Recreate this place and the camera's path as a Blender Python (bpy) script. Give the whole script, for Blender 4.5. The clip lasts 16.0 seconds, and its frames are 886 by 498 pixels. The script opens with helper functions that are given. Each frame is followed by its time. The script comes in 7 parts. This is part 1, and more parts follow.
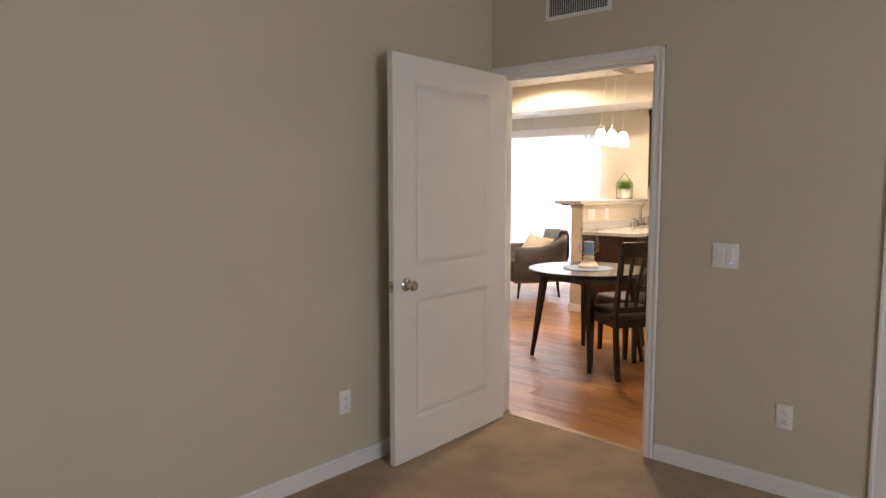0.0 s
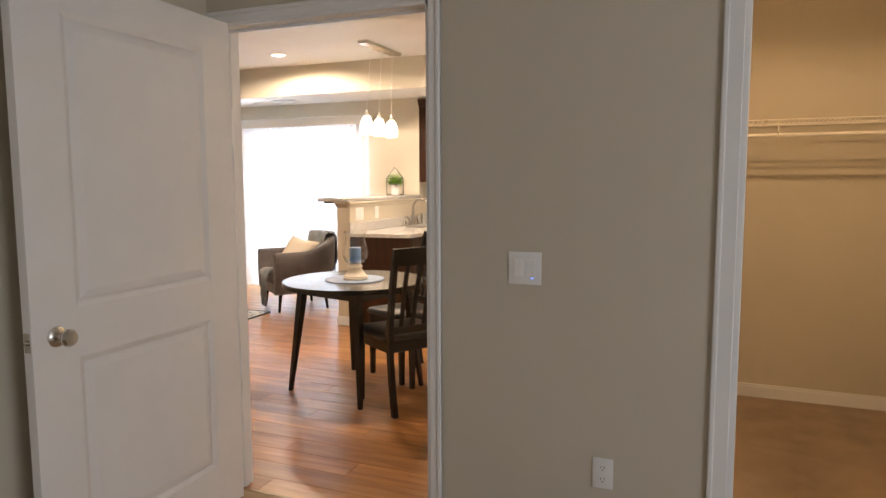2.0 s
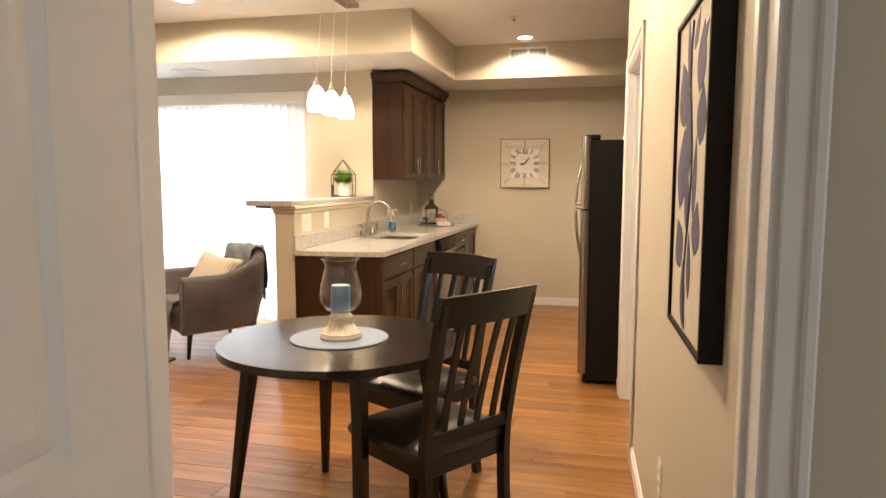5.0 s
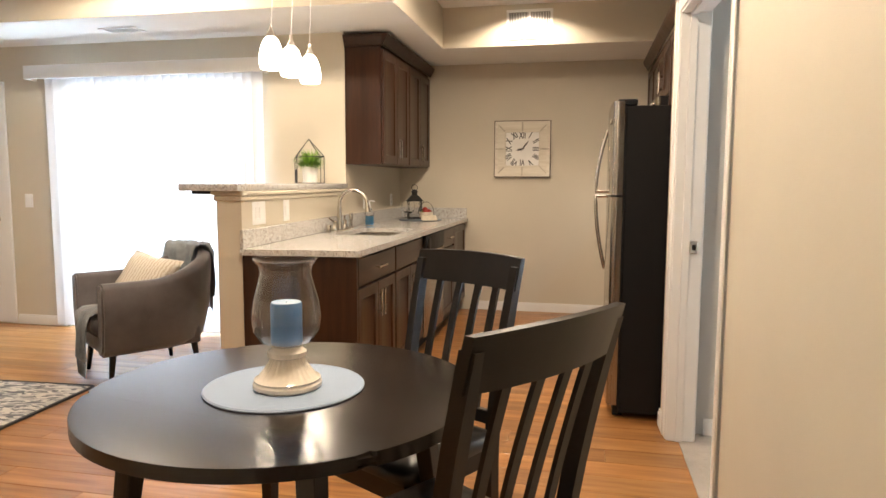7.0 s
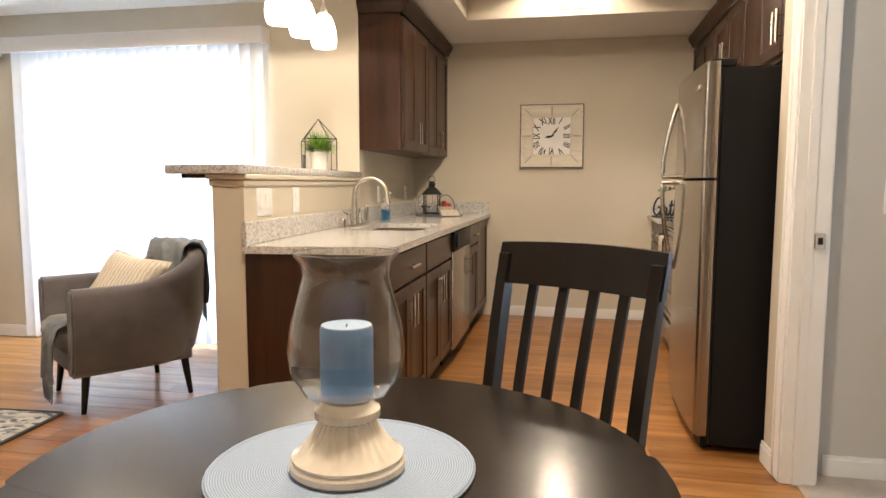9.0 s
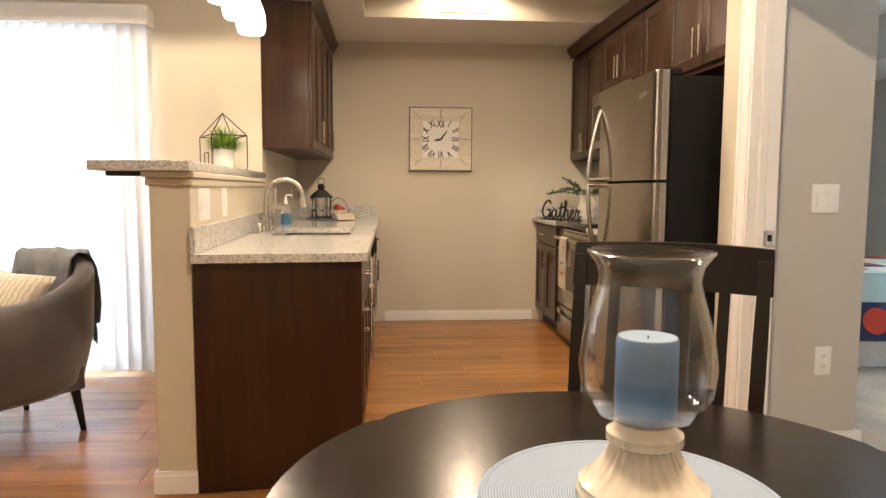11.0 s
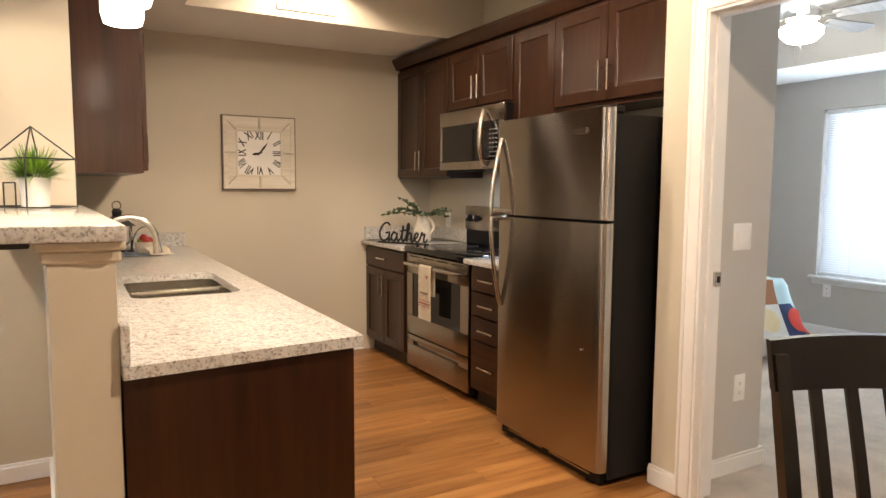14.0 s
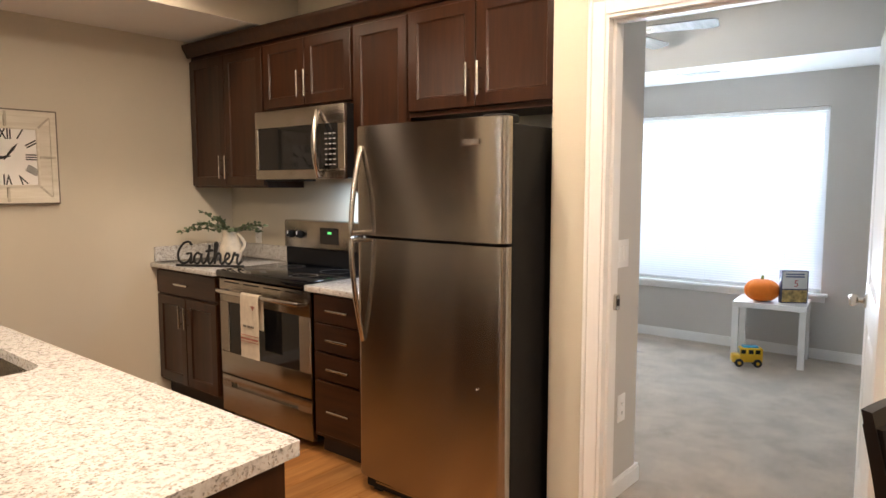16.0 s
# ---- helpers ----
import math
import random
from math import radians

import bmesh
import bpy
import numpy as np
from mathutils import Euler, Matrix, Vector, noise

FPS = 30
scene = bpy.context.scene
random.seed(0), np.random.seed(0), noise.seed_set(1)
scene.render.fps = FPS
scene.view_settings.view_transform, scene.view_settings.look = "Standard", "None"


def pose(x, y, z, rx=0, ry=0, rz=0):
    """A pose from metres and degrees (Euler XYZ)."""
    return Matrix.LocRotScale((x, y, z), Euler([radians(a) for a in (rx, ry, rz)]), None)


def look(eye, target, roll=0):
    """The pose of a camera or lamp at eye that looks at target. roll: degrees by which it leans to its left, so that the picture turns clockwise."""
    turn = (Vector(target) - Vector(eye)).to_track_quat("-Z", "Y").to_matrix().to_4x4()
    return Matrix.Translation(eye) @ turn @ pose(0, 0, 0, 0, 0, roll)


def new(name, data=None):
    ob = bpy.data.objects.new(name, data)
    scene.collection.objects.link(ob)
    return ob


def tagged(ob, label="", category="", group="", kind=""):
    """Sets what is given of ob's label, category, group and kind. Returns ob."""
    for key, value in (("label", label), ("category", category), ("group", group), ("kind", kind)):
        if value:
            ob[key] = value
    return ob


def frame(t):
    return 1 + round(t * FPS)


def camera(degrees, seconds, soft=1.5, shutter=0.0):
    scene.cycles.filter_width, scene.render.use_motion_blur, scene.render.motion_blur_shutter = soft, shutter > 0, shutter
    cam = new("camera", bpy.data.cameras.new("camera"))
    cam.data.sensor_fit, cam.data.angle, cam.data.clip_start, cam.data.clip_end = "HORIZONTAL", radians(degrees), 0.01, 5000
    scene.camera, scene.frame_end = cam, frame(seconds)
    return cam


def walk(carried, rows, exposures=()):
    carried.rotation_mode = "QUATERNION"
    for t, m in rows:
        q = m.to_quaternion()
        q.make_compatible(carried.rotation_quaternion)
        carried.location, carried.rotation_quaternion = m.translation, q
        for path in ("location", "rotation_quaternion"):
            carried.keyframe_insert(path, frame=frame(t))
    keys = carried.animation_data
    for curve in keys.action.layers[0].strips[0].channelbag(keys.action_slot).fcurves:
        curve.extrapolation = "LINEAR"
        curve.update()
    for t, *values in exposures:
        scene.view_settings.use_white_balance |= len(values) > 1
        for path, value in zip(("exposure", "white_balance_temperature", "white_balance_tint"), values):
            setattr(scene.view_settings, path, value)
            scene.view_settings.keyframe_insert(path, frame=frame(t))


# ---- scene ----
cam = camera(67.1, 16.0)
PATH = [
    (0, (0.491, -0.284, 1.441), (-0.836, 1.2, 1.247), 0.0),
    (0.5, (0.374, -0.09, 1.444), (-0.712, 1.578, 1.248), -0.0),
    (1, (0.283, 0.102, 1.439), (-0.605, 1.883, 1.24), -0.1),
    (1.5, (0.188, 0.4, 1.418), (-0.603, 2.226, 1.218), -0.2),
    (2, (0.034, 0.649, 1.414), (-0.733, 2.485, 1.212), -0.2),
    (2.5, (-0.189, 0.886, 1.44), (-0.934, 2.731, 1.233), -0.1),
    (3, (-0.384, 1.053, 1.432), (-1.104, 2.908, 1.232), 0.4),
    (3.5, (-0.631, 1.334, 1.421), (-1.322, 3.2, 1.22), 0.2),
    (4, (-0.864, 1.555, 1.418), (-1.471, 3.45, 1.217), 0.3),
    (4.5, (-1.048, 1.813, 1.404), (-1.587, 3.728, 1.204), 0.3),
    (5, (-1.199, 2.069, 1.388), (-1.677, 4.0, 1.187), 0.1),
    (7.5, (-1.593, 3.247, 1.23), (-2.002, 5.194, 1.031), 0.2),
    (8, (-1.682, 3.431, 1.197), (-2.114, 5.374, 0.999), 0.0),
    (10.5, (-2.385, 3.727, 1.164), (-2.42, 5.718, 0.982), 0.3),
    (11, (-2.563, 3.746, 1.156), (-2.402, 5.731, 0.979), 0.3),
    (11.5, (-2.755, 3.795, 1.189), (-2.418, 5.758, 1.009), 0.3),
    (12, (-2.932, 3.879, 1.229), (-2.436, 5.808, 1.045), 0.3),
    (12.5, (-3.066, 3.991, 1.259), (-2.443, 5.882, 1.075), 0.2),
    (13, (-3.178, 4.141, 1.305), (-2.444, 5.993, 1.118), 0.2),
    (13.5, (-3.296, 4.317, 1.339), (-2.44, 6.115, 1.148), 0.2),
    (14, (-3.385, 4.5, 1.348), (-2.409, 6.236, 1.162), 0.3),
    (14.5, (-3.459, 4.691, 1.376), (-2.364, 6.354, 1.188), 0.2),
    (15, (-3.515, 4.891, 1.394), (-2.285, 6.456, 1.207), 0.0),
    (15.5, (-3.537, 5.066, 1.413), (-2.151, 6.495, 1.224), 0.0),
    (16, (-3.471, 5.222, 1.43), (-1.939, 6.493, 1.239), -0.0),
]
EXPOSURES = [
    (0, 0.04, 6680, 14), (4, 0.03, 6820, 13), (5, 0.03, 7050, 12), (7.5, 0.0, 6070, 9), (8.2, 0.0, 6000, 9),
    (10.5, 0.0, 6600, 10), (12.5, 0.0, 6700, 12), (14, 0.0, 6470, 12), (16, -0.05, 6380, 13),
]
walk(cam, [(t, look(eye, target, roll)) for t, eye, target, roll in PATH], EXPOSURES)

# ---- world, sun and lamps ----
world = bpy.data.worlds.new("world")
scene.world = world
world.use_nodes = True
_wn = world.node_tree
_sky = _wn.nodes.new("ShaderNodeTexSky")
_sky.sky_type, _sky.sun_disc = "NISHITA", False
_sky.sun_elevation, _sky.sun_rotation = radians(38), radians(200)
_wn.links.new(_sky.outputs[0], _wn.nodes["Background"].inputs[0])
_wn.nodes["Background"].inputs[1].default_value = 0.12

sun = new("sun", bpy.data.lights.new("sun", "SUN"))
sun.data.energy, sun.data.angle, sun.data.color = 2.5, radians(0.5), (1, 0.95, 0.88)
sun.matrix_world = look((0, 0, 30), (6, 18, 0))

WARM = (1.0, 0.79, 0.575)
DAY = (0.70, 0.86, 1.0)


def area_lamp(name, at, target, w, h, watts, color):
    lamp = new(name, bpy.data.lights.new(name, "AREA"))
    lamp.data.shape, lamp.data.size, lamp.data.size_y = "RECTANGLE", w, h
    lamp.data.energy, lamp.data.color = watts, color
    lamp.matrix_world = look(at, target)
    return lamp


def spot_lamp(name, at, watts, color, degrees=140, size=0.06):
    lamp = new(name, bpy.data.lights.new(name, "SPOT"))
    lamp.data.energy, lamp.data.color, lamp.data.shadow_soft_size = watts, color, size
    lamp.data.spot_size, lamp.data.spot_blend = radians(degrees), 0.25
    lamp.matrix_world = look(at, (at[0], at[1] + 0.0001, 0))
    return lamp


# sky light in the openings: glass door, second bedroom's window, first bedroom's unseen window
area_lamp("daylight_fill", (-5.0, 8.26, 1.08), (-5.0, 0, 1.08), 1.75, 2.0, 240, DAY)
area_lamp("daylight_fill", (2.86, 7.23, 1.30), (-5, 7.23, 1.30), 1.8, 1.45, 80, DAY)
# fill strip added inside the blinds at the sill, brightens ceiling and upper walls
strip = area_lamp("daylight_fill", (2.615, 7.23, 0.58), (0.615, 7.23, 2.65), 1.7, 0.05, 51, DAY)
strip.data.spread = radians(115)
area_lamp("daylight_fill", (2.94, 0.3, 1.32), (-2, 0.3, 1.2), 1.5, 1.35, 50, (0.86, 0.92, 1.0))
# the last downlight is unseen, added to brighten the dining side
DOWNLIGHTS = ((-4.33, 6.62), (-1.98, 6.95), (-2.005, 8.52), (-2.2, 4.75))
for (_x, _y), _w, _a in zip(DOWNLIGHTS, (155, 130, 67, 180), (172, 172, 147, 172)):
    spot_lamp("downlight_lamp", (_x, _y, 2.72), _w, WARM, _a)
# pendants over the bar, the closet's dome, the lamp under the microwave
for _y in (6.47, 6.725, 6.995):
    spot_lamp("pendant_bulb", (-3.2, _y, 1.86), 10, WARM, 165, 0.05)
spot_lamp("closet_bulb", (0.33, 3.45, 2.62), 58, (1.0, 0.67, 0.37), 165, 0.03)
area_lamp("cooktop_lamp", (-0.84, 8.12, 1.445), (-0.80, 8.12, 0), 0.16, 0.06, 4.5, (0.62, 0.80, 1.0))

# ---- materials ----
def base_material(name, color, rough=0.5, metal=0.0):
    m = bpy.data.materials.new(name)
    m.use_nodes = True
    b = m.node_tree.nodes["Principled BSDF"]
    b.inputs["Base Color"].default_value = (*color, 1)
    b.inputs["Roughness"].default_value = rough
    b.inputs["Metallic"].default_value = metal
    return m, m.node_tree, b


def node(nt, kind, **values):
    n = nt.nodes.new(kind)
    for key, value in values.items():
        n.inputs[key].default_value = value
    return n


def coords(nt, scale=(1, 1, 1), rot=(0, 0, 0), world_space=False):
    tc = nt.nodes.new("ShaderNodeTexCoord")
    mp = nt.nodes.new("ShaderNodeMapping")
    mp.inputs["Scale"].default_value = scale
    mp.inputs["Rotation"].default_value = rot
    if world_space:
        g = nt.nodes.new("ShaderNodeNewGeometry")
        nt.links.new(g.outputs["Position"], mp.inputs[0])
    else:
        nt.links.new(tc.outputs["Object"], mp.inputs[0])
    return mp.outputs[0]


def ramp(nt, fac, stops):
    r = nt.nodes.new("ShaderNodeValToRGB")
    e = r.color_ramp.elements
    while len(e) < len(stops):
        e.new(0.5)
    for el, (p, c) in zip(e, stops):
        el.position, el.color = p, (*c, 1)
    nt.links.new(fac, r.inputs[0])
    return r.outputs[0]


def noise_tex(nt, vec, scale, detail=4, rough=0.55):
    n = node(nt, "ShaderNodeTexNoise", Scale=scale, Detail=detail, Roughness=rough)
    nt.links.new(vec, n.inputs["Vector"])
    return n.outputs["Fac"]


def bump(nt, b, height, strength, distance=0.002):
    n = node(nt, "ShaderNodeBump", Strength=strength, Distance=distance)
    nt.links.new(height, n.inputs["Height"])
    nt.links.new(n.outputs[0], b.inputs["Normal"])


def shade(color, k):
    return tuple(min(1, c * k) for c in color)


def mottled(name, color, rough=0.5, metal=0.0, scale=6, amount=0.06, grain=180, relief=0.15, dist=0.001, rough_var=0.06):
    """Paint, plastic, metal: slow mottling, fine grain relief, uneven gloss."""
    m, nt, b = base_material(name, color, rough, metal)
    v = coords(nt, world_space=True)
    f = noise_tex(nt, v, scale)
    c = ramp(nt, f, ((0.3, shade(color, 1 - amount)), (0.7, shade(color, 1 + amount))))
    nt.links.new(c, b.inputs["Base Color"])
    r = node(nt, "ShaderNodeMapRange")
    r.inputs[3].default_value, r.inputs[4].default_value = max(0, rough - rough_var), min(1, rough + rough_var)
    nt.links.new(noise_tex(nt, v, scale * 2.3), r.inputs[0])
    nt.links.new(r.outputs[0], b.inputs["Roughness"])
    if relief:
        bump(nt, b, noise_tex(nt, v, grain, 2), relief, dist)
    return m


def wood(name, dark, light, rough=0.3, axis="z", scale=1.0, relief=0.06, coat=0.0, amount=1.0):
    """Straight-grained wood; axis is the way of the grain in the part's own space."""
    m, nt, b = base_material(name, light, rough)
    st = {"x": (1.2, 16, 16), "y": (16, 1.2, 16), "z": (16, 16, 1.2)}[axis]
    info = nt.nodes.new("ShaderNodeObjectInfo")
    off = nt.nodes.new("ShaderNodeVectorMath")
    off.operation = "SCALE"
    off.inputs[0].default_value = (3.7, 5.1, 4.3)
    nt.links.new(info.outputs["Random"], off.inputs["Scale"])
    add = nt.nodes.new("ShaderNodeVectorMath")
    nt.links.new(coords(nt, tuple(s * scale for s in st)), add.inputs[0])
    nt.links.new(off.outputs[0], add.inputs[1])
    v = add.outputs[0]
    f = noise_tex(nt, v, 1.6, 6, 0.62)
    c = ramp(nt, f, ((0.32, dark), (0.68, light)))
    nt.links.new(c, b.inputs["Base Color"])
    fine = noise_tex(nt, v, 9, 3)
    bump(nt, b, fine, relief, 0.001)
    b.inputs["Coat Weight"].default_value = coat
    b.inputs["Coat Roughness"].default_value = 0.15
    r = node(nt, "ShaderNodeMapRange")
    r.inputs[3].default_value, r.inputs[4].default_value = rough - 0.05, rough + 0.08
    slow = noise_tex(nt, v, 0.7, 3)
    nt.links.new(slow, r.inputs[0])
    nt.links.new(r.outputs[0], b.inputs["Roughness"])
    return m


def granite(name):
    m, nt, b = base_material(name, (0.6, 0.56, 0.5), 0.12)
    v = coords(nt, world_space=True)
    big = noise_tex(nt, v, 55, 6, 0.68)
    c1 = ramp(nt, big, ((0.33, (0.32, 0.305, 0.29)), (0.42, (0.53, 0.52, 0.505)), (0.55, (0.64, 0.635, 0.62))))
    warp = node(nt, "ShaderNodeTexNoise", Scale=170, Detail=3)
    nt.links.new(v, warp.inputs["Vector"])
    sway = nt.nodes.new("ShaderNodeVectorMath")
    sway.operation = "MULTIPLY_ADD"
    sway.inputs[1].default_value = (0.011, 0.011, 0.011)
    nt.links.new(warp.outputs["Color"], sway.inputs[0])
    nt.links.new(v, sway.inputs[2])
    vor = node(nt, "ShaderNodeTexVoronoi", Scale=190)
    nt.links.new(sway.outputs[0], vor.inputs["Vector"])
    g = nt.nodes.new("ShaderNodeSeparateColor")
    nt.links.new(vor.outputs["Color"], g.inputs[0])
    dark = ramp(nt, g.outputs[0], ((0.86, (1, 1, 1)), (0.91, (0.36, 0.34, 0.32))))
    brown = ramp(nt, g.outputs[1], ((0.86, (1, 1, 1)), (0.90, (0.66, 0.55, 0.45))))
    mx = None
    col = c1
    for layer in (dark, brown):
        mx = nt.nodes.new("ShaderNodeMix")
        mx.data_type, mx.blend_type = "RGBA", "MULTIPLY"
        mx.inputs[0].default_value = 0.7
        nt.links.new(col, mx.inputs[6])
        nt.links.new(layer, mx.inputs[7])
        col = mx.outputs[2]
    nt.links.new(col, b.inputs["Base Color"])
    return m


def carpet(name, color):
    m, nt, b = base_material(name, color, 0.95)
    v = coords(nt, world_space=True)
    f = noise_tex(nt, v, 3.5, 4, 0.6)
    fine = noise_tex(nt, v, 260, 3, 0.7)
    c = ramp(nt, f, ((0.35, shade(color, 0.80)), (0.65, shade(color, 1.16))))
    c2 = ramp(nt, fine, ((0.3, (0.7, 0.7, 0.7)), (0.7, (1.1, 1.1, 1.1))))
    mx = nt.nodes.new("ShaderNodeMix")
    mx.data_type, mx.blend_type = "RGBA", "MULTIPLY"
    mx.inputs[0].default_value = 1
    nt.links.new(c, mx.inputs[6])
    nt.links.new(c2, mx.inputs[7])
    nt.links.new(mx.outputs[2], b.inputs["Base Color"])
    b.inputs["Sheen Weight"].default_value = 0.25
    bump(nt, b, fine, 0.6, 0.006)
    return m


def steel(name, color=(0.38, 0.345, 0.305), rough=0.23, axis="x"):
    """Brushed stainless; the brush lines run along axis."""
    m, nt, b = base_material(name, color, rough, 1.0)
    st = {"x": (0.12, 260, 260), "y": (260, 0.12, 260), "z": (260, 260, 0.12)}[axis]
    f = noise_tex(nt, coords(nt, st, world_space=True), 3, 3)
    r = node(nt, "ShaderNodeMapRange")
    r.inputs[3].default_value, r.inputs[4].default_value = rough - 0.03, rough + 0.04
    nt.links.new(f, r.inputs[0])
    nt.links.new(r.outputs[0], b.inputs["Roughness"])
    c = ramp(nt, f, ((0.3, shade(color, 0.97)), (0.7, shade(color, 1.02))))
    nt.links.new(c, b.inputs["Base Color"])
    b.inputs["Anisotropic"].default_value = 1.0
    tg = node(nt, "ShaderNodeCombineXYZ", X=0.0, Y=0.0, Z=1.0)
    nt.links.new(tg.outputs[0], b.inputs["Tangent"])
    return m


def glow(name, color, strength):
    m = bpy.data.materials.new(name)
    m.use_nodes = True
    nt = m.node_tree
    nt.nodes.remove(nt.nodes["Principled BSDF"])
    e = node(nt, "ShaderNodeEmission", Strength=strength)
    e.inputs[0].default_value = (*color, 1)
    nt.links.new(e.outputs[0], nt.nodes["Material Output"].inputs[0])
    return m


def clear_glass(name, color=(1, 1, 1), rough=0.0):
    m, nt, b = base_material(name, color, rough)
    b.inputs["Transmission Weight"].default_value = 1
    b.inputs["IOR"].default_value = 1.45
    return m


def thin_glass(name):
    """Thin clear blown glass: passes light straight on, with gloss by Fresnel."""
    m = bpy.data.materials.new(name)
    m.use_nodes = True
    nt = m.node_tree
    nt.nodes.remove(nt.nodes["Principled BSDF"])
    tr = node(nt, "ShaderNodeBsdfTransparent", Color=(0.995, 1.0, 0.997, 1))
    gl = node(nt, "ShaderNodeBsdfGlossy", Roughness=0.02)
    lw = node(nt, "ShaderNodeLayerWeight", Blend=0.5)
    pw = nt.nodes.new("ShaderNodeMath")
    pw.operation = "POWER"
    pw.inputs[1].default_value = 3.2
    nt.links.new(lw.outputs["Facing"], pw.inputs[0])
    fr = nt.nodes.new("ShaderNodeMath")
    fr.operation = "MULTIPLY_ADD"
    fr.inputs[1].default_value, fr.inputs[2].default_value = 0.85, 0.042
    nt.links.new(pw.outputs[0], fr.inputs[0])
    mix = nt.nodes.new("ShaderNodeMixShader")
    nt.links.new(fr.outputs[0], mix.inputs[0])
    nt.links.new(tr.outputs[0], mix.inputs[1])
    nt.links.new(gl.outputs[0], mix.inputs[2])
    nt.links.new(mix.outputs[0], nt.nodes["Material Output"].inputs[0])
    return m


def sheer(name, color, through_part):
    """Thin cloth or vinyl that passes part of the light."""
    m, nt, b = base_material(name, color, 0.6)
    tr = node(nt, "ShaderNodeBsdfTranslucent")
    tr.inputs[0].default_value = (*color, 1)
    mix = nt.nodes.new("ShaderNodeMixShader")
    mix.inputs[0].default_value = through_part
    nt.links.new(b.outputs[0], mix.inputs[1])
    nt.links.new(tr.outputs[0], mix.inputs[2])
    nt.links.new(mix.outputs[0], nt.nodes["Material Output"].inputs[0])
    return m


M = {}
M["wall"] = mottled("wall_paint", (0.612, 0.560, 0.456), 0.62, scale=1.5, amount=0.03, grain=140, relief=0.25, dist=0.0012)
M["wall2"] = mottled("grey_wall_paint", (0.54, 0.52, 0.49), 0.62, scale=1.5, amount=0.03, grain=140, relief=0.25, dist=0.0012)
M["ceil"] = mottled("ceiling_paint", (0.86, 0.85, 0.82), 0.8, scale=2, amount=0.02, grain=90, relief=0.4, dist=0.002)
M["trim"] = mottled("white_gloss_paint", (0.84, 0.84, 0.83), 0.32, scale=5, amount=0.02, grain=60, relief=0.05)
M["door"] = mottled("white_door_paint", (0.83, 0.83, 0.82), 0.36, scale=5, amount=0.02, grain=70, relief=0.08)
M["cab"] = wood("cherry_stained_wood", (0.019, 0.0062, 0.0023), (0.045, 0.0148, 0.0050), 0.34, "z", coat=0.2)
M["cabx"] = wood("cherry_stained_rail", (0.019, 0.0062, 0.0023), (0.045, 0.0148, 0.0050), 0.34, "x", coat=0.2)
M["kick"] = mottled("dark_toe_kick", (0.015, 0.008, 0.006), 0.6)
M["espresso"] = wood("espresso_wood", (0.0065, 0.0048, 0.004), (0.010, 0.0073, 0.006), 0.33, "z", relief=0.0, coat=0.15)
M["espressox"] = wood("espresso_tabletop", (0.010, 0.0068, 0.0050), (0.016, 0.0108, 0.0080), 0.20, "x", scale=0.5, relief=0.0, coat=0.1)
M["leather"] = mottled("black_leatherette", (0.014, 0.012, 0.011), 0.30, scale=14, amount=0.2, grain=220, relief=0.10, dist=0.001)
M["granite"] = granite("speckled_granite")
M["carpet"] = carpet("tan_carpet", (0.36, 0.25, 0.15))
M["carpet2"] = carpet("grey_carpet", (0.48, 0.405, 0.325))
M["steel"] = steel("stainless_steel", axis="y")
M["steelv"] = steel("stainless_steel_door", rough=0.18, axis="y")
M["sink"] = mottled("satin_sink_steel", (0.56, 0.53, 0.48), 0.24, 1.0, scale=9, amount=0.05, grain=240, relief=0.05)
M["nickel"] = mottled("brushed_nickel", (0.62, 0.59, 0.54), 0.24, 1.0, relief=0)
M["chrome"] = mottled("polished_chrome", (0.75, 0.74, 0.72), 0.1, 1.0, relief=0)
M["black"] = mottled("black_enamel", (0.006, 0.006, 0.007), 0.5, grain=300, relief=0.2, dist=0.0006)
M["blackgl"] = mottled("black_glass", (0.006, 0.006, 0.007), 0.06, relief=0)
for _k in ("espresso", "espressox", "black", "cab", "cabx"):
    M[_k].node_tree.nodes["Principled BSDF"].inputs["Specular IOR Level"].default_value = 0.24
for _k, _v in (("cab", 0.30), ("cabx", 0.30), ("espresso", 0.30), ("espressox", 0.38)):
    M[_k].node_tree.nodes["Principled BSDF"].inputs["Specular IOR Level"].default_value = _v
M["iron"] = mottled("black_iron", (0.012, 0.012, 0.012), 0.5)
M["plastic"] = mottled("white_plastic", (0.87, 0.87, 0.86), 0.35, relief=0)
M["dark"] = mottled("dark_gap", (0.01, 0.01, 0.01), 0.8, relief=0)
M["glass"] = clear_glass("clear_glass")
M["thin"] = thin_glass("thin_clear_glass")
M["blind"] = sheer("white_vinyl_slat", (0.85, 0.85, 0.86), 0.34)
M["bulb"] = glow("lamp_lens", (1.0, 0.80, 0.55), 14)
M["outside"] = glow("bright_outdoors", (0.85, 0.93, 1.0), 3)

# ---- building blocks ----
def box(bm, x0, y0, z0, x1, y1, z1, bevel=0.0, segs=1):
    n0 = len(bm.verts)
    vs = [bm.verts.new((x, y, z)) for z in (z0, z1) for y in (y0, y1) for x in (x0, x1)]
    fs = [bm.faces.new([vs[i] for i in q]) for q in ((0, 2, 3, 1), (4, 5, 7, 6), (0, 1, 5, 4), (2, 6, 7, 3), (0, 4, 6, 2), (1, 3, 7, 5))]
    if bevel:
        es = {e for f in fs for e in f.edges}
        bmesh.ops.bevel(bm, geom=list(es), offset=bevel, segments=segs, affect="EDGES", profile=0.5)
    return bm


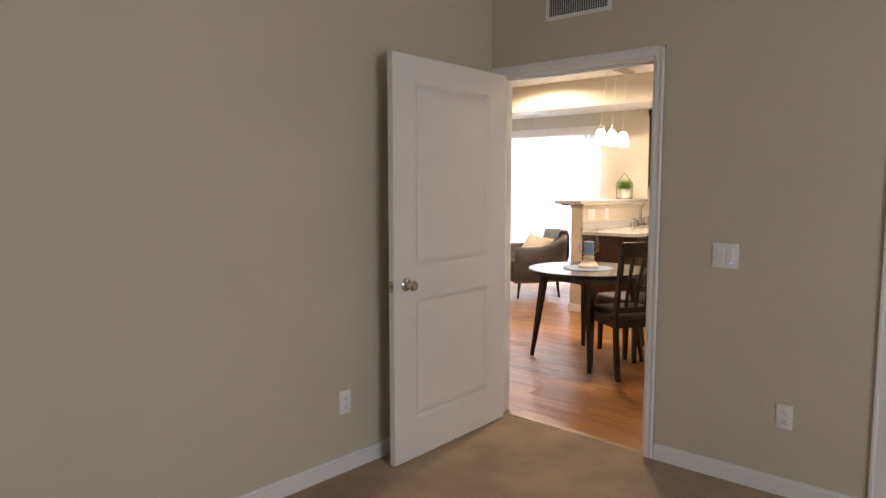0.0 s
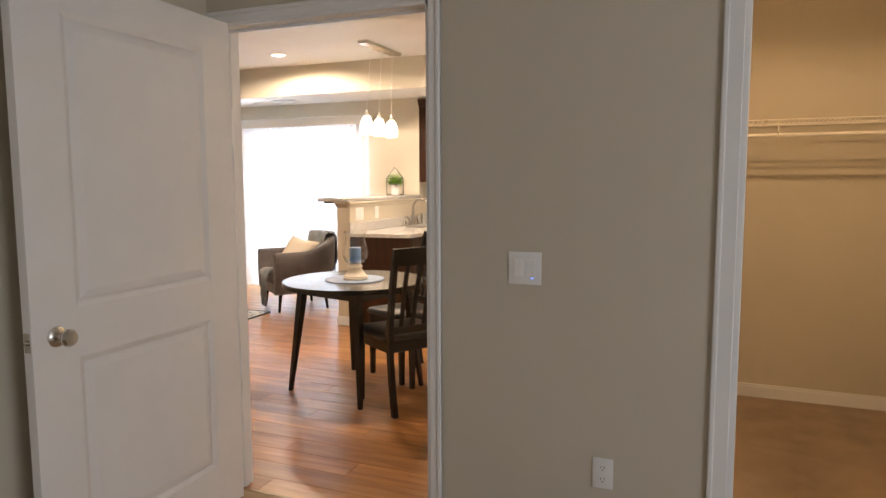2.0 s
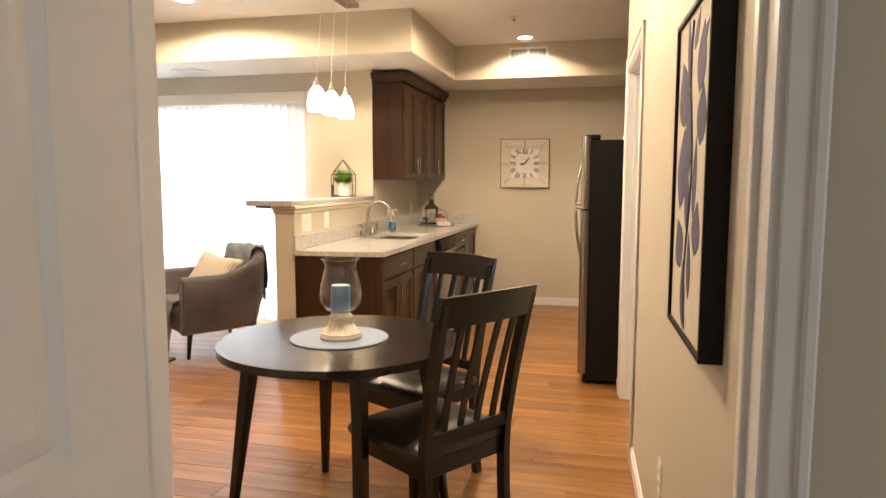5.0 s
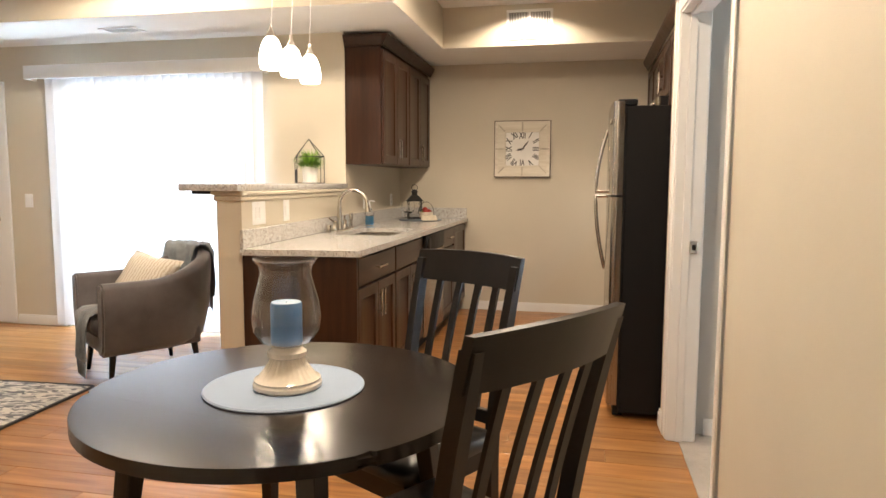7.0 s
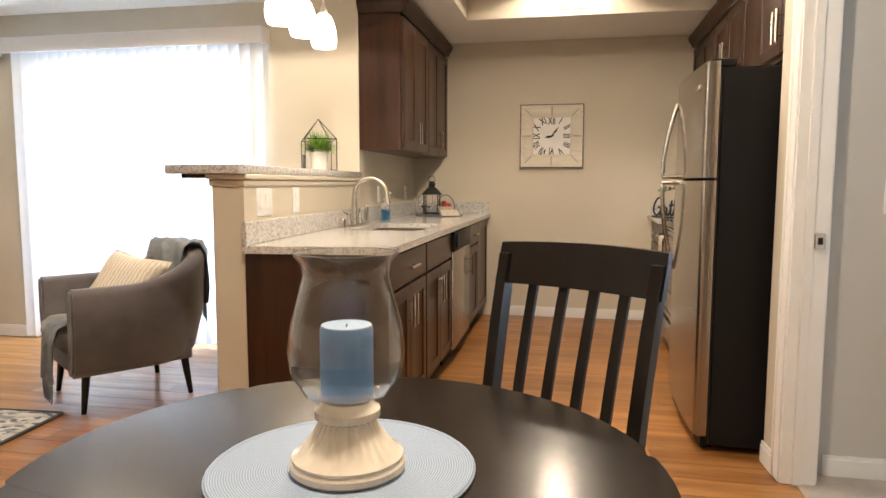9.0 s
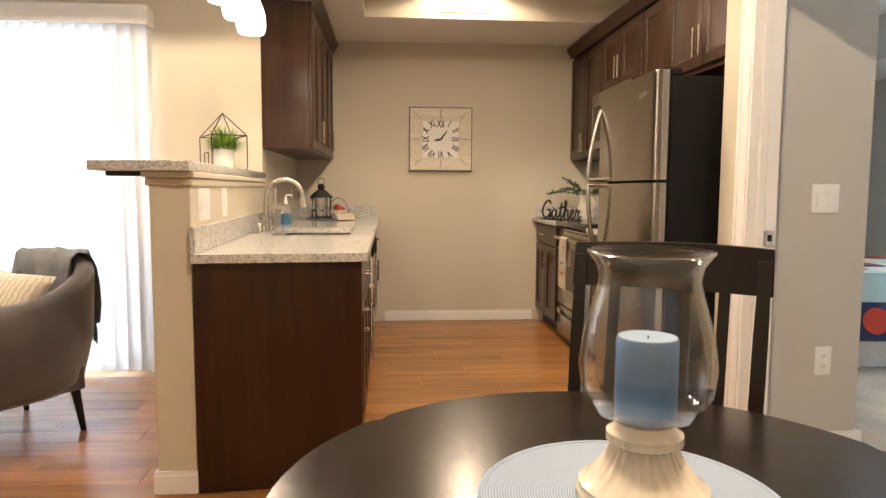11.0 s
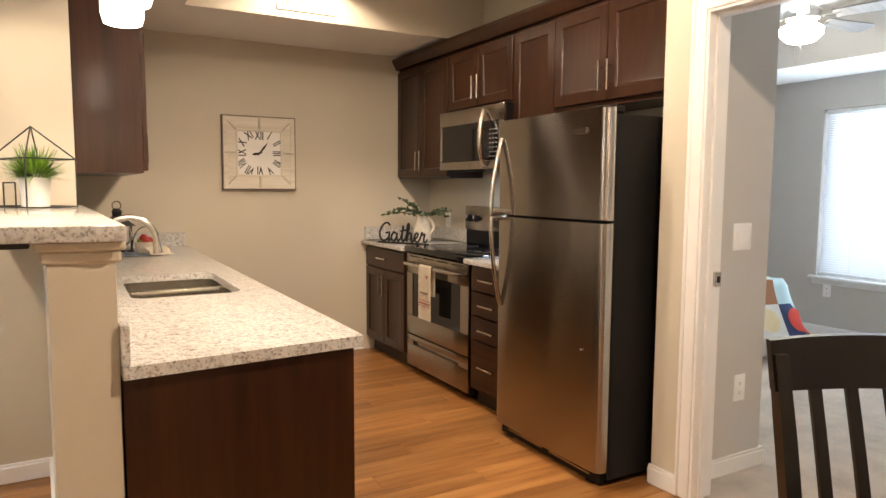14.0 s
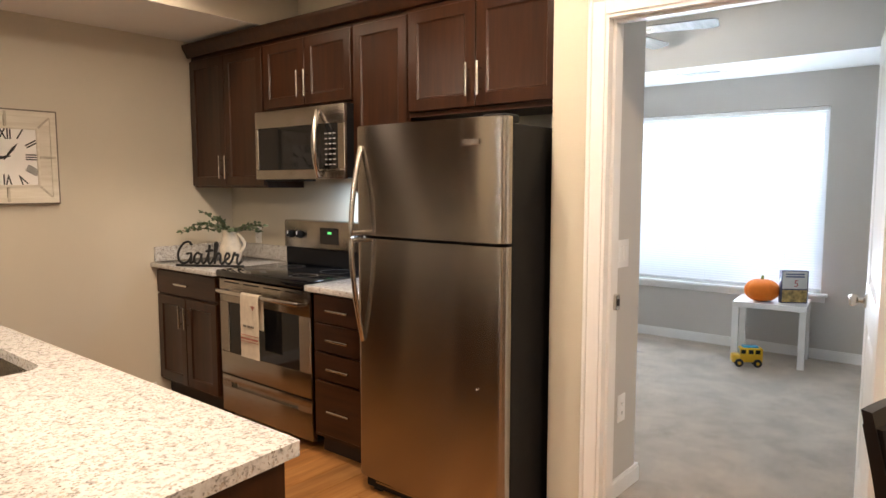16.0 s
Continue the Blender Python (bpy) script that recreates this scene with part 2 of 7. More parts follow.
def B(x0, y0, z0, x1, y1, z1, bevel=0.0, segs=1):
    return box(bmesh.new(), x0, y0, z0, x1, y1, z1, bevel, segs)


def lathe(bm, profile, n=32, at=(0, 0, 0), close=False):
    """Turn a profile of (radius, height) about z."""
    rings = []
    for r, z in profile:
        if r < 1e-5:
            rings.append([bm.verts.new((at[0], at[1], at[2] + z))])
        else:
            rings.append([bm.verts.new((at[0] + r * math.cos(2 * math.pi * i / n), at[1] + r * math.sin(2 * math.pi * i / n), at[2] + z)) for i in range(n)])
    if close:
        rings.append(rings[0])
    for a, b in zip(rings, rings[1:]):
        for i in range(n):
            j = (i + 1) % n
            q = [a[i % len(a)], a[j % len(a)], b[j % len(b)], b[i % len(b)]]
            q = [v for k, v in enumerate(q) if v not in q[:k]]
            if len(q) > 2:
                bm.faces.new(q)
    return bm


def tube(bm, pts, r, n=10, cap=True, closed=False):
    """A round bar along points; r may be one radius or one for each point."""
    pts = [Vector(p) for p in pts]
    rr = r if isinstance(r, (list, tuple)) else [r] * len(pts)
    rings, up = [], None
    for i, p in enumerate(pts):
        if closed:
            d = (pts[(i + 1) % len(pts)] - pts[i - 1]).normalized()
        else:
            d = (pts[min(i + 1, len(pts) - 1)] - pts[max(i - 1, 0)]).normalized()
        if up is None:
            up = d.orthogonal().normalized()
        up = (up - d * up.dot(d)).normalized()
        side = d.cross(up)
        rings.append([bm.verts.new(p + rr[i] * (math.cos(2 * math.pi * k / n) * up + math.sin(2 * math.pi * k / n) * side)) for k in range(n)])
    pairs = list(zip(rings, rings[1:]))
    if closed:
        pairs.append((rings[-1], rings[0]))
    for a, b in pairs:
        for k in range(n):
            bm.faces.new((a[k], a[(k + 1) % n], b[(k + 1) % n], b[k]))
    if cap and not closed:
        bm.faces.new(rings[0][::-1])
        bm.faces.new(rings[-1])
    return bm


def prism(bm, outline, z0, z1, m=None):
    """An outline of (x, y) raised from z0 to z1, laid by the matrix m."""
    m = m or Matrix()
    lo = [bm.verts.new(m @ Vector((x, y, z0))) for x, y in outline]
    hi = [bm.verts.new(m @ Vector((x, y, z1))) for x, y in outline]
    bm.faces.new(lo[::-1])
    bm.faces.new(hi)
    for i in range(len(lo)):
        j = (i + 1) % len(lo)
        bm.faces.new((lo[i], lo[j], hi[j], hi[i]))
    return bm


def mesh_of(name, bm, material, smooth=35):
    bmesh.ops.recalc_face_normals(bm, faces=bm.faces[:])
    me = bpy.data.meshes.new(name)
    if smooth:
        for f in bm.faces:
            f.smooth = True
        for e in bm.edges:
            if len(e.link_faces) == 2 and e.calc_face_angle(0) > radians(smooth):
                e.smooth = False
    bm.to_mesh(me)
    bm.free()
    me.materials.append(material)
    return me


def part(name, bm, material, parent, label="", smooth=35):
    ob = new(name, mesh_of(name, bm, material, smooth))
    ob.parent = parent
    if label:
        ob["label"] = label
    return ob


def piece(name, me, parent, m):
    ob = new(name, me)
    ob.parent = parent
    ob.matrix_basis = m
    return ob


def thing(name, at, label, category, group="", rz=0, kind=""):
    ob = new(name)
    ob.empty_display_size = 0.1
    ob.matrix_basis = pose(*at, 0, 0, rz)
    return tagged(ob, label, category, group, kind)


def solid(name, bm, material, label, category="", kind="structure", group="", smooth=35):
    return tagged(new(name, mesh_of(name, bm, material, smooth)), label, category, group, kind)


def wall_along_x(name, x0, x1, y0, y1, z1, holes, material, label):
    """A wall between y0 and y1 with openings (xa, xb, za, zb)."""
    bm, x = bmesh.new(), x0
    for xa, xb, za, zb in sorted(holes):
        box(bm, x, y0, 0, xa, y1, z1)
        if za > 0:
            box(bm, xa, y0, 0, xb, y1, za)
        box(bm, xa, y0, zb, xb, y1, z1)
        x = xb
    box(bm, x, y0, 0, x1, y1, z1)
    return solid(name, bm, material, label, "wall")


def wall_along_y(name, y0, y1, x0, x1, z1, holes, material, label):
    bm, y = bmesh.new(), y0
    for ya, yb, za, zb in sorted(holes):
        box(bm, x0, y, 0, x1, ya, z1)
        if za > 0:
            box(bm, x0, ya, 0, x1, yb, za)
        box(bm, x0, ya, zb, x1, yb, z1)
        y = yb
    box(bm, x0, y, 0, x1, y1, z1)
    return solid(name, bm, material, label, "wall")

# ---- the setting ----
H = 2.74          # main ceiling
LOW = 2.405       # dropped ceiling
BW0, BW1 = 2.978, 3.10        # wall between first bedroom and dining room
PX0, PX1 = -1.10, -0.98       # wall with the painting and the second bedroom's door
NY = 9.58                     # kitchen's end wall
KW = -3.345                   # kitchen's sink wall
KE = -0.66                    # kitchen's range wall
SY = 8.0                      # wall with the glass door
B2X = 2.64                    # second bedroom's window wall
B2N = 6.50                    # second bedroom's entry wall


SKEW = 0.042      # this wall runs a little off the square


def skewed(bm):
    for v in bm.verts:
        v.co.x += (6.5 - v.co.y) * SKEW
    return bm


def skew_x(y):
    return PX0 + (6.5 - y) * SKEW


# bedroom 1 and closet
wall_along_x("wall_bedroom_north", -8.0, 2.9, BW0, BW1, H, [(-1.982, -0.993, 0, 2.078), (0.08, 0.92, 0, 2.06)], M["wall"], "greige painted wall with two cased doorways")
wall_along_y("wall_bedroom_west", -2.6, BW0, -2.14, -2.032, H, [], M["wall"], "greige painted bedroom wall")
wall_along_y("wall_bedroom_east", -2.6, BW0, 2.9, 3.02, H, [(-0.5, 1.1, 0.6, 2.05)], M["wall"], "greige painted bedroom wall")
wall_along_x("wall_bedroom_south", -2.14, 3.02, -2.72, -2.6, H, [], M["wall"], "greige painted bedroom wall")
wall_along_x("wall_closet_back", -0.93, 1.13, 5.36, 5.43, H, [], M["wall"], "tan painted closet wall")
wall_along_y("wall_closet_east", BW1, 5.36, 1.01, 1.13, H, [], M["wall"], "tan painted closet wall")

# dining room, living room, kitchen
_w = bmesh.new()
for _b in ((BW1, 5.44, 0, H), (5.44, 6.395, 2.065, H), (6.395, 6.605, 0, H)):
    box(_w, PX0, _b[0], _b[2], PX1, _b[1], _b[3])
solid("wall_painting", skewed(_w), M["wall"], "beige painted wall with the second bedroom's doorway", "wall")
solid("wall_entry_north", B(PX1, B2N, 0, -0.487, 6.605, H), M["wall2"], "grey painted bedroom wall", "wall")
solid("wall_range", B(KE, 6.605, 0, -0.487, NY + 0.12, H), M["wall"], "beige painted kitchen wall", "wall")
solid("wall_fridge_side", B(PX0 + 0.036, 6.607, 0, KE, 6.64, H), M["wall"], "beige painted end panel beside the refrigerator", "wall")
solid("wall_kitchen_end", B(-3.47, NY, 0, KE, NY + 0.12, H), M["wall"], "beige painted kitchen end wall", "wall")
solid("wall_sink", B(-3.47, SY, 0, KW, NY, H), M["wall"], "beige painted kitchen wall", "wall")
wall_along_x("wall_glass_door", -8.0, -3.47, SY, SY + 0.14, H, [(-5.90, -4.08, 0, 2.10)], M["wall"], "beige painted wall with a sliding glass door")
wall_along_y("wall_living_west", BW1, SY, -8.12, -8.0, H, [], M["wall"], "beige painted living room wall")

# half wall under the breakfast bar; it runs a little off the square too
def bar_skew(bm):
    for v in bm.verts:
        if v.co.y < SY:
            v.co.x += (SY - v.co.y) * 0.0325
    return bm


hw = solid("wall_half", bar_skew(B(-3.49, 6.265, 0, KW, SY - 0.002, 1.205, 0.002)), M["wall"], "beige painted half wall under the breakfast bar", "wall")
bm = bmesh.new()
box(bm, -3.512, 6.243, 1.195, KW + 0.022, SY - 0.004, 1.217, 0.004)
box(bm, -3.502, 6.253, 1.165, KW + 0.012, SY - 0.004, 1.195, 0.006)
solid("trim_half_wall", bar_skew(bm), M["wall"], "beige painted moulding on the half wall", "trim")

# bedroom 2
wall_along_y("wall_bedroom2_window", 3.5, 11.0, B2X, B2X + 0.14, H, [(6.29, 8.165, 0.55, 2.06)], M["wall2"], "grey painted wall with a wide window")
solid("wall_bedroom2_south", B(1.13, 3.5, 0, B2X, 3.6, H), M["wall2"], "grey painted bedroom wall", "wall")
solid("wall_bedroom2_closet", B(1.132, 3.6, 0, 1.17, 5.43, H), M["wall2"], "grey painted bedroom wall", "wall")
solid("wall_bedroom2_back", B(-0.90, 5.432, 0, 1.17, 5.445, H), M["wall2"], "grey painted bedroom wall", "wall")
solid("wall_bedroom2_north", B(-0.487, 10.9, 0, B2X, 11.0, H), M["wall2"], "grey painted bedroom wall", "wall")
solid("wall_bedroom2_west", B(-0.487, 6.605, 0, -0.472, 10.9, H), M["wall2"], "grey painted bedroom wall", "wall")

# floors
solid("floor_carpet_bedroom", B(-2.032, -2.6, -0.1, 2.9, 3.02, 0.006), M["carpet"], "tan carpet in the bedroom", "carpet")
solid("floor_carpet_closet", B(-0.95, 3.021, -0.1, 1.01, 5.36, 0.005), M["carpet"], "tan carpet in the walk-in closet", "carpet")
bm = bmesh.new()
box(bm, -1.04, 5.445, -0.1, -0.487, B2N, 0.006)
box(bm, -0.487, 5.445, -0.1, B2X, 10.9, 0.006)
box(bm, 1.17, 3.6, -0.1, B2X, 5.445, 0.006)
solid("floor_carpet_bedroom2", bm, M["carpet2"], "light grey carpet", "carpet")
subfloor = solid("subfloor", B(-8.0, 3.02, -0.12, -1.0, NY, -0.013), M["dark"], "dark subfloor under the planks", "floor")
solid("ground", B(-60, 8.6, -0.3, 60, 120, -0.16), mottled("pale_concrete", (0.42, 0.42, 0.40), 0.9, scale=2), "pale concrete ground outside", "ground")

# ceilings
solid("ceiling", B(-8.2, -2.8, H, 3.1, 11.1, H + 0.1), M["ceil"], "flat white ceiling", "ceiling")
bm = bmesh.new()
box(bm, -8.0, 7.24, LOW, -2.74, SY, H)
box(bm, KW, SY, LOW, -2.74, NY, H)
box(bm, -2.74, 8.77, LOW, KE, NY, H)
solid("ceiling_soffit", bm, M["ceil"], "dropped ceiling over kitchen and glass door", "ceiling")
bm = bmesh.new()
box(bm, 1.85, 3.6, 2.34, B2X, 10.9, H)
solid("ceiling_soffit_bedroom", bm, M["ceil"], "dropped ceiling along the bedroom window", "ceiling")
# painted faces of the dropped ceiling take the wall colour
bm = bmesh.new()
box(bm, -8.0, 7.236, LOW + 0.002, -2.736, 7.24, H)
box(bm, -2.74, 7.24, LOW + 0.002, -2.736, 8.766, H)
box(bm, -2.74, 8.766, LOW + 0.002, KE, 8.77, H)
solid("trim_soffit_face", bm, M["wall"], "beige painted soffit face", "trim")
bm = bmesh.new()
box(bm, 1.846, 5.445, 2.342, 1.85, 10.9, H)
solid("trim_soffit_face_bedroom", bm, M["wall2"], "grey painted soffit face", "trim")


# ---- trim: baseboards and casings ----
def base_x(bm, x0, x1, y, side):
    """Baseboard along x on a wall face at y; side is the way it stands out."""
    box(bm, x0, min(y, y + side * 0.014), 0.004, x1, max(y, y + side * 0.014), 0.075)
    box(bm, x0, min(y, y + side * 0.009), 0.075, x1, max(y, y + side * 0.009), 0.09)


def base_y(bm, y0, y1, x, side):
    box(bm, min(x, x + side * 0.014), y0, 0.004, max(x, x + side * 0.014), y1, 0.075)
    box(bm, min(x, x + side * 0.009), y0, 0.075, max(x, x + side * 0.009), y1, 0.09)


def board(name, bm, mat="trim"):
    return solid(name, bm, M[mat], "white painted baseboard", "baseboard")


for args in ((-0.940, 0.016, BW0, -1), (0.99, 2.9, BW0, -1), (-0.93, 1.01, 5.36, -1),
             (-2.60, -1.29, NY, -1), (-4.05, -3.48, SY, -1), (-6.42, -5.93, SY, -1), (PX1 + 0.07, -0.458, B2N, -1), (-0.90, 1.17, 5.445, 1)):
    bm = bmesh.new()
    base_x(bm, *args)
    board("baseboard", bm)
for args in ((-2.6, BW0, -2.032, 1), (BW1, 5.36, 1.01, -1), (3.6, 10.9, B2X, -1), (B2N, 10.9, -0.472, 1)):
    bm = bmesh.new()
    base_y(bm, *args)
    board("baseboard", bm)
for y0, y1 in ((BW1 + 0.02, 5.37), (6.457, 6.605)):
    bm = bmesh.new()
    base_y(bm, y0, y1, PX0, -1)
    board("baseboard", skewed(bm))
bm = bmesh.new()
base_x(bm, PX0 - 0.012, PX0 + 0.034, 6.605, 1)
board("baseboard", bm)
bm = bmesh.new()
base_y(bm, 6.265, SY, -3.49, -1)
base_x(bm, -3.504, KW + 0.004, 6.265, -1)
board("baseboard", bar_skew(bm))


def casing_x(name, xa, xb, ztop, y, side, w=0.062, parent_label="white painted door casing"):
    """Casing on a wall face at y round an opening from xa to xb."""
    bm = bmesh.new()
    def strip(x0, z0, x1, z1):
        for g, (i0, i1) in ((0.011, (0, 0)),):
            box(bm, x0, min(y, y + side * g), z0, x1, max(y, y + side * g), z1, 0.002)
    for s, x in ((-1, xa), (1, xb)):
        x0, x1 = sorted((x, x + s * w))
        strip(x0, 0.005, x1, ztop + w)
        o0, o1 = sorted((x + s * w, x + s * (w - 0.018)))
        box(bm, o0, min(y, y + side * 0.018), 0.005, o1, max(y, y + side * 0.018), ztop + w, 0.004)
    strip(xa, ztop, xb, ztop + w)
    box(bm, xa - w, min(y, y + side * 0.018), ztop + w - 0.018, xb + w, max(y, y + side * 0.018), ztop + w + 0.001, 0.004)
    return solid(name, bm, M["trim"], parent_label, "trim")


def casing_y(name, ya, yb, ztop, x, side, w=0.068, skew=True):
    bm = bmesh.new()
    for s, y in ((-1, ya), (1, yb)):
        y0, y1 = sorted((y, y + s * w))
        box(bm, min(x, x + side * 0.011), y0, 0.005, max(x, x + side * 0.011), y1, ztop + w, 0.002)
        o0, o1 = sorted((y + s * w, y + s * (w - 0.018)))
        box(bm, min(x, x + side * 0.018), o0, 0.005, max(x, x + side * 0.018), o1, ztop + w, 0.004)
    box(bm, min(x, x + side * 0.011), ya, ztop, max(x, x + side * 0.011), yb, ztop + w, 0.002)
    box(bm, min(x, x + side * 0.018), ya - w, ztop + w - 0.018, max(x, x + side * 0.018), yb + w, ztop + w + 0.001, 0.004)
    return solid(name, skewed(bm) if skew else bm, M["trim"], "white painted door casing", "trim")


def lining_x(name, xa, xb, ztop, y0, y1):
    """The jamb lining of an opening in a wall along x, with its stop."""
    bm = bmesh.new()
    ym = y0 + 0.5 * (y1 - y0)
    for x, s in ((xa, 1), (xb, -1)):
        a, b = sorted((x - s * 0.003, x + s * 0.012))
        box(bm, a, y0 - 0.004, 0.004, b, y1 + 0.004, ztop)
        a, b = sorted((x, x + s * 0.022))
        box(bm, a, ym, 0.004, b, ym + 0.03, ztop, 0.002)
    box(bm, xa, y0 - 0.004, ztop - 0.012, xb, y1 + 0.004, ztop + 0.003)
    box(bm, xa + 0.012, ym, ztop - 0.024, xb - 0.012, ym + 0.03, ztop - 0.012, 0.002)
    return solid(name, bm, M["trim"], "white painted door lining", "trim")


casing_x("trim_casing_bedroom", -1.982, -0.993, 2.078, BW0, -1, 0.049)
bm = bmesh.new()
box(bm, -0.993, BW1, 0.005, -0.975, BW1 + 0.014, 2.125, 0.003)
box(bm, -2.047, BW1, 0.005, -1.982, BW1 + 0.014, 2.141, 0.003)
box(bm, -1.982, BW1, 2.078, -0.993, BW1 + 0.014, 2.141, 0.003)
solid("trim_casing_dining", bm, M["trim"], "white painted door casing", "trim")
lining_x("trim_lining_bedroom", -1.982, -0.993, 2.078, BW0, BW1)
casing_x("trim_casing_closet", 0.08, 0.92, 2.06, BW0, -1)
lining_x("trim_lining_closet", 0.08, 0.92, 2.06, BW0, BW1)
casing_y("trim_casing_second_bedroom", 5.44, 6.395, 2.065, PX0, -1)
bm = bmesh.new()
for y, s in ((5.44, 1), (6.395, -1)):
    a, b = sorted((y - s * 0.003, y + s * 0.012))
    box(bm, PX0 - 0.004, a, 0.004, PX1 + 0.004, b, 2.065)
    a, b = sorted((y, y + s * 0.024))
    box(bm, PX0 + 0.035, a, 0.004, PX0 + 0.068, b, 2.065, 0.002)
box(bm, PX0 - 0.004, 5.44, 2.053, PX1 + 0.004, 6.395, 2.068)
box(bm, PX0 + 0.035, 5.452, 2.041, PX0 + 0.068, 6.383, 2.053, 0.002)
solid("trim_lining_second_bedroom", skewed(bm), M["trim"], "white painted door lining", "trim")
bm = bmesh.new()
box(bm, PX1, 6.395, 0.005, PX1 + 0.014, 6.395 + 0.065, 2.13, 0.003)
solid("trim_casing_inner", skewed(bm), M["trim"], "white painted door casing", "trim")
bm = bmesh.new()
box(bm, -1.026, 6.360, 0.935, -0.992, 6.384, 0.995, 0.002)
strike = solid("strike_plate", bm, M["nickel"], "brushed nickel strike plate on a door lining", "strike plate", kind="thing")
part("hole", B(-1.017, 6.357, 0.952, -1.001, 6.361, 0.978), M["dark"], strike, "dark latch hole")
# living room side door beside the glass door
casing_x("trim_casing_living", -7.34, -6.50, 2.05, SY, -1, 0.065)

# ---- doors ----
def knob_set(leaf, x, z, t):
    """A round knob on both faces of a leaf, at x along it."""
    for s in (-1, 1):
        y = 0 if s < 0 else t
        bm = bmesh.new()
        m = Matrix.Translation((x, y, z)) @ Matrix.Rotation(radians(90 * -s), 4, "X")
        lathe(bm, ((0, 0), (0.033, 0), (0.033, 0.004), (0.028, 0.009), (0.013, 0.012), (0.011, 0.030), (0.020, 0.036), (0.027, 0.046), (0.028, 0.055), (0.022, 0.064), (0, 0.067)), 24)
        bm.transform(m)
        part("door_knob", bm, M["nickel"], leaf, "brushed nickel door knob")


def panel_door(name, at, rz, w, h, label, latch_side=True):
    """A two-panel moulded leaf; local x runs from the hinge, y is its thickness."""
    t = 0.036
    door = thing(name, at, label, "door", kind="structure", rz=rz)
    bm = bmesh.new()
    st, rails = 0.165, ((0.0, 0.205), (0.838, 1.002), (h - 0.13, h))
    core0, core1 = 0.010, t - 0.010
    box(bm, st - 0.002, core0, 0.21, w - st + 0.002, core1, h - 0.12)
    box(bm, 0, 0, 0, st, t, h, 0.0015)
    box(bm, w - st, 0, 0, w, t, h, 0.0015)
    for z0, z1 in rails:
        box(bm, st - 0.001, 0.0004, z0, w - st + 0.001, t - 0.0004, z1)
    leaf = part("leaf", bm, M["door"], door)
    for z0, z1 in ((rails[0][1], rails[1][0]), (rails[1][1], rails[2][0])):
        for face in (0, 1):
            bm = bmesh.new()
            yo, yi, yt = (0.0004, core0, 0.0025) if face == 0 else (t - 0.0004, core1, t - 0.0025)
            rings = []
            for inset, y in ((0, yo), (0.006, yo + (yi - yo) * 0.35), (0.018, yi), (0.022, yi), (0.052, yt), (0.054, yt)):
                rings.append([bm.verts.new((x, y, z)) for x, z in ((st + inset, z0 + inset), (w - st - inset, z0 + inset), (w - st - inset, z1 - inset), (st + inset, z1 - inset))])
            for a, b in zip(rings, rings[1:]):
                for i in range(4):
                    bm.faces.new((a[i], a[(i + 1) % 4], b[(i + 1) % 4], b[i]))
            bm.faces.new(rings[-1])
            part("panel", bm, M["door"], leaf, smooth=0)
    knob_set(leaf, w - 0.085, 0.923, t)
    bm = bmesh.new()
    box(bm, w - 0.001, 0.006, 0.89, w + 0.0015, t - 0.006, 0.95)
    tube(bm, ((w, t / 2, 0.92), (w + 0.008, t / 2, 0.92), (w + 0.011, t / 2, 0.92)), [0.008, 0.007, 0.004], 12)
    part("latch", bm, M["nickel"], leaf, "brushed nickel latch plate")
    for z in (0.2, h / 2, h - 0.2):
        part("hinge", tube(bmesh.new(), ((0.0, -0.004, z - 0.045), (0.0, -0.004, z + 0.045)), 0.006, 8), M["nickel"], leaf, "nickel butt hinge")
    return door


panel_door("door_bedroom", (-1.938, 2.954, 0.012), -87.8, 0.968, 2.062, "white two-panel bedroom door standing open on its hinges")
panel_door("door_second_bedroom", (skew_x(5.46) + 0.128, 5.462, 0.012), 9.5, 0.90, 2.03, "white two-panel bedroom door standing open on its hinges")
panel_door("door_living", (-7.34, SY - 0.006, 0.01), 0, 0.84, 2.03, "white two-panel closed door beside the glass door")

# sliding glass door with vertical blinds
gd = thing("door_glass", (-5.90, SY + 0.06, 0), "white framed sliding glass door behind vertical blinds", "glass door", kind="structure")
gw = 1.82
bm = bmesh.new()
box(bm, 0, 0, 0, gw, 0.07, 0.05)
box(bm, 0, 0, 2.05, gw, 0.07, 2.098)
box(bm, 0, 0, 0.05, 0.05, 0.07, 2.05)
box(bm, gw - 0.05, 0, 0.05, gw, 0.07, 2.05)
part("frame", bm, M["trim"], gd)
for x0, y0 in ((0.05, 0.008), (gw / 2 - 0.04, 0.040)):
    bm = bmesh.new()
    x1 = x0 + gw / 2 - 0.01
    for b in ((x0, 0.05, x0 + 0.07, 2.05), (x1 - 0.07, 0.05, x1, 2.05), (x0 + 0.07, 0.05, x1 - 0.07, 0.13), (x0 + 0.07, 1.98, x1 - 0.07, 2.05)):
        box(bm, b[0], y0, b[1], b[2], y0 + 0.026, b[3], 0.002)
    sash = part("sash", bm, M["trim"], gd)
    pane = part("pane", B(x0 + 0.068, y0 + 0.011, 0.128, x1 - 0.068, y0 + 0.015, 1.982), M["glass"], sash, "clear glass pane")
    pane.visible_shadow = False

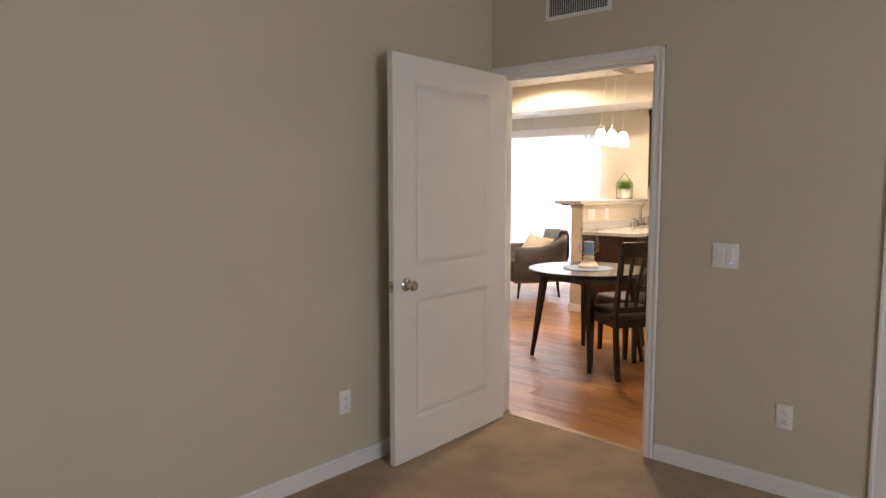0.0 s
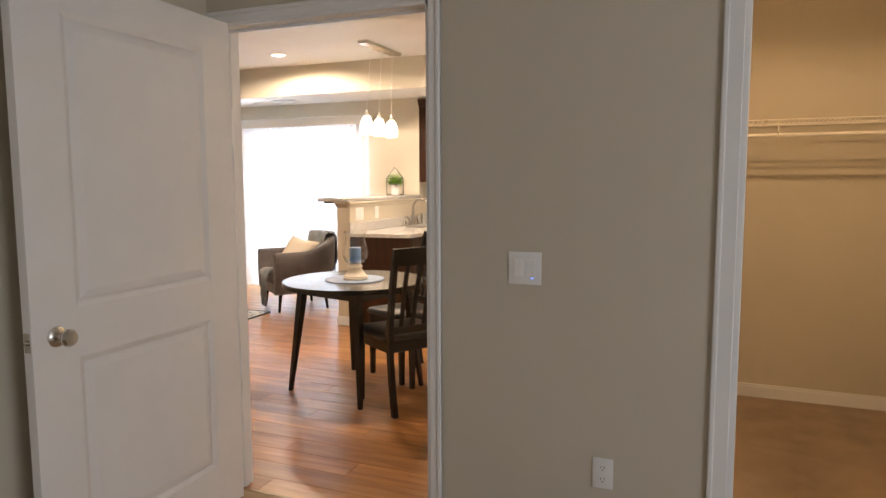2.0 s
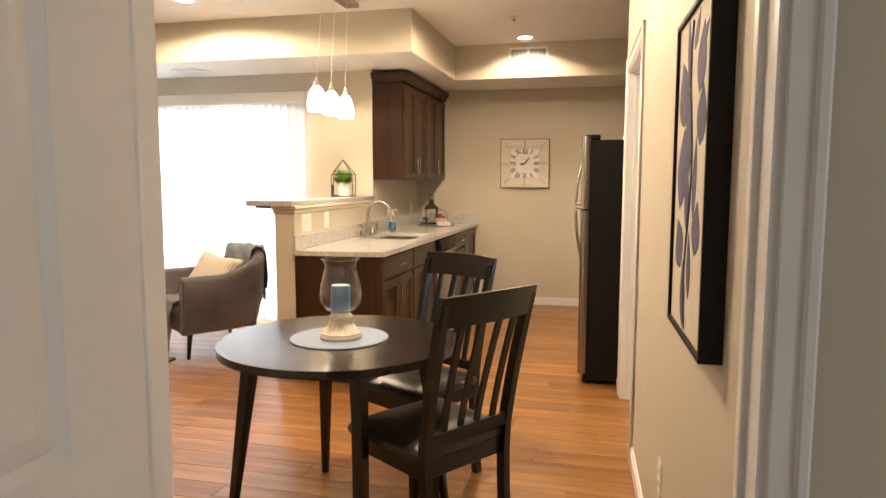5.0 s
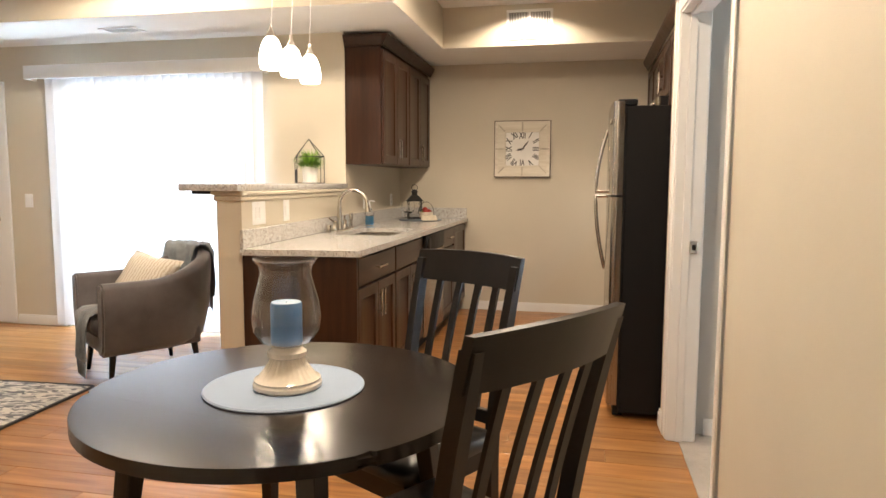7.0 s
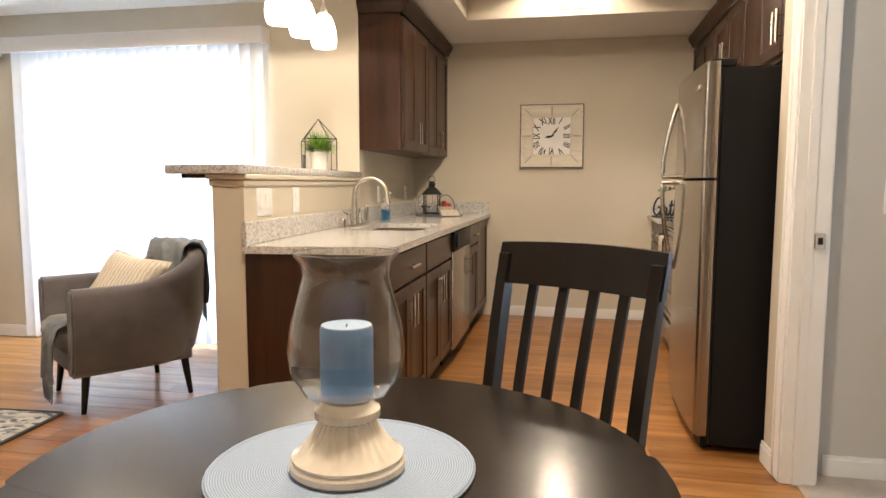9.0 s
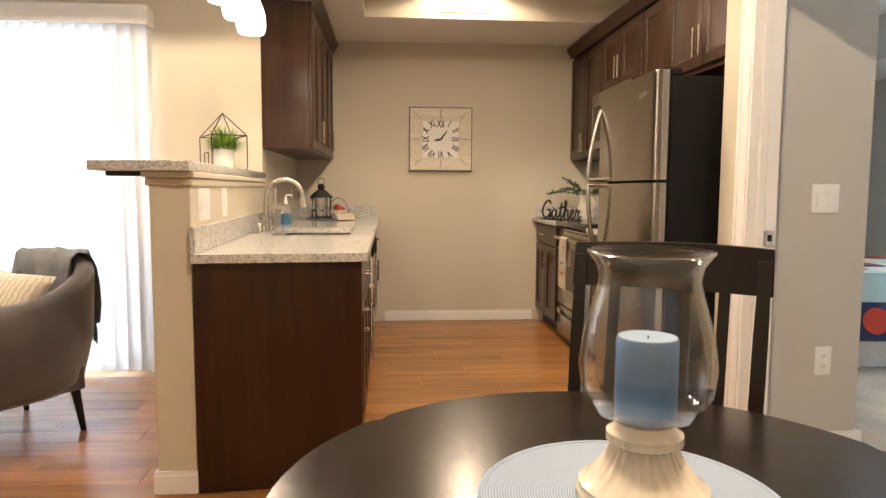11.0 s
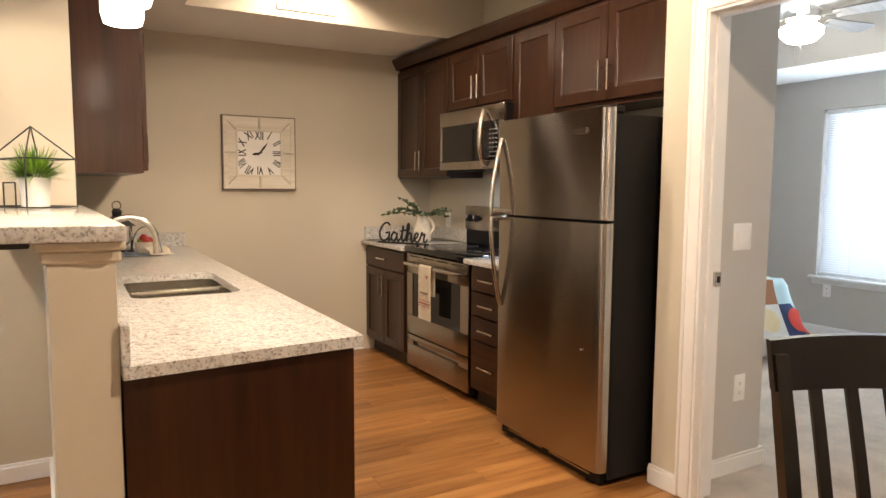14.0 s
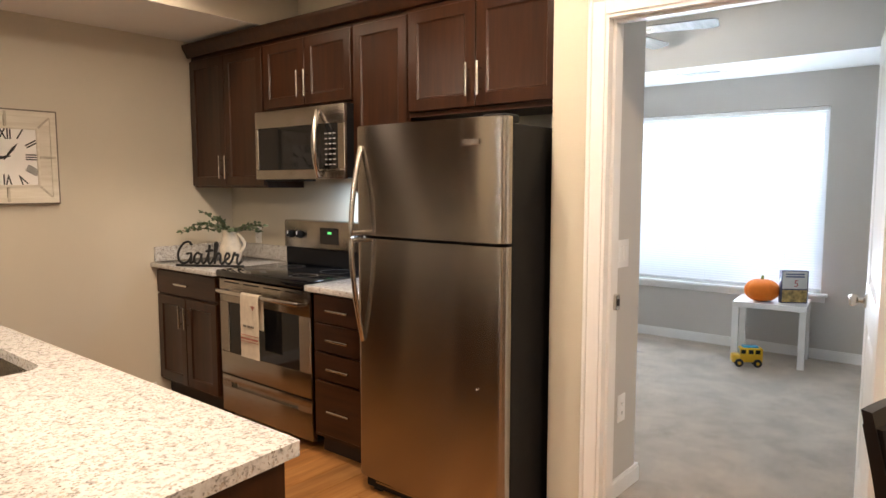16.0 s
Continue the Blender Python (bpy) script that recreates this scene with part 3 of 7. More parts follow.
val = thing("window_blind", (-6.12, SY - 0.13, 2.075), "white vertical blinds drawn shut under a boxed valance", "blind")
bm = bmesh.new()
box(bm, 0, 0, 0.035, 2.15, 0.016, 0.145, 0.003)
box(bm, 0, 0.016, 0.035, 0.016, 0.128, 0.145, 0.002)
box(bm, 2.134, 0.016, 0.035, 2.15, 0.128, 0.145, 0.002)
part("valance", bm, M["trim"], val, "white boxed valance")
part("head_rail", B(0.03, 0.045, 0.06, 2.12, 0.09, 0.09), M["plastic"], val)
me_slat = mesh_of("slat", prism(bmesh.new(), [(-0.044, -0.0015), (-0.022, 0.004), (0, 0.006), (0.022, 0.004), (0.044, -0.0015), (0.044, 0.0), (0.022, 0.0055), (0, 0.0075), (-0.022, 0.0055), (-0.044, 0.0)], -2.045, 0.055), M["blind"])
for i in range(25):
    ang = 24 + 4 * math.sin(i * 2.3)
    piece("slat", me_slat, val, Matrix.Translation((0.20 + i * 0.0782, 0.07, 0)) @ Matrix.Rotation(radians(ang), 4, "Z"))

# bedroom 2 window
win = thing("window_bedroom", (B2X + 0.05, 6.29, 0.55), "white vinyl window behind closed mini blinds", "window", kind="structure")
ww, wh = 1.875, 1.51
bm = bmesh.new()
for b in ((0, 0, ww, 0.05), (0, wh - 0.05, ww, wh), (0, 0.05, 0.05, wh - 0.05), (ww - 0.05, 0.05, ww, wh - 0.05)):
    box(bm, 0.03, b[0], b[1], 0.08, b[2], b[3], 0.003)
part("window_frame", bm, M["trim"], win)
for y0, y1 in ((0.05, ww - 0.05),):
    pane = part("pane", B(0.052, y0, 0.05, 0.056, y1, wh - 0.05), M["glass"], win, "clear glass pane")
    pane.visible_shadow = False
part("window_sill", B(-0.10, -0.05, -0.026, 0.06, ww + 0.05, -0.001, 0.006, 2), M["trim"], win, "white painted sill")
part("apron", B(-0.064, -0.03, -0.075, -0.05, ww + 0.03, -0.027, 0.003), M["trim"], win)
mb = thing("window_blind", (B2X + 0.035, 6.30, 0.57), "white horizontal mini blinds lowered and shut", "blind")
part("head_rail", B(-0.02, 0, 1.455, 0.02, 1.855, 1.487, 0.003), M["plastic"], mb)
part("bottom_rail", B(-0.014, 0, 0.0, 0.014, 1.855, 0.014, 0.003), M["plastic"], mb)
me_mini = mesh_of("slat", prism(bmesh.new(), [(-0.0125, -0.0004), (0, 0.0022), (0.0125, -0.0004), (0.0125, 0.0002), (0, 0.0028), (-0.0125, 0.0002)], 0, 1.85, Matrix.Rotation(radians(-90), 4, "X")), M["blind"])
for i in range(69):
    piece("slat", me_mini, mb, Matrix.Translation((0, 0.002, 0.022 + i * 0.0208)) @ Matrix.Rotation(radians(-52), 4, "Y"))
for y in (0.28, 0.93, 1.58):
    part("ladder_cord", tube(bmesh.new(), ((-0.014, y, 0.01), (-0.014, y, 1.455)), 0.0012, 5), M["plastic"], mb)

# bedroom 1 window behind the start of the walk
win = thing("window_first_bedroom", (2.94, -0.5, 0.6), "white vinyl bedroom window", "window", kind="structure", rz=90)
bm = bmesh.new()
for b in ((0, 0, 1.6, 0.05), (0, 1.40, 1.6, 1.45), (0, 0.05, 0.05, 1.40), (1.55, 0.05, 1.6, 1.40), (0.77, 0.05, 0.83, 1.40)):
    box(bm, b[0], 0, b[1], b[2], 0.04, b[3], 0.003)
part("window_frame", bm, M["trim"], win)

# ---- kitchen ----
def bar_pull(parent, x, z, length, upright):
    """A slim bar handle standing 3 cm off the front, which lies at y = 0."""
    bm = bmesh.new()
    d = Vector((0, 0, 1)) if upright else Vector((1, 0, 0))
    c = Vector((x, -0.030, z))
    tube(bm, (c - d * length / 2, c + d * length / 2), 0.0068, 10)
    for s in (-1, 1):
        p = c + d * s * length * 0.31
        tube(bm, (p, (p.x, 0.001, p.z)), 0.0045, 8)
    return part("handle", bm, M["nickel"], parent, "brushed nickel bar handle")


def shaker(name, cab, x0, x1, z0, z1, flat=False):
    """A framed front from x0 to x1, z0 to z1; its face is y = 0."""
    bm = bmesh.new()
    t = 0.019
    if flat:
        box(bm, x0, 0, z0, x1, t, z1, 0.003)
    else:
        r = 0.058
        rings = []
        for inset, y in ((0.0, t), (0.0, 0.0025), (0.0025, 0.0), (r - 0.001, 0.0), (r, 0.002), (r + 0.009, 0.0085), (r + 0.011, 0.009)):
            rings.append([bm.verts.new((x, y, z)) for x, z in ((x0 + inset, z0 + inset), (x1 - inset, z0 + inset), (x1 - inset, z1 - inset), (x0 + inset, z1 - inset))])
        for p, q in zip(rings, rings[1:]):
            for i in range(4):
                bm.faces.new((p[i], p[(i + 1) % 4], q[(i + 1) % 4], q[i]))
        bm.faces.new(rings[-1])
        bm.faces.new(rings[0][::-1])
    return part(name, bm, M["cab"] if not flat else M["cabx"], cab)


def cabinet(name, at, rz, w, d, z0, h, fronts, label, group, body_top=None):
    """Front at local y = 0 facing -y. fronts: (kind, x0, x1, z0, z1, pull)."""
    cab = thing(name, at, label, "cabinet", group, rz)
    bm = bmesh.new()
    box(bm, 0.0015, 0.021, z0, w - 0.0015, d, body_top or h)
    if body_top:
        box(bm, 0.0015, 0.021, body_top, w - 0.0015, 0.04, h)
        box(bm, 0.0015, 0.04, body_top, 0.018, d, h)
    part("body", bm, M["cab"], cab)
    if z0 < 0.3:
        part("toe_kick", B(0.002, 0.075, 0.004, w - 0.002, d, z0), M["kick"], cab, "dark recessed toe kick")
    for kind, x0, x1, a, b, pull in fronts:
        f = shaker("drawer" if kind == "drawer" else "door", cab, x0, x1, a, b, flat=(kind == "drawer"))
        if kind == "drawer" and pull:
            bar_pull(f, (x0 + x1) / 2, (a + b) / 2, min(0.16, (x1 - x0) * 0.6), False)
        elif pull:
            side, high = pull
            bar_pull(f, x0 + 0.03 if side < 0 else x1 - 0.03, b - 0.12 if high else a + 0.12, 0.15, True)
    return cab


CZ = 0.883        # underside of the worktops
TOP = 0.915
# sink run, facing east
cabinet("base_cabinet", (-2.672, 6.335, 0), 90, 0.72, 0.655, 0.105, CZ,
        [("drawer", 0.012, 0.708, 0.715, 0.865, True), ("door", 0.012, 0.357, 0.125, 0.70, (1, True)), ("door", 0.363, 0.708, 0.125, 0.70, (-1, True))],
        "dark cherry base cabinet with a drawer over two doors", "kitchen base cabinets")
cabinet("base_cabinet", (-2.672, 7.056, 0), 90, 0.74, 0.655, 0.105, CZ,
        [("drawer", 0.012, 0.728, 0.715, 0.865, False), ("door", 0.012, 0.367, 0.125, 0.70, (1, True)), ("door", 0.373, 0.728, 0.125, 0.70, (-1, True))],
        "dark cherry sink cabinet with a false drawer over two doors", "kitchen base cabinets", body_top=0.66)
cabinet("base_cabinet", (-2.672, 8.472, 0), 90, NY - 8.472 - 0.004, 0.655, 0.105, CZ,
        [("drawer", 0.012, 0.50, 0.715, 0.865, True), ("door", 0.012, 0.50, 0.125, 0.70, (-1, True)), ("door", 0.506, 1.09, 0.125, 0.865, None)],
        "dark cherry corner base cabinet with a drawer", "kitchen base cabinets")
bm = B(-3.284, 6.255, 0.004, -2.668, 6.276, CZ)
for v in bm.verts:
    v.co.y += (v.co.x + 3.284) * 0.085
solid("end_panel", bm, M["cab"], "dark cherry wood end panel of the sink run", "panel", kind="thing")

dw = thing("dishwasher", (-2.66, 7.80, 0), "stainless dishwasher with a black control strip and round latch", "dishwasher", rz=90)
part("body", B(0.004, 0.03, 0.1, 0.668, 0.64, 0.66), M["black"], dw)
part("door", B(0.006, 0.0, 0.11, 0.666, 0.03, 0.745, 0.006, 2), M["steel"], dw)
part("control_strip", B(0.006, -0.006, 0.748, 0.666, 0.03, 0.872, 0.006, 2), M["black"], dw, "black control strip")
bm = bmesh.new()
lathe(bm, ((0, 0), (0.052, 0), (0.050, 0.014), (0.044, 0.018), (0, 0.018)), 28)
bm.transform(Matrix.Translation((0.07, -0.004, 0.812)) @ Matrix.Rotation(radians(90), 4, "X"))
part("latch", bm, M["black"], dw, "round black latch dial")
part("toe_kick", B(0.004, 0.075, 0.004, 0.668, 0.6, 0.098), M["dark"], dw)


def slab(name, outline, z0, z1, label):
    bm = prism(bmesh.new(), outline, z0, z1)
    es = [e for e in bm.edges if abs(e.verts[0].co.z - e.verts[1].co.z) < 1e-6]
    bmesh.ops.bevel(bm, geom=es, offset=0.004, segments=2, affect="EDGES")
    return solid(name, bm, M["granite"], label, "worktop", kind="thing")


# worktop with the sink cut out: four strips in one mesh
SX0, SX1, SY0, SY1 = -3.185, -2.768, 7.265, 7.975
bm = bmesh.new()


def rounded(x0, y0, x1, y1, r, n=5):
    pts = []
    for cx, cy, a0 in ((x1 - r, y1 - r, 0), (x0 + r, y1 - r, 90), (x0 + r, y0 + r, 180), (x1 - r, y0 + r, 270)):
        for k in range(n + 1):
            a = radians(a0 + 90 * k / n)
            pts.append((cx + r * math.cos(a), cy + r * math.sin(a)))
    return pts


def ring_slab(bm, outer, inner, z0, z1):
    """A plate between two outlines of equal point count."""
    n = len(outer)
    v = [[bm.verts.new((x, y, z)) for x, y in o] for z in (z0, z1) for o in (outer, inner)]
    for i in range(n):
        j = (i + 1) % n
        bm.faces.new((v[0][i], v[0][j], v[1][j], v[1][i]))
        bm.faces.new((v[2][i], v[2][j], v[3][j], v[3][i]))
        bm.faces.new((v[0][i], v[0][j], v[2][j], v[2][i]))
        bm.faces.new((v[1][i], v[1][j], v[3][j], v[3][i]))
    return bm


ring_slab(bm, rounded(-3.343, 6.225, -2.645, NY - 0.003, 0.006), rounded(SX0, SY0, SX1, SY1, 0.06), CZ, TOP)
for v in bm.verts:
    if v.co.y < 6.4:
        v.co.x += (SY - v.co.y) * 0.0325 * (-2.645 - v.co.x) / 0.698
        v.co.y += (v.co.x + 3.287) * 0.09
solid("worktop", bm, M["granite"], "speckled beige granite worktop with an undermount sink cut-out", "worktop", kind="thing")
bm = bmesh.new()
box(bm, KW + 0.0005, 6.235, TOP, KW + 0.021, SY, TOP + 0.10, 0.003)
box(bm, KW + 0.0005, SY, TOP, KW + 0.021, NY - 0.002, TOP + 0.10)
solid("backsplash", bar_skew(bm), M["granite"], "low granite upstand behind the sink worktop", "backsplash", kind="thing")
solid("backsplash", B(KW + 0.022, NY - 0.022, TOP, -2.66, NY - 0.001, TOP + 0.10, 0.003), M["granite"], "low granite upstand on the end wall", "backsplash", kind="thing")
bm = bar_skew(B(-3.698, 6.24, 1.218, -3.325, SY - 0.003, 1.256, 0.005, 2))
for v in bm.verts:
    if v.co.y < 6.5:
        v.co.y -= (v.co.x + 3.645) * 0.12
solid("breakfast_bar", bm, M["granite"], "speckled granite breakfast bar top on the half wall", "worktop", kind="thing")
# black blocks stand in for the shadow slot below the bar top
for y in (6.30, 7.2):
    solid("bar_shadow_block", B(-3.60, y, 1.200, -3.466, y + 0.05, 1.2175, 0.002), M["iron"], "flat black block for the shadow slot under the bar top", "bracket", kind="thing", group="bar brackets")

# double bowl sink
sink = thing("sink", (SX0, SY0, CZ), "stainless double-bowl undermount sink", "sink")
sw, sl = SX1 - SX0, SY1 - SY0
for y0, y1 in ((-0.004, sl * 0.55 - 0.008), (sl * 0.55 + 0.008, sl + 0.004)):
    bm = bmesh.new()
    rings = []
    for inset, z, r in ((-0.004, 0.0, 0.06), (-0.004, -0.03, 0.06), (0.006, -0.135, 0.055), (0.03, -0.155, 0.045), (0.13, -0.16, 0.02)):
        rings.append([bm.verts.new((x, y, z)) for x, y in rounded(inset, y0 + inset, sw - inset, y1 - inset, r)])
    for a, b in zip(rings, rings[1:]):
        for i in range(len(a)):
            j = (i + 1) % len(a)
            bm.faces.new((a[i], a[j], b[j], b[i]))
    bm.faces.new(rings[-1])
    bowl = part("bowl", bm, M["sink"], sink)
    part("drain", lathe(bmesh.new(), ((0, 0), (0.04, 0), (0.042, 0.003), (0.03, 0.004), (0.02, 0.001), (0, 0.001)), 20, (sw / 2, (y0 + y1) / 2, -0.159)), M["chrome"], bowl, "chrome drain")
part("divider", B(-0.002, sl * 0.55 - 0.014, -0.04, sw + 0.002, sl * 0.55 + 0.014, 0.004, 0.008, 2), M["sink"], sink)

# faucet with two lever bodies, side spray and soap pump
FX, FY = -3.262, 7.64
fau = thing("faucet", (FX, FY, TOP), "brushed nickel gooseneck faucet with two lever handles", "faucet")
part("base_plate", B(-0.028, -0.125, 0, 0.028, 0.125, 0.012, 0.01, 2), M["nickel"], fau)
pts = [(0, 0, 0.01), (0, 0, 0.17)] + [(0.105 - 0.105 * math.cos(radians(a)), 0, 0.19 + 0.105 * math.sin(radians(a))) for a in range(0, 181, 12)] + [(0.212, 0, 0.165)]
part("spout", tube(bmesh.new(), pts, [0.023, 0.0165] + [0.0135] * (len(pts) - 3) + [0.0155], 16), M["nickel"], fau)
part("aerator", tube(bmesh.new(), ((0.210, 0, 0.190), (0.213, 0, 0.165), (0.216, 0, 0.138)), [0.016, 0.018, 0.021], 16), M["nickel"], fau)
for s in (-1, 1):
    bm = lathe(bmesh.new(), ((0, 0.01), (0.024, 0.01), (0.022, 0.03), (0.014, 0.05), (0.016, 0.065), (0.012, 0.078), (0, 0.08)), 18, (0, s * 0.1, 0))
    h = part("handle", bm, M["nickel"], fau, "nickel lever handle")
    part("lever", tube(bmesh.new(), ((0, s * 0.1, 0.072), (-0.012, s * 0.125, 0.082), (-0.02, s * 0.165, 0.10)), [0.007, 0.006, 0.005], 8), M["nickel"], h)
spray = solid("side_spray", lathe(bmesh.new(), ((0, 0), (0.022, 0), (0.020, 0.015), (0.013, 0.022), (0.014, 0.06), (0.018, 0.10), (0.013, 0.118), (0, 0.12)), 18, (FX, FY + 0.24, TOP)), M["nickel"], "brushed nickel side spray beside the faucet", "sprayer", kind="thing")
solid("air_gap_cap", lathe(bmesh.new(), ((0, 0), (0.021, 0), (0.021, 0.048), (0.017, 0.055), (0, 0.056)), 20, (FX + 0.0, FY - 0.22, TOP)), M["nickel"], "brushed nickel cylinder cap on the worktop", "cap", kind="thing")
soap = thing("soap_bottle", (-3.25, 8.30, TOP), "clear pump bottle of blue hand soap", "bottle")
part("bottle", lathe(bmesh.new(), ((0, 0), (0.033, 0), (0.036, 0.01), (0.034, 0.10), (0.018, 0.13), (0.014, 0.14), (0, 0.14)), 24), M["glass"], soap)
part("liquid", lathe(bmesh.new(), ((0, 0.004), (0.031, 0.004), (0.033, 0.012), (0.0325, 0.075), (0, 0.075)), 24), mottled("blue_soap", (0.10, 0.32, 0.55), 0.15, relief=0), soap, "blue liquid soap")
part("pump", tube(bmesh.new(), ((0, 0, 0.14), (0, 0, 0.195), (0.01, 0, 0.20), (0.045, 0, 0.195)), [0.012, 0.006, 0.006, 0.005], 10), M["plastic"], soap, "white pump top")

# upper cabinets on the sink wall
UZ0, UZ1 = 1.405, 2.305
for y0, w, edge in ((8.006, 0.765, 0), (8.774, NY - 8.776, 1)):
    cabinet("wall_cabinet", (-3.036, y0, 0), 90, w, 0.308, UZ0, UZ1,
            [("door", 0.01, w / 2 - 0.003, UZ0 + 0.012, UZ1 - 0.035, (1, False)), ("door", w / 2 + 0.003, w - 0.01, UZ0 + 0.012, UZ1 - 0.035, (-1, False))],
            "dark cherry wall cabinet with two framed doors", "kitchen wall cabinets")


def crown(name, x0, y0, x1, y1, face, label):
    """Crown moulding along y at x = face, sloping out to the room side."""
    bm = bmesh.new()
    s = 1 if face > x0 else -1
    prof = ((0, 0), (0.012, 0.005), (0.016, 0.02), (0.04, 0.055), (0.046, 0.07), (0.046, 0.085), (0, 0.085))
    loops = []
    for y in (y0, y1):
        loops.append([bm.verts.new((face + s * a, y, UZ1 - 0.012 + b)) for a, b in prof])
    n = len(prof)
    for i in range(n):
        bm.faces.new((loops[0][i], loops[0][(i + 1) % n], loops[1][(i + 1) % n], loops[1][i]))
    bm.faces.new(loops[0])
    bm.faces.new(loops[1][::-1])
    return solid(name, bm, M["cab"], label, "moulding", kind="thing")


crown("crown_moulding", -3.34, 7.962, -3.0, NY - 0.002, -3.036, "dark cherry crown moulding over the wall cabinets")
bm = bmesh.new()
loops = []
for x in (KW + 0.002, -3.036):
    loops.append([bm.verts.new((x, 8.004 - a, UZ1 - 0.012 + b)) for a, b in ((0, 0), (0.012, 0.005), (0.016, 0.02), (0.04, 0.055), (0.046, 0.07), (0.046, 0.085), (0, 0.085))])
for i in range(7):
    bm.faces.new((loops[0][i], loops[0][(i + 1) % 7], loops[1][(i + 1) % 7], loops[1][i]))
bm.faces.new(loops[0])
bm.faces.new(loops[1][::-1])
solid("crown_moulding", bm, M["cab"], "dark cherry crown moulding end return", "moulding", kind="thing")

# range wall, facing west: local x runs south
EF = -1.262
cabinet("base_cabinet", (EF, NY - 0.004, 0), -90, NY - 8.828, 0.60, 0.105, CZ,
        [("drawer", 0.012, NY - 8.86, 0.715, 0.865, True), ("door", 0.012, (NY - 8.85) / 2 - 0.003, 0.125, 0.70, (1, True)), ("door", (NY - 8.85) / 2 + 0.003, NY - 8.86, 0.125, 0.70, (-1, True))],
        "dark cherry base cabinet with a drawer over two doors", "kitchen base cabinets")
cabinet("drawer_cabinet", (EF, 7.955, 0), -90, 0.45, 0.60, 0.105, CZ,
        [("drawer", 0.03, 0.438, a, b, True) for a, b in ((0.725, 0.868), (0.575, 0.715), (0.425, 0.565), (0.13, 0.415))],
        "dark cherry base cabinet with four drawers", "kitchen base cabinets")
solid("worktop", B(-1.300, 8.822, CZ, KE - 0.002, NY - 0.003, TOP - 0.003, 0.004, 2), M["granite"], "speckled granite worktop beside the range", "worktop", kind="thing")
solid("worktop", B(-1.300, 7.50, CZ, KE - 0.002, 7.957, TOP, 0.004, 2), M["granite"], "narrow speckled granite worktop beside the refrigerator", "worktop", kind="thing")
solid("backsplash", B(KE - 0.021, 8.822, TOP, KE - 0.001, NY - 0.023, TOP + 0.10, 0.003), M["granite"], "low granite upstand behind the worktop", "backsplash", kind="thing")
solid("backsplash", B(-1.27, NY - 0.022, TOP, KE - 0.002, NY - 0.001, TOP + 0.10, 0.003), M["granite"], "low granite upstand on the end wall", "backsplash", kind="thing")
solid("backsplash", B(KE - 0.021, 7.50, TOP, KE - 0.001, 7.955, TOP + 0.10, 0.003), M["granite"], "low granite upstand behind the worktop", "backsplash", kind="thing")

EU = -0.972
_w1 = NY - 8.735
cabinet("wall_cabinet", (EU, NY - 0.003, 0), -90, _w1, 0.305, 1.412, UZ1,
        [("door", 0.01, _w1 / 2 - 0.003, 1.424, UZ1 - 0.035, (1, False)), ("door", _w1 / 2 + 0.003, _w1 - 0.008, 1.424, UZ1 - 0.035, (-1, False))],
        "dark cherry wall cabinet with two tall framed doors", "kitchen wall cabinets")
cabinet("wall_cabinet", (EU, 8.732, 0), -90, 0.80, 0.305, 1.872, UZ1,
        [("door", 0.008, 0.397, 1.888, UZ1 - 0.035, (1, False)), ("door", 0.403, 0.792, 1.888, UZ1 - 0.035, (-1, False))],
        "short dark cherry cabinet over the microwave", "kitchen wall cabinets")
cabinet("wall_cabinet", (EU, 7.93, 0), -90, 0.405, 0.305, 1.385, UZ1,
        [("door", 0.008, 0.397, 1.397, UZ1 - 0.035, (1, False))],
        "narrow dark cherry wall cabinet with one framed door", "kitchen wall cabinets")
cabinet("wall_cabinet", (EU - 0.012, 7.523, 0), -90, 0.875, 0.315, 1.765, UZ1,
        [("door", 0.012, 0.425, 1.79, UZ1 - 0.035, (1, False)), ("door", 0.431, 0.863, 1.79, UZ1 - 0.035, (-1, False))],
        "short dark cherry cabinet over the refrigerator", "kitchen wall cabinets")
crown("crown_moulding", -0.6, 6.645, -1.0, NY - 0.002, EU, "long dark cherry crown moulding over the wall cabinets")

# over-the-range microwave: local x runs south from y = 8.70
mw = thing("microwave", (-1.045, 8.716, 1.463), "stainless over-the-range microwave with a curved handle", "microwave", rz=-90)
MW = 0.80
part("body", B(0.004, 0.02, 0.006, MW - 0.004, 0.385, 0.402), M["black"], mw)
bm = bmesh.new()
box(bm, 0, 0, 0.0, MW, 0.022, 0.055, 0.004, 2)
box(bm, 0, 0, 0.30, MW, 0.022, 0.40, 0.004, 2)
box(bm, 0, 0, 0.055, 0.03, 0.022, 0.30, 0.003)
box(bm, MW - 0.055, 0, 0.055, MW, 0.022, 0.30, 0.003)
part("front_frame", bm, M["steel"], mw)
part("window", B(0.03, 0.004, 0.055, 0.60, 0.020, 0.30, 0.002), M["blackgl"], mw, "black glass door window")
panel = part("control_panel", B(0.602, 0.002, 0.055, MW - 0.055, 0.020, 0.30, 0.002), M["blackgl"], mw, "black glass control panel")
me_key = mesh_of("key", B(0, -0.0006, 0, 0.020, 0.0006, 0.006), mottled("grey_print", (0.35, 0.35, 0.35), 0.5, relief=0))
for r in range(7):
    for c in range(3):
        piece("key", me_key, panel, Matrix.Translation((0.640 + c * 0.034, 0.0014, 0.075 + r * 0.028)))
pts = [(0.60 + 0.028 * math.sin(math.pi * k / 12), -0.014 - 0.050 * math.sin(math.pi * k / 12), 0.02 + 0.345 * k / 12) for k in range(13)]
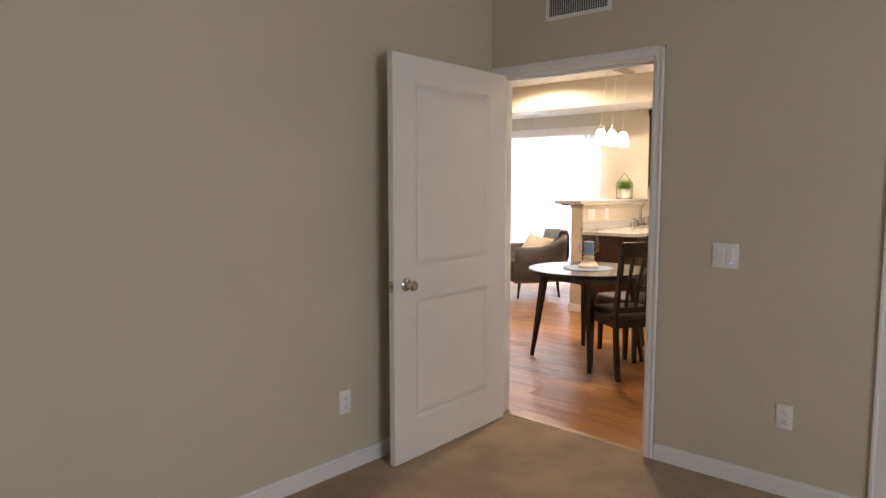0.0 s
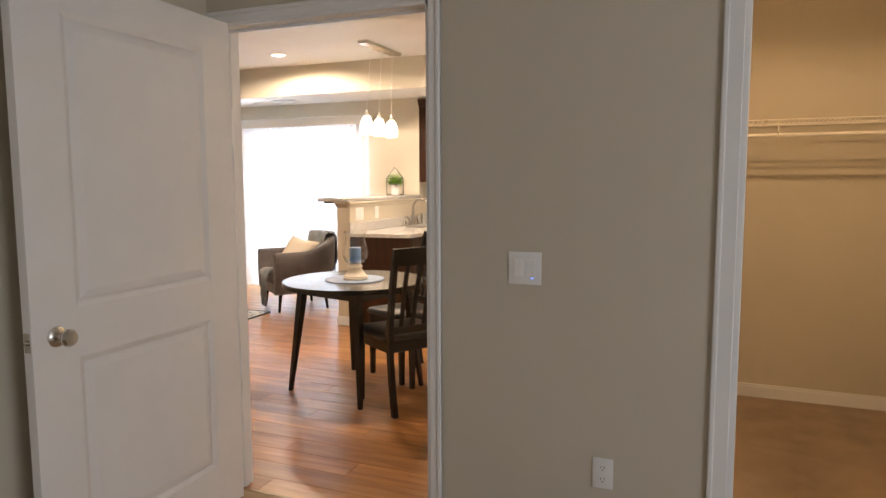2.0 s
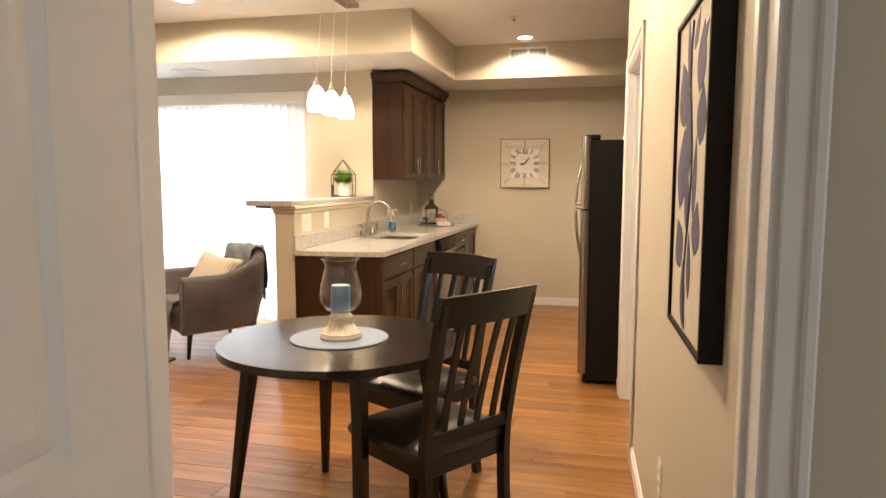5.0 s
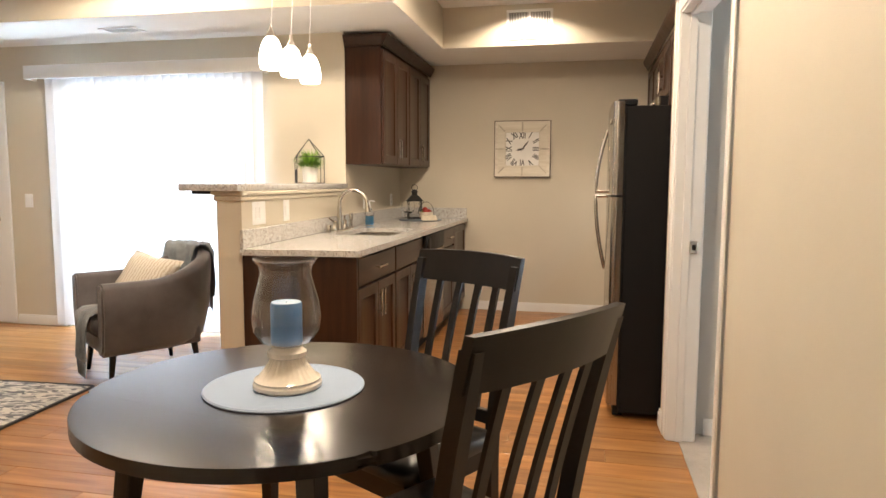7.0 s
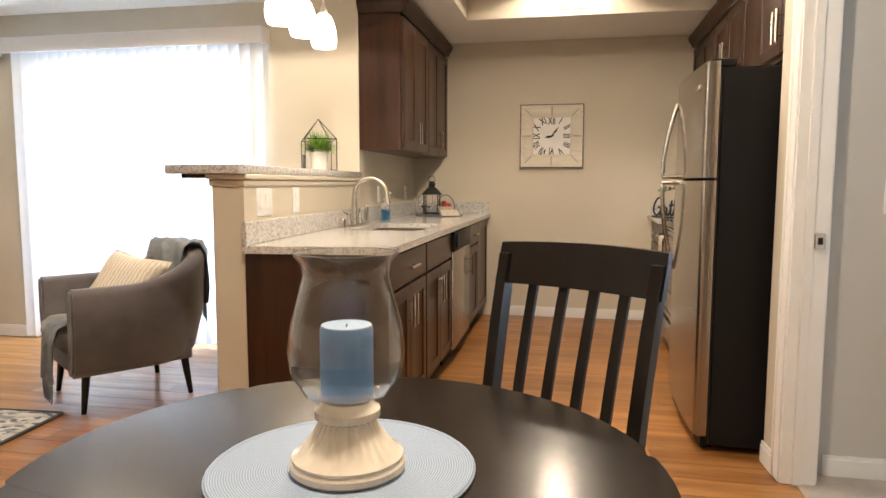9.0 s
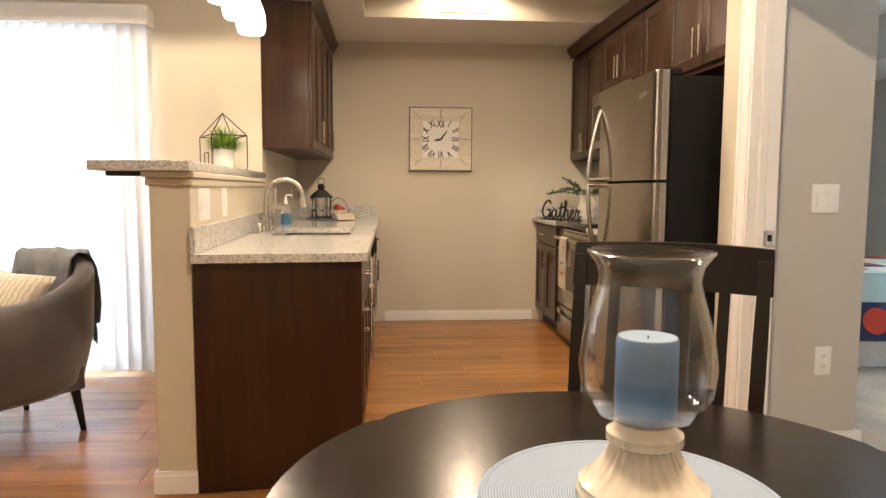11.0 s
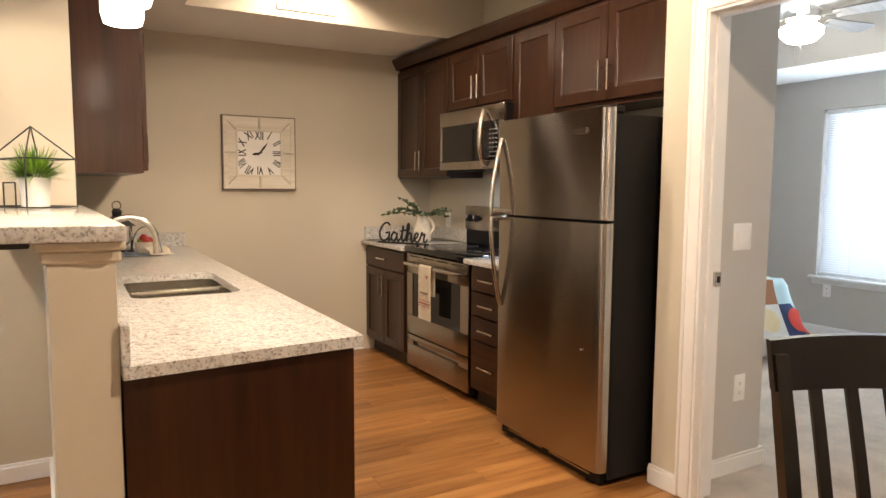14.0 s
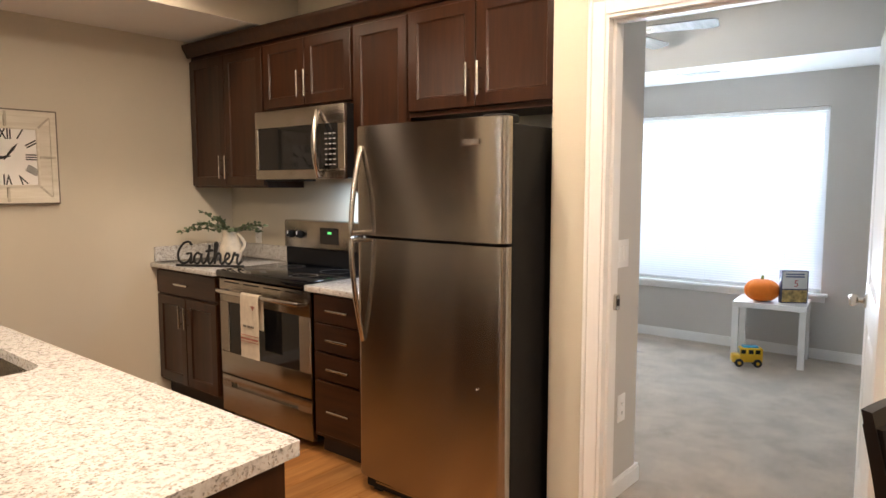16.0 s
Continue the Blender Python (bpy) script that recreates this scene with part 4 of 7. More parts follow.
part("handle", tube(bmesh.new(), [(pts[0][0], 0.004, pts[0][2])] + pts + [(pts[-1][0], 0.004, pts[-1][2])], 0.0165, 12), M["nickel"], mw, "bowed stainless handle")
part("vent_grille", B(0.05, 0.03, -0.012, 0.42, 0.12, 0.006, 0.003), M["black"], mw, "black vent grille")

# range: local x runs south from y = 8.835
rg = thing("range", (-1.258, 8.818, 0), "stainless electric range with a black glass cooktop", "range", rz=-90)
RW = 0.858
part("body", B(0.006, 0.04, 0.05, RW - 0.006, 0.595, 0.895), M["black"], rg)
part("cooktop", B(0.0, -0.022, 0.885, RW, 0.595, 0.925, 0.010, 3), M["blackgl"], rg, "black glass cooktop")
bm = bmesh.new()
box(bm, 0.004, 0, 0.295, RW - 0.004, 0.04, 0.43, 0.004, 2)
box(bm, 0.004, 0, 0.735, RW - 0.004, 0.04, 0.872, 0.004, 2)
box(bm, 0.004, 0, 0.43, 0.095, 0.04, 0.735, 0.003)
box(bm, RW - 0.10, 0, 0.43, RW - 0.004, 0.04, 0.735, 0.003)
od = part("oven_door", bm, M["steel"], rg, "stainless oven door")
part("window", B(0.095, 0.006, 0.43, RW - 0.10, 0.036, 0.735), M["blackgl"], od, "black oven window")
part("handle", tube(bmesh.new(), ((0.05, 0.002, 0.80), (0.055, -0.045, 0.805), (0.09, -0.052, 0.806), (RW - 0.09, -0.052, 0.806), (RW - 0.055, -0.045, 0.805), (RW - 0.05, 0.002, 0.80)), 0.013, 12), M["nickel"], od, "stainless bar handle")
me_slot = mesh_of("slot", B(0, -0.001, 0, 0.15, 0.004, 0.007), M["dark"])
for k in range(4):
    piece("slot", me_slot, od, Matrix.Translation((0.06 + k * 0.195, 0.0, 0.852)))
bm = bmesh.new()
box(bm, 0.004, 0.002, 0.06, RW - 0.004, 0.04, 0.215, 0.004, 2)
box(bm, 0.004, 0.002, 0.245, RW - 0.004, 0.04, 0.285, 0.004, 2)
box(bm, 0.004, 0.002, 0.213, 0.10, 0.04, 0.247)
box(bm, RW - 0.12, 0.002, 0.213, RW - 0.004, 0.04, 0.247)
box(bm, 0.10, 0.022, 0.213, RW - 0.12, 0.04, 0.247)
part("storage_drawer", bm, M["steel"], rg, "stainless storage drawer with a recessed grip")
part("back_riser", B(0.004, 0.50, 0.925, RW - 0.004, 0.595, 1.03, 0.004), M["black"], rg, "black riser")
bg = part("backguard", B(0.0, 0.49, 1.03, RW, 0.595, 1.205, 0.008, 2), M["steel"], rg, "stainless control backguard")
part("display", B(0.36, 0.4865, 1.065, 0.53, 0.495, 1.165, 0.002), M["blackgl"], bg, "black clock display")
part("digits", B(0.435, 0.4855, 1.128, 0.470, 0.487, 1.142), glow("green_digits", (0.2, 1.0, 0.25), 1.2), bg, "green lit digits")
for x in (0.07, 0.165, 0.69, 0.785):
    bm = lathe(bmesh.new(), ((0, 0), (0.026, 0), (0.026, 0.006), (0.021, 0.010), (0.019, 0.026), (0, 0.027)), 18)
    bm.transform(Matrix.Translation((x, 0.489, 1.115)) @ Matrix.Rotation(radians(90), 4, "X"))
    kn = part("knob", bm, M["black"], bg, "black control knob")
    part("pointer", B(x - 0.003, 0.460, 1.115, x + 0.003, 0.463, 1.137), M["plastic"], kn)
for x, y, r in ((0.22, 0.14, 0.09), (0.63, 0.14, 0.075), (0.22, 0.38, 0.075), (0.63, 0.38, 0.09)):
    part("burner_ring", lathe(bmesh.new(), ((r, 0), (r + 0.002, 0.0006), (r + 0.004, 0)), 36, (x, y, 0.9252), close=False), mottled("burner_print", (0.05, 0.05, 0.05), 0.3, relief=0), rg, "faint printed burner ring")

towel_mat = mottled("cream_linen", (0.62, 0.55, 0.44), 0.9, scale=30, amount=0.08, grain=500, relief=0.6, dist=0.001)
stripe_mat = mottled("brick_red_stripe", (0.36, 0.14, 0.10), 0.9, grain=500, relief=0.4)
tw = thing("dish_towel", (-1.258, 8.818, 0), "cream linen dish towel with red stripes hung on the oven handle", "towel", rz=-90)
bm = bmesh.new()


def draped(bm, x0, x1, prof, n=12, wave=0.004, phase=0.0):
    """A cloth strip: a profile of (y, z) carried from x0 to x1 with soft folds."""
    rows = []
    for k in range(n + 1):
        x = x0 + (x1 - x0) * k / n
        rows.append([bm.verts.new((x, y - wave * (0.5 + 0.5 * math.sin(9 * k / n * 1.7 + phase + 2.2 * i / len(prof))) * min(1, i / 2), z)) for i, (y, z) in enumerate(prof)])
    for a, b in zip(rows, rows[1:]):
        for i in range(len(prof) - 1):
            bm.faces.new((a[i], b[i], b[i + 1], a[i + 1]))
    return bm


front = [(-0.068, 0.815)] + [(-0.070 - 0.002 * (k % 2), 0.80 - k * 0.031) for k in range(1, 12)]
prof = [(-0.040, 0.62), (-0.036, 0.70), (-0.036, 0.80), (-0.045, 0.822), (-0.058, 0.824)] + front
draped(bm, 0.33, 0.50, prof)
part("cloth", bm, towel_mat, tw)
for z0, z1 in ((0.565, 0.575), (0.588, 0.592), (0.552, 0.555)):
    bm = bmesh.new()
    draped(bm, 0.332, 0.498, [(-0.0775, z1), (-0.078, z0)])
    part("stripe", bm, stripe_mat, tw, "brick red woven stripe")
bm = prism(bmesh.new(), [(0, 0), (0.022, 0.026), (-0.022, 0.026)], 0, 0.001, Matrix.Translation((0.455, -0.0785, 0.735)) @ Matrix.Rotation(radians(90), 4, "X"))
part("print", bm, stripe_mat, tw, "small red printed motif")
for k in range(3):
    part("print", B(0.36 + k * 0.036, -0.0785, 0.635, 0.39 + k * 0.036, -0.0775, 0.647), mottled("grey_thread", (0.18, 0.16, 0.13), 0.9, relief=0), tw, "grey stitched writing")

# refrigerator: local x runs south from y = 7.47
fr = thing("refrigerator", (-1.392, 7.472, 0), "stainless top-freezer refrigerator with black sides", "refrigerator", rz=-90)
FW = 0.815
part("body", B(0.004, 0.075, 0.03, FW - 0.004, 0.70, 1.665, 0.005), M["black"], fr, "black enamelled cabinet")
part("gasket", B(0.012, 0.062, 0.06, FW - 0.012, 0.078, 1.66), M["dark"], fr)
for nm, z0, z1 in (("freezer_door", 1.205, 1.69), ("fridge_door", 0.075, 1.192)):
    bm = bmesh.new()
    out = []
    n = 14
    for k in range(n + 1):
        x = FW * k / n
        out.append((x, 0.012 * ((2 * k / n - 1) ** 2) ** 1.0))
    R = 0.026
    arc = [(R - R * math.cos(radians(a)), 0.0108 + R - R * math.sin(radians(a))) for a in range(0, 91, 15)]
    pts = [(0.0, 0.065)] + arc + [p for p in out if 0.04 < p[0] < FW - 0.04] + [(FW - x, y) for x, y in arc[::-1]] + [(FW, 0.065)]
    prism(bm, pts, z0, z1)
    bmesh.ops.bevel(bm, geom=[e for e in bm.edges if abs(e.verts[0].co.z - e.verts[1].co.z) < 1e-6 and max(v.co.y for v in e.verts) < 0.03], offset=0.004, segments=2, affect="EDGES")
    door = part(nm, bm, M["steelv"], fr, "stainless door")
    za, zb = (1.215, 1.60) if nm == "freezer_door" else (0.72, 1.185)
    hp = []
    for k in range(15):
        u = k / 14
        far = u if nm == "fridge_door" else 1 - u
        hp.append((0.042, 0.008 - 0.066 * math.sin(math.pi / 2 * far) ** 0.9, za + (zb - za) * u))
    bm = bmesh.new()
    hp = [(0.042, 0.012, za)] + hp if nm == "freezer_door" else hp + [(0.042, 0.012, zb)]
    tube(bm, hp, [0.012] * len(hp), 12)
    part("handle", bm, M["nickel"], door, "bowed satin handle")
    if nm == "freezer_door":
        part("badge", B(0.625, -0.0022, 1.585, 0.705, 0.006, 1.607, 0.001), M["nickel"], door, "small satin badge")
    else:
        part("lock_dot", lathe(bmesh.new(), ((0, 0), (0.004, 0), (0.003, 0.002), (0, 0.002)), 10, (0, 0, 0)), M["plastic"], door).matrix_basis = Matrix.Translation((0.70, 0.0, 0.62)) @ Matrix.Rotation(radians(90), 4, "X")
part("kick_grille", B(0.02, 0.045, 0.012, FW - 0.02, 0.075, 0.066, 0.003), M["black"], fr, "black kick grille")
for x in (0.06, FW - 0.12):
    part("foot", B(x, 0.05, 0.0, x + 0.05, 0.10, 0.03), M["black"], fr)
me_gs = mesh_of("grille_slot", B(0, 0, 0, 0.30, 0.002, 0.010), M["steel"])
for k in range(2):
    piece("grille_slot", me_gs, fr, Matrix.Translation((0.08 + k * 0.35, 0.0435, 0.036)))
part("hinge_cover", B(FW - 0.12, 0.03, 1.668, FW - 0.01, 0.13, 1.70, 0.006), M["black"], fr, "black hinge cover")

# ---- dining set ----
def dining_chair(at, rz, label):
    """Faces local +y; the origin lies on the floor amid the legs."""
    ch = thing("dining_chair", at, label, "chair", "chairs round the table", rz)
    # seat
    bm = bmesh.new()
    rings = []
    for inset, z in ((0.03, 0.448), (0.004, 0.453), (0.0, 0.470), (0.010, 0.488), (0.05, 0.501), (0.13, 0.508)):
        ring = []
        for x, y in rounded(-0.5, -0.5, 0.5, 0.5, 0.09, 4):
            w = 0.225 + 0.012 * (y + 0.5)
            ring.append(bm.verts.new((x * 2 * (w - inset), 0.01 + y * 2 * (0.215 - inset), z)))
        rings.append(ring)
    for a, b in zip(rings, rings[1:]):
        for i in range(len(a)):
            j = (i + 1) % len(a)
            bm.faces.new((a[i], a[j], b[j], b[i]))
    bm.faces.new(rings[-1])
    bm.faces.new(rings[0][::-1])
    part("seat", bm, M["leather"], ch, "black leatherette seat pad", smooth=60)
    for nm, b in (("apron", (-0.19, 0.185, 0.385, 0.19, 0.205, 0.45)), ("apron", (-0.18, -0.20, 0.385, 0.18, -0.18, 0.45)), ("apron", (-0.205, -0.19, 0.385, -0.185, 0.19, 0.45)), ("apron", (0.185, -0.19, 0.385, 0.205, 0.19, 0.45))):
        part(nm, B(*b, 0.003), M["espresso"], ch)
    for s in (-1, 1):
        bm = bmesh.new()
        lo = [(s * 0.192 + a * 0.014, 0.192 + b * 0.014, 0) for a, b in ((-1, -1), (1, -1), (1, 1), (-1, 1))]
        hi = [(s * 0.190 + a * 0.020, 0.190 + b * 0.020, 0.452) for a, b in ((-1, -1), (1, -1), (1, 1), (-1, 1))]
        v0, v1 = [bm.verts.new(p) for p in lo], [bm.verts.new(p) for p in hi]
        bm.faces.new(v0[::-1]); bm.faces.new(v1)
        for i in range(4):
            bm.faces.new((v0[i], v0[(i + 1) % 4], v1[(i + 1) % 4], v1[i]))
        part("leg", bm, M["espresso"], ch)
    # back legs running up into the posts
    def back_y(z):
        return -0.20 - 0.012 * (1 - min(1, z / 0.45)) ** 2 * 3 - 0.115 * max(0, (z - 0.45) / 0.58) ** 1.35
    for s in (-1, 1):
        bm = bmesh.new()
        prev = None
        for k in range(13):
            z = 1.0 * k / 12
            hw = 0.0155 if z < 0.9 else 0.014
            x, y = s * (0.182 + 0.022 * z), back_y(z)
            ring = [bm.verts.new((x + a * hw, y + b * 0.019, z)) for a, b in ((-1, -1), (1, -1), (1, 1), (-1, 1))]
            if prev:
                for i in range(4):
                    bm.faces.new((prev[i], prev[(i + 1) % 4], ring[(i + 1) % 4], ring[i]))
            else:
                bm.faces.new(ring[::-1])
            prev = ring
        bm.faces.new(prev)
        part("back_post", bm, M["espresso"], ch)
    # curved top rail
    bm = bmesh.new()
    prev = None
    n = 12
    for k in range(n + 1):
        u = 2 * k / n - 1
        x, bow = 0.222 * u, 0.030 * (1 - u * u)
        ring = []
        for dy, z in ((0.013, 0.925), (-0.011, 0.925), (-0.013, 1.027 + 0.006 * (1 - u * u)), (0.009, 1.027 + 0.006 * (1 - u * u))):
            ring.append(bm.verts.new((x, back_y(z) - bow + dy, z)))
        if prev:
            for i in range(4):
                bm.faces.new((prev[i], prev[(i + 1) % 4], ring[(i + 1) % 4], ring[i]))
        else:
            bm.faces.new(ring[::-1])
        prev = ring
    bm.faces.new(prev)
    bmesh.ops.bevel(bm, geom=[e for e in bm.edges if len(e.link_faces) == 2 and e.calc_face_angle(0) > 0.8], offset=0.003, segments=2, affect="EDGES")
    part("top_rail", bm, M["espresso"], ch)
    part("back_rail", B(-0.18, -0.222, 0.50, 0.18, -0.200, 0.545, 0.003), M["espresso"], ch)
    for i in range(4):
        u = -0.6 + 0.4 * i
        bm = bmesh.new()
        prev = None
        for k in range(9):
            z = 0.535 + (0.935 - 0.535) * k / 8
            bow = 0.030 * (1 - u * u) * ((z - 0.535) / 0.4) ** 1.2
            x, y = u * (0.185 + 0.022 * z), back_y(z) - bow
            ring = [bm.verts.new((x + a * 0.0125, y + b * 0.0055, z)) for a, b in ((-1, -1), (1, -1), (1, 1), (-1, 1))]
            if prev:
                for j in range(4):
                    bm.faces.new((prev[j], prev[(j + 1) % 4], ring[(j + 1) % 4], ring[j]))
            prev = ring
        part("back_slat", bm, M["espresso"], ch)
    return ch


dining_chair((-1.831, 4.415, 0.0), 55.8, "espresso wooden slat-back chair with a black leatherette seat beside the table")
dining_chair((-2.058, 4.996, 0.0), 150.1, "espresso wooden slat-back chair with a black seat tucked at the table")

TX, TY = -2.247, 4.558
tb = thing("dining_table", (TX, TY, 0), "round espresso drop-leaf dining table with tapered legs", "table", rz=-14)
R = 0.480


def disc_part(y0, y1):
    """The part of the round top between two chords."""
    pts = []
    n = 72
    for k in range(n):
        a = 2 * math.pi * k / n
        x, y = R * math.cos(a), R * math.sin(a)
        if y0 <= y <= y1:
            pts.append((a, x, y))
    for yc in (y0, y1):
        if abs(yc) < R:
            for s in (-1, 1):
                x = s * math.sqrt(R * R - yc * yc)
                pts.append((math.atan2(yc, x) % (2 * math.pi), x, yc))
    pts.sort()
    return [(x, y) for _, x, y in pts]


for nm, y0, y1 in (("tabletop", -0.245, 0.245), ("leaf", 0.2455, 1), ("leaf", -1, -0.2455)):
    out = disc_part(y0, y1)
    cx, cy = sum(p[0] for p in out) / len(out), sum(p[1] for p in out) / len(out)
    bm = prism(bmesh.new(), out, 0.723, 0.753)
    rim = [e for e in bm.edges if abs(e.verts[0].co.z - e.verts[1].co.z) < 1e-6 and all(v.co.x ** 2 + v.co.y ** 2 > (R - 0.004) ** 2 for v in e.verts) and e.calc_length() < 0.1]
    bmesh.ops.bevel(bm, geom=rim, offset=0.009, segments=3, affect="EDGES")
    part(nm, bm, M["espressox"], tb)
part("apron", B(-0.24, -0.215, 0.650, 0.24, -0.195, 0.723), M["espresso"], tb)
part("apron", B(-0.24, 0.195, 0.650, 0.24, 0.215, 0.723), M["espresso"], tb)
part("apron", B(-0.25, -0.215, 0.650, -0.23, 0.215, 0.723), M["espresso"], tb)
part("apron", B(0.23, -0.215, 0.650, 0.25, 0.215, 0.723), M["espresso"], tb)
for sx in (-1, 1):
    for sy in (-1, 1):
        bm = bmesh.new()
        prev = None
        for z, c, h in ((0.0, 0.325, 0.014), (0.35, 0.29, 0.019), (0.62, 0.263, 0.025), (0.723, 0.255, 0.026)):
            dy = c - 0.02
            ring = [bm.verts.new((sx * c + a * h, sy * dy + b * h, z)) for a, b in ((-1, -1), (1, -1), (1, 1), (-1, 1))]
            if prev:
                for i in range(4):
                    bm.faces.new((prev[i], prev[(i + 1) % 4], ring[(i + 1) % 4], ring[i]))
            else:
                bm.faces.new(ring[::-1])
            prev = ring
        bm.faces.new(prev)
        bmesh.ops.bevel(bm, geom=[e for e in bm.edges if abs(e.verts[0].co.z - e.verts[1].co.z) > 0.05], offset=0.004, segments=1, affect="EDGES")
        part("leg", bm, M["espresso"], tb)

# woven placemat
MX, MY = -2.250, 4.562
m_mat, nt, b = base_material("woven_blue_grey_mat", (0.46, 0.49, 0.53), 0.9)
v = coords(nt)
wv = node(nt, "ShaderNodeTexWave", Scale=85.0, Distortion=1.6, Detail=2.0)
wv.wave_type, wv.rings_direction = "RINGS", "Z"
nt.links.new(v, wv.inputs["Vector"])
nt.links.new(ramp(nt, wv.outputs["Fac"], ((0.1, (0.23, 0.30, 0.41)), (0.8, (0.36, 0.44, 0.57)))), b.inputs["Base Color"])
bump(nt, b, wv.outputs["Fac"], 0.3, 0.001)
mat_ob = thing("placemat", (MX, MY, 0.7535), "round woven blue-grey placemat on the dining table", "placemat")
part("weave", lathe(bmesh.new(), ((0, 0), (0.191, 0), (0.195, 0.002), (0.191, 0.005), (0, 0.005)), 64), m_mat, mat_ob)
part("edge_braid", lathe(bmesh.new(), ((0.189, 0.0), (0.1975, 0.0), (0.199, 0.003), (0.195, 0.0062), (0.189, 0.0056)), 64, close=True), m_mat, mat_ob)

# hurricane candle holder
ceramic = mottled("crackled_cream_ceramic", (0.76, 0.69, 0.58), 0.12, scale=24, amount=0.12, grain=60, relief=0.15, dist=0.002)
hc = thing("candle_holder", (MX + 0.012, MY - 0.010, 0.7588), "clear glass hurricane candle holder on a cream ceramic foot", "candle holder")
bm = bmesh.new()
prof = [(0, 0), (0.078, 0), (0.083, 0.005), (0.083, 0.014), (0.079, 0.020), (0.080, 0.025), (0.070, 0.032), (0.059, 0.045), (0.047, 0.064), (0.041, 0.076), (0.039, 0.081), (0.046, 0.085), (0.047, 0.098), (0.040, 0.103), (0.036, 0.112), (0, 0.112)]
prof = [(r * 1.02, z * 0.93) for r, z in prof]
lathe(bm, prof, 112)
for v in bm.verts:
    if 0.030 < v.co.z < 0.080:
        a = math.atan2(v.co.y, v.co.x)
        k = 1 + 0.028 * math.cos(28 * a)
        v.co.x *= k
        v.co.y *= k
part("foot", bm, ceramic, hc, "fluted cream ceramic foot")
outer = [(0.0, 0.1125), (0.038, 0.1135), (0.063, 0.125), (0.080, 0.152), (0.085, 0.187), (0.080, 0.228), (0.068, 0.272), (0.0615, 0.300), (0.065, 0.318), (0.0765, 0.333)]
outer = [(r, 0.1052 + (z - 0.1125) * 0.97) for r, z in outer]
inner = [(r - 0.0018, z + 0.0008) for r, z in outer[::-1] if r > 0.03] + [(0.0, 0.1075)]
shade_ob = part("glass_shade", lathe(bmesh.new(), outer + [(0.0725, 0.3205)] + inner, 72), M["thin"], hc, "clear glass hurricane shade")
shade_ob.visible_shadow = False
rim = [(0.0752 + 0.0024 * math.cos(a * math.pi / 5), 0.3215 + 0.0024 * math.sin(a * math.pi / 5)) for a in range(11)]
rim_ob = part("rim", lathe(bmesh.new(), rim, 72), M["thin"], shade_ob, "rolled clear glass lip")
rim_ob.visible_shadow = False
wax = mottled("blue_wax", (0.13, 0.26, 0.50), 0.45, scale=9, amount=0.1, relief=0)
wax.node_tree.nodes["Principled BSDF"].inputs["Subsurface Weight"].default_value = 0.15
cd = thing("candle", (MX + 0.012, MY - 0.010, 0.8675), "blue pillar candle with a pale top", "candle")
part("wax", lathe(bmesh.new(), ((0, 0.0), (0.037, 0.0), (0.0385, 0.004), (0.0385, 0.1005), (0.036, 0.1055), (0.030, 0.104), (0, 0.1025)), 40), wax, cd)
# top disc and rim in a paler blue than the sides
part("wax_top", lathe(bmesh.new(), ((0, 0.1027), (0.030, 0.1043), (0.0358, 0.1059), (0.0368, 0.1047), (0.0368, 0.1015), (0, 0.1015)), 40), mottled("pale_wax", (0.27, 0.38, 0.54), 0.5, relief=0.05), cd, "paler blue wax top")
part("wick", tube(bmesh.new(), ((0, 0, 0.1015), (0.001, 0, 0.1065)), 0.001, 6), M["iron"], cd)

# pendant over the breakfast bar
pd = thing("pendant_lamp", (-3.145, 6.67, 2.72), "brushed nickel linear pendant with three white glass shades", "pendant lamp")
part("canopy", B(-0.055, -0.36, -0.012, 0.055, 0.36, 0.02, 0.006, 2), M["nickel"], pd, "long brushed nickel canopy")
shade_glow, nt, b = base_material("frosted_white_glass", (0.9, 0.88, 0.84), 0.3)
b.inputs["Emission Color"].default_value = (1.0, 0.86, 0.68, 1)
b.inputs["Emission Strength"].default_value = 9.0
for i, dy in enumerate((-0.20, 0.055, 0.325)):
    px, py, pz = -0.055, dy, -0.76
    part("cord", tube(bmesh.new(), ((px + 0.045, dy * 0.85, -0.005), (px, py, pz + 0.15)), 0.0022, 6), M["plastic"], pd, "thin pale cord")
    part("socket_cap", lathe(bmesh.new(), ((0, 0.15), (0.008, 0.15), (0.010, 0.12), (0.022, 0.105), (0.024, 0.085), (0, 0.085)), 18, (px, py, pz)), M["nickel"], pd, "nickel socket cap")
    part("shade", lathe(bmesh.new(), ((0.0, 0.088), (0.022, 0.088), (0.040, 0.07), (0.056, 0.03), (0.066, -0.02), (0.066, -0.055), (0.058, -0.082), (0.054, -0.084), (0.060, -0.055), (0.060, -0.02), (0.05, 0.03), (0.03, 0.066), (0, 0.08)), 28, (px, py, pz)), shade_glow, pd, "frosted white glass shade, lit")

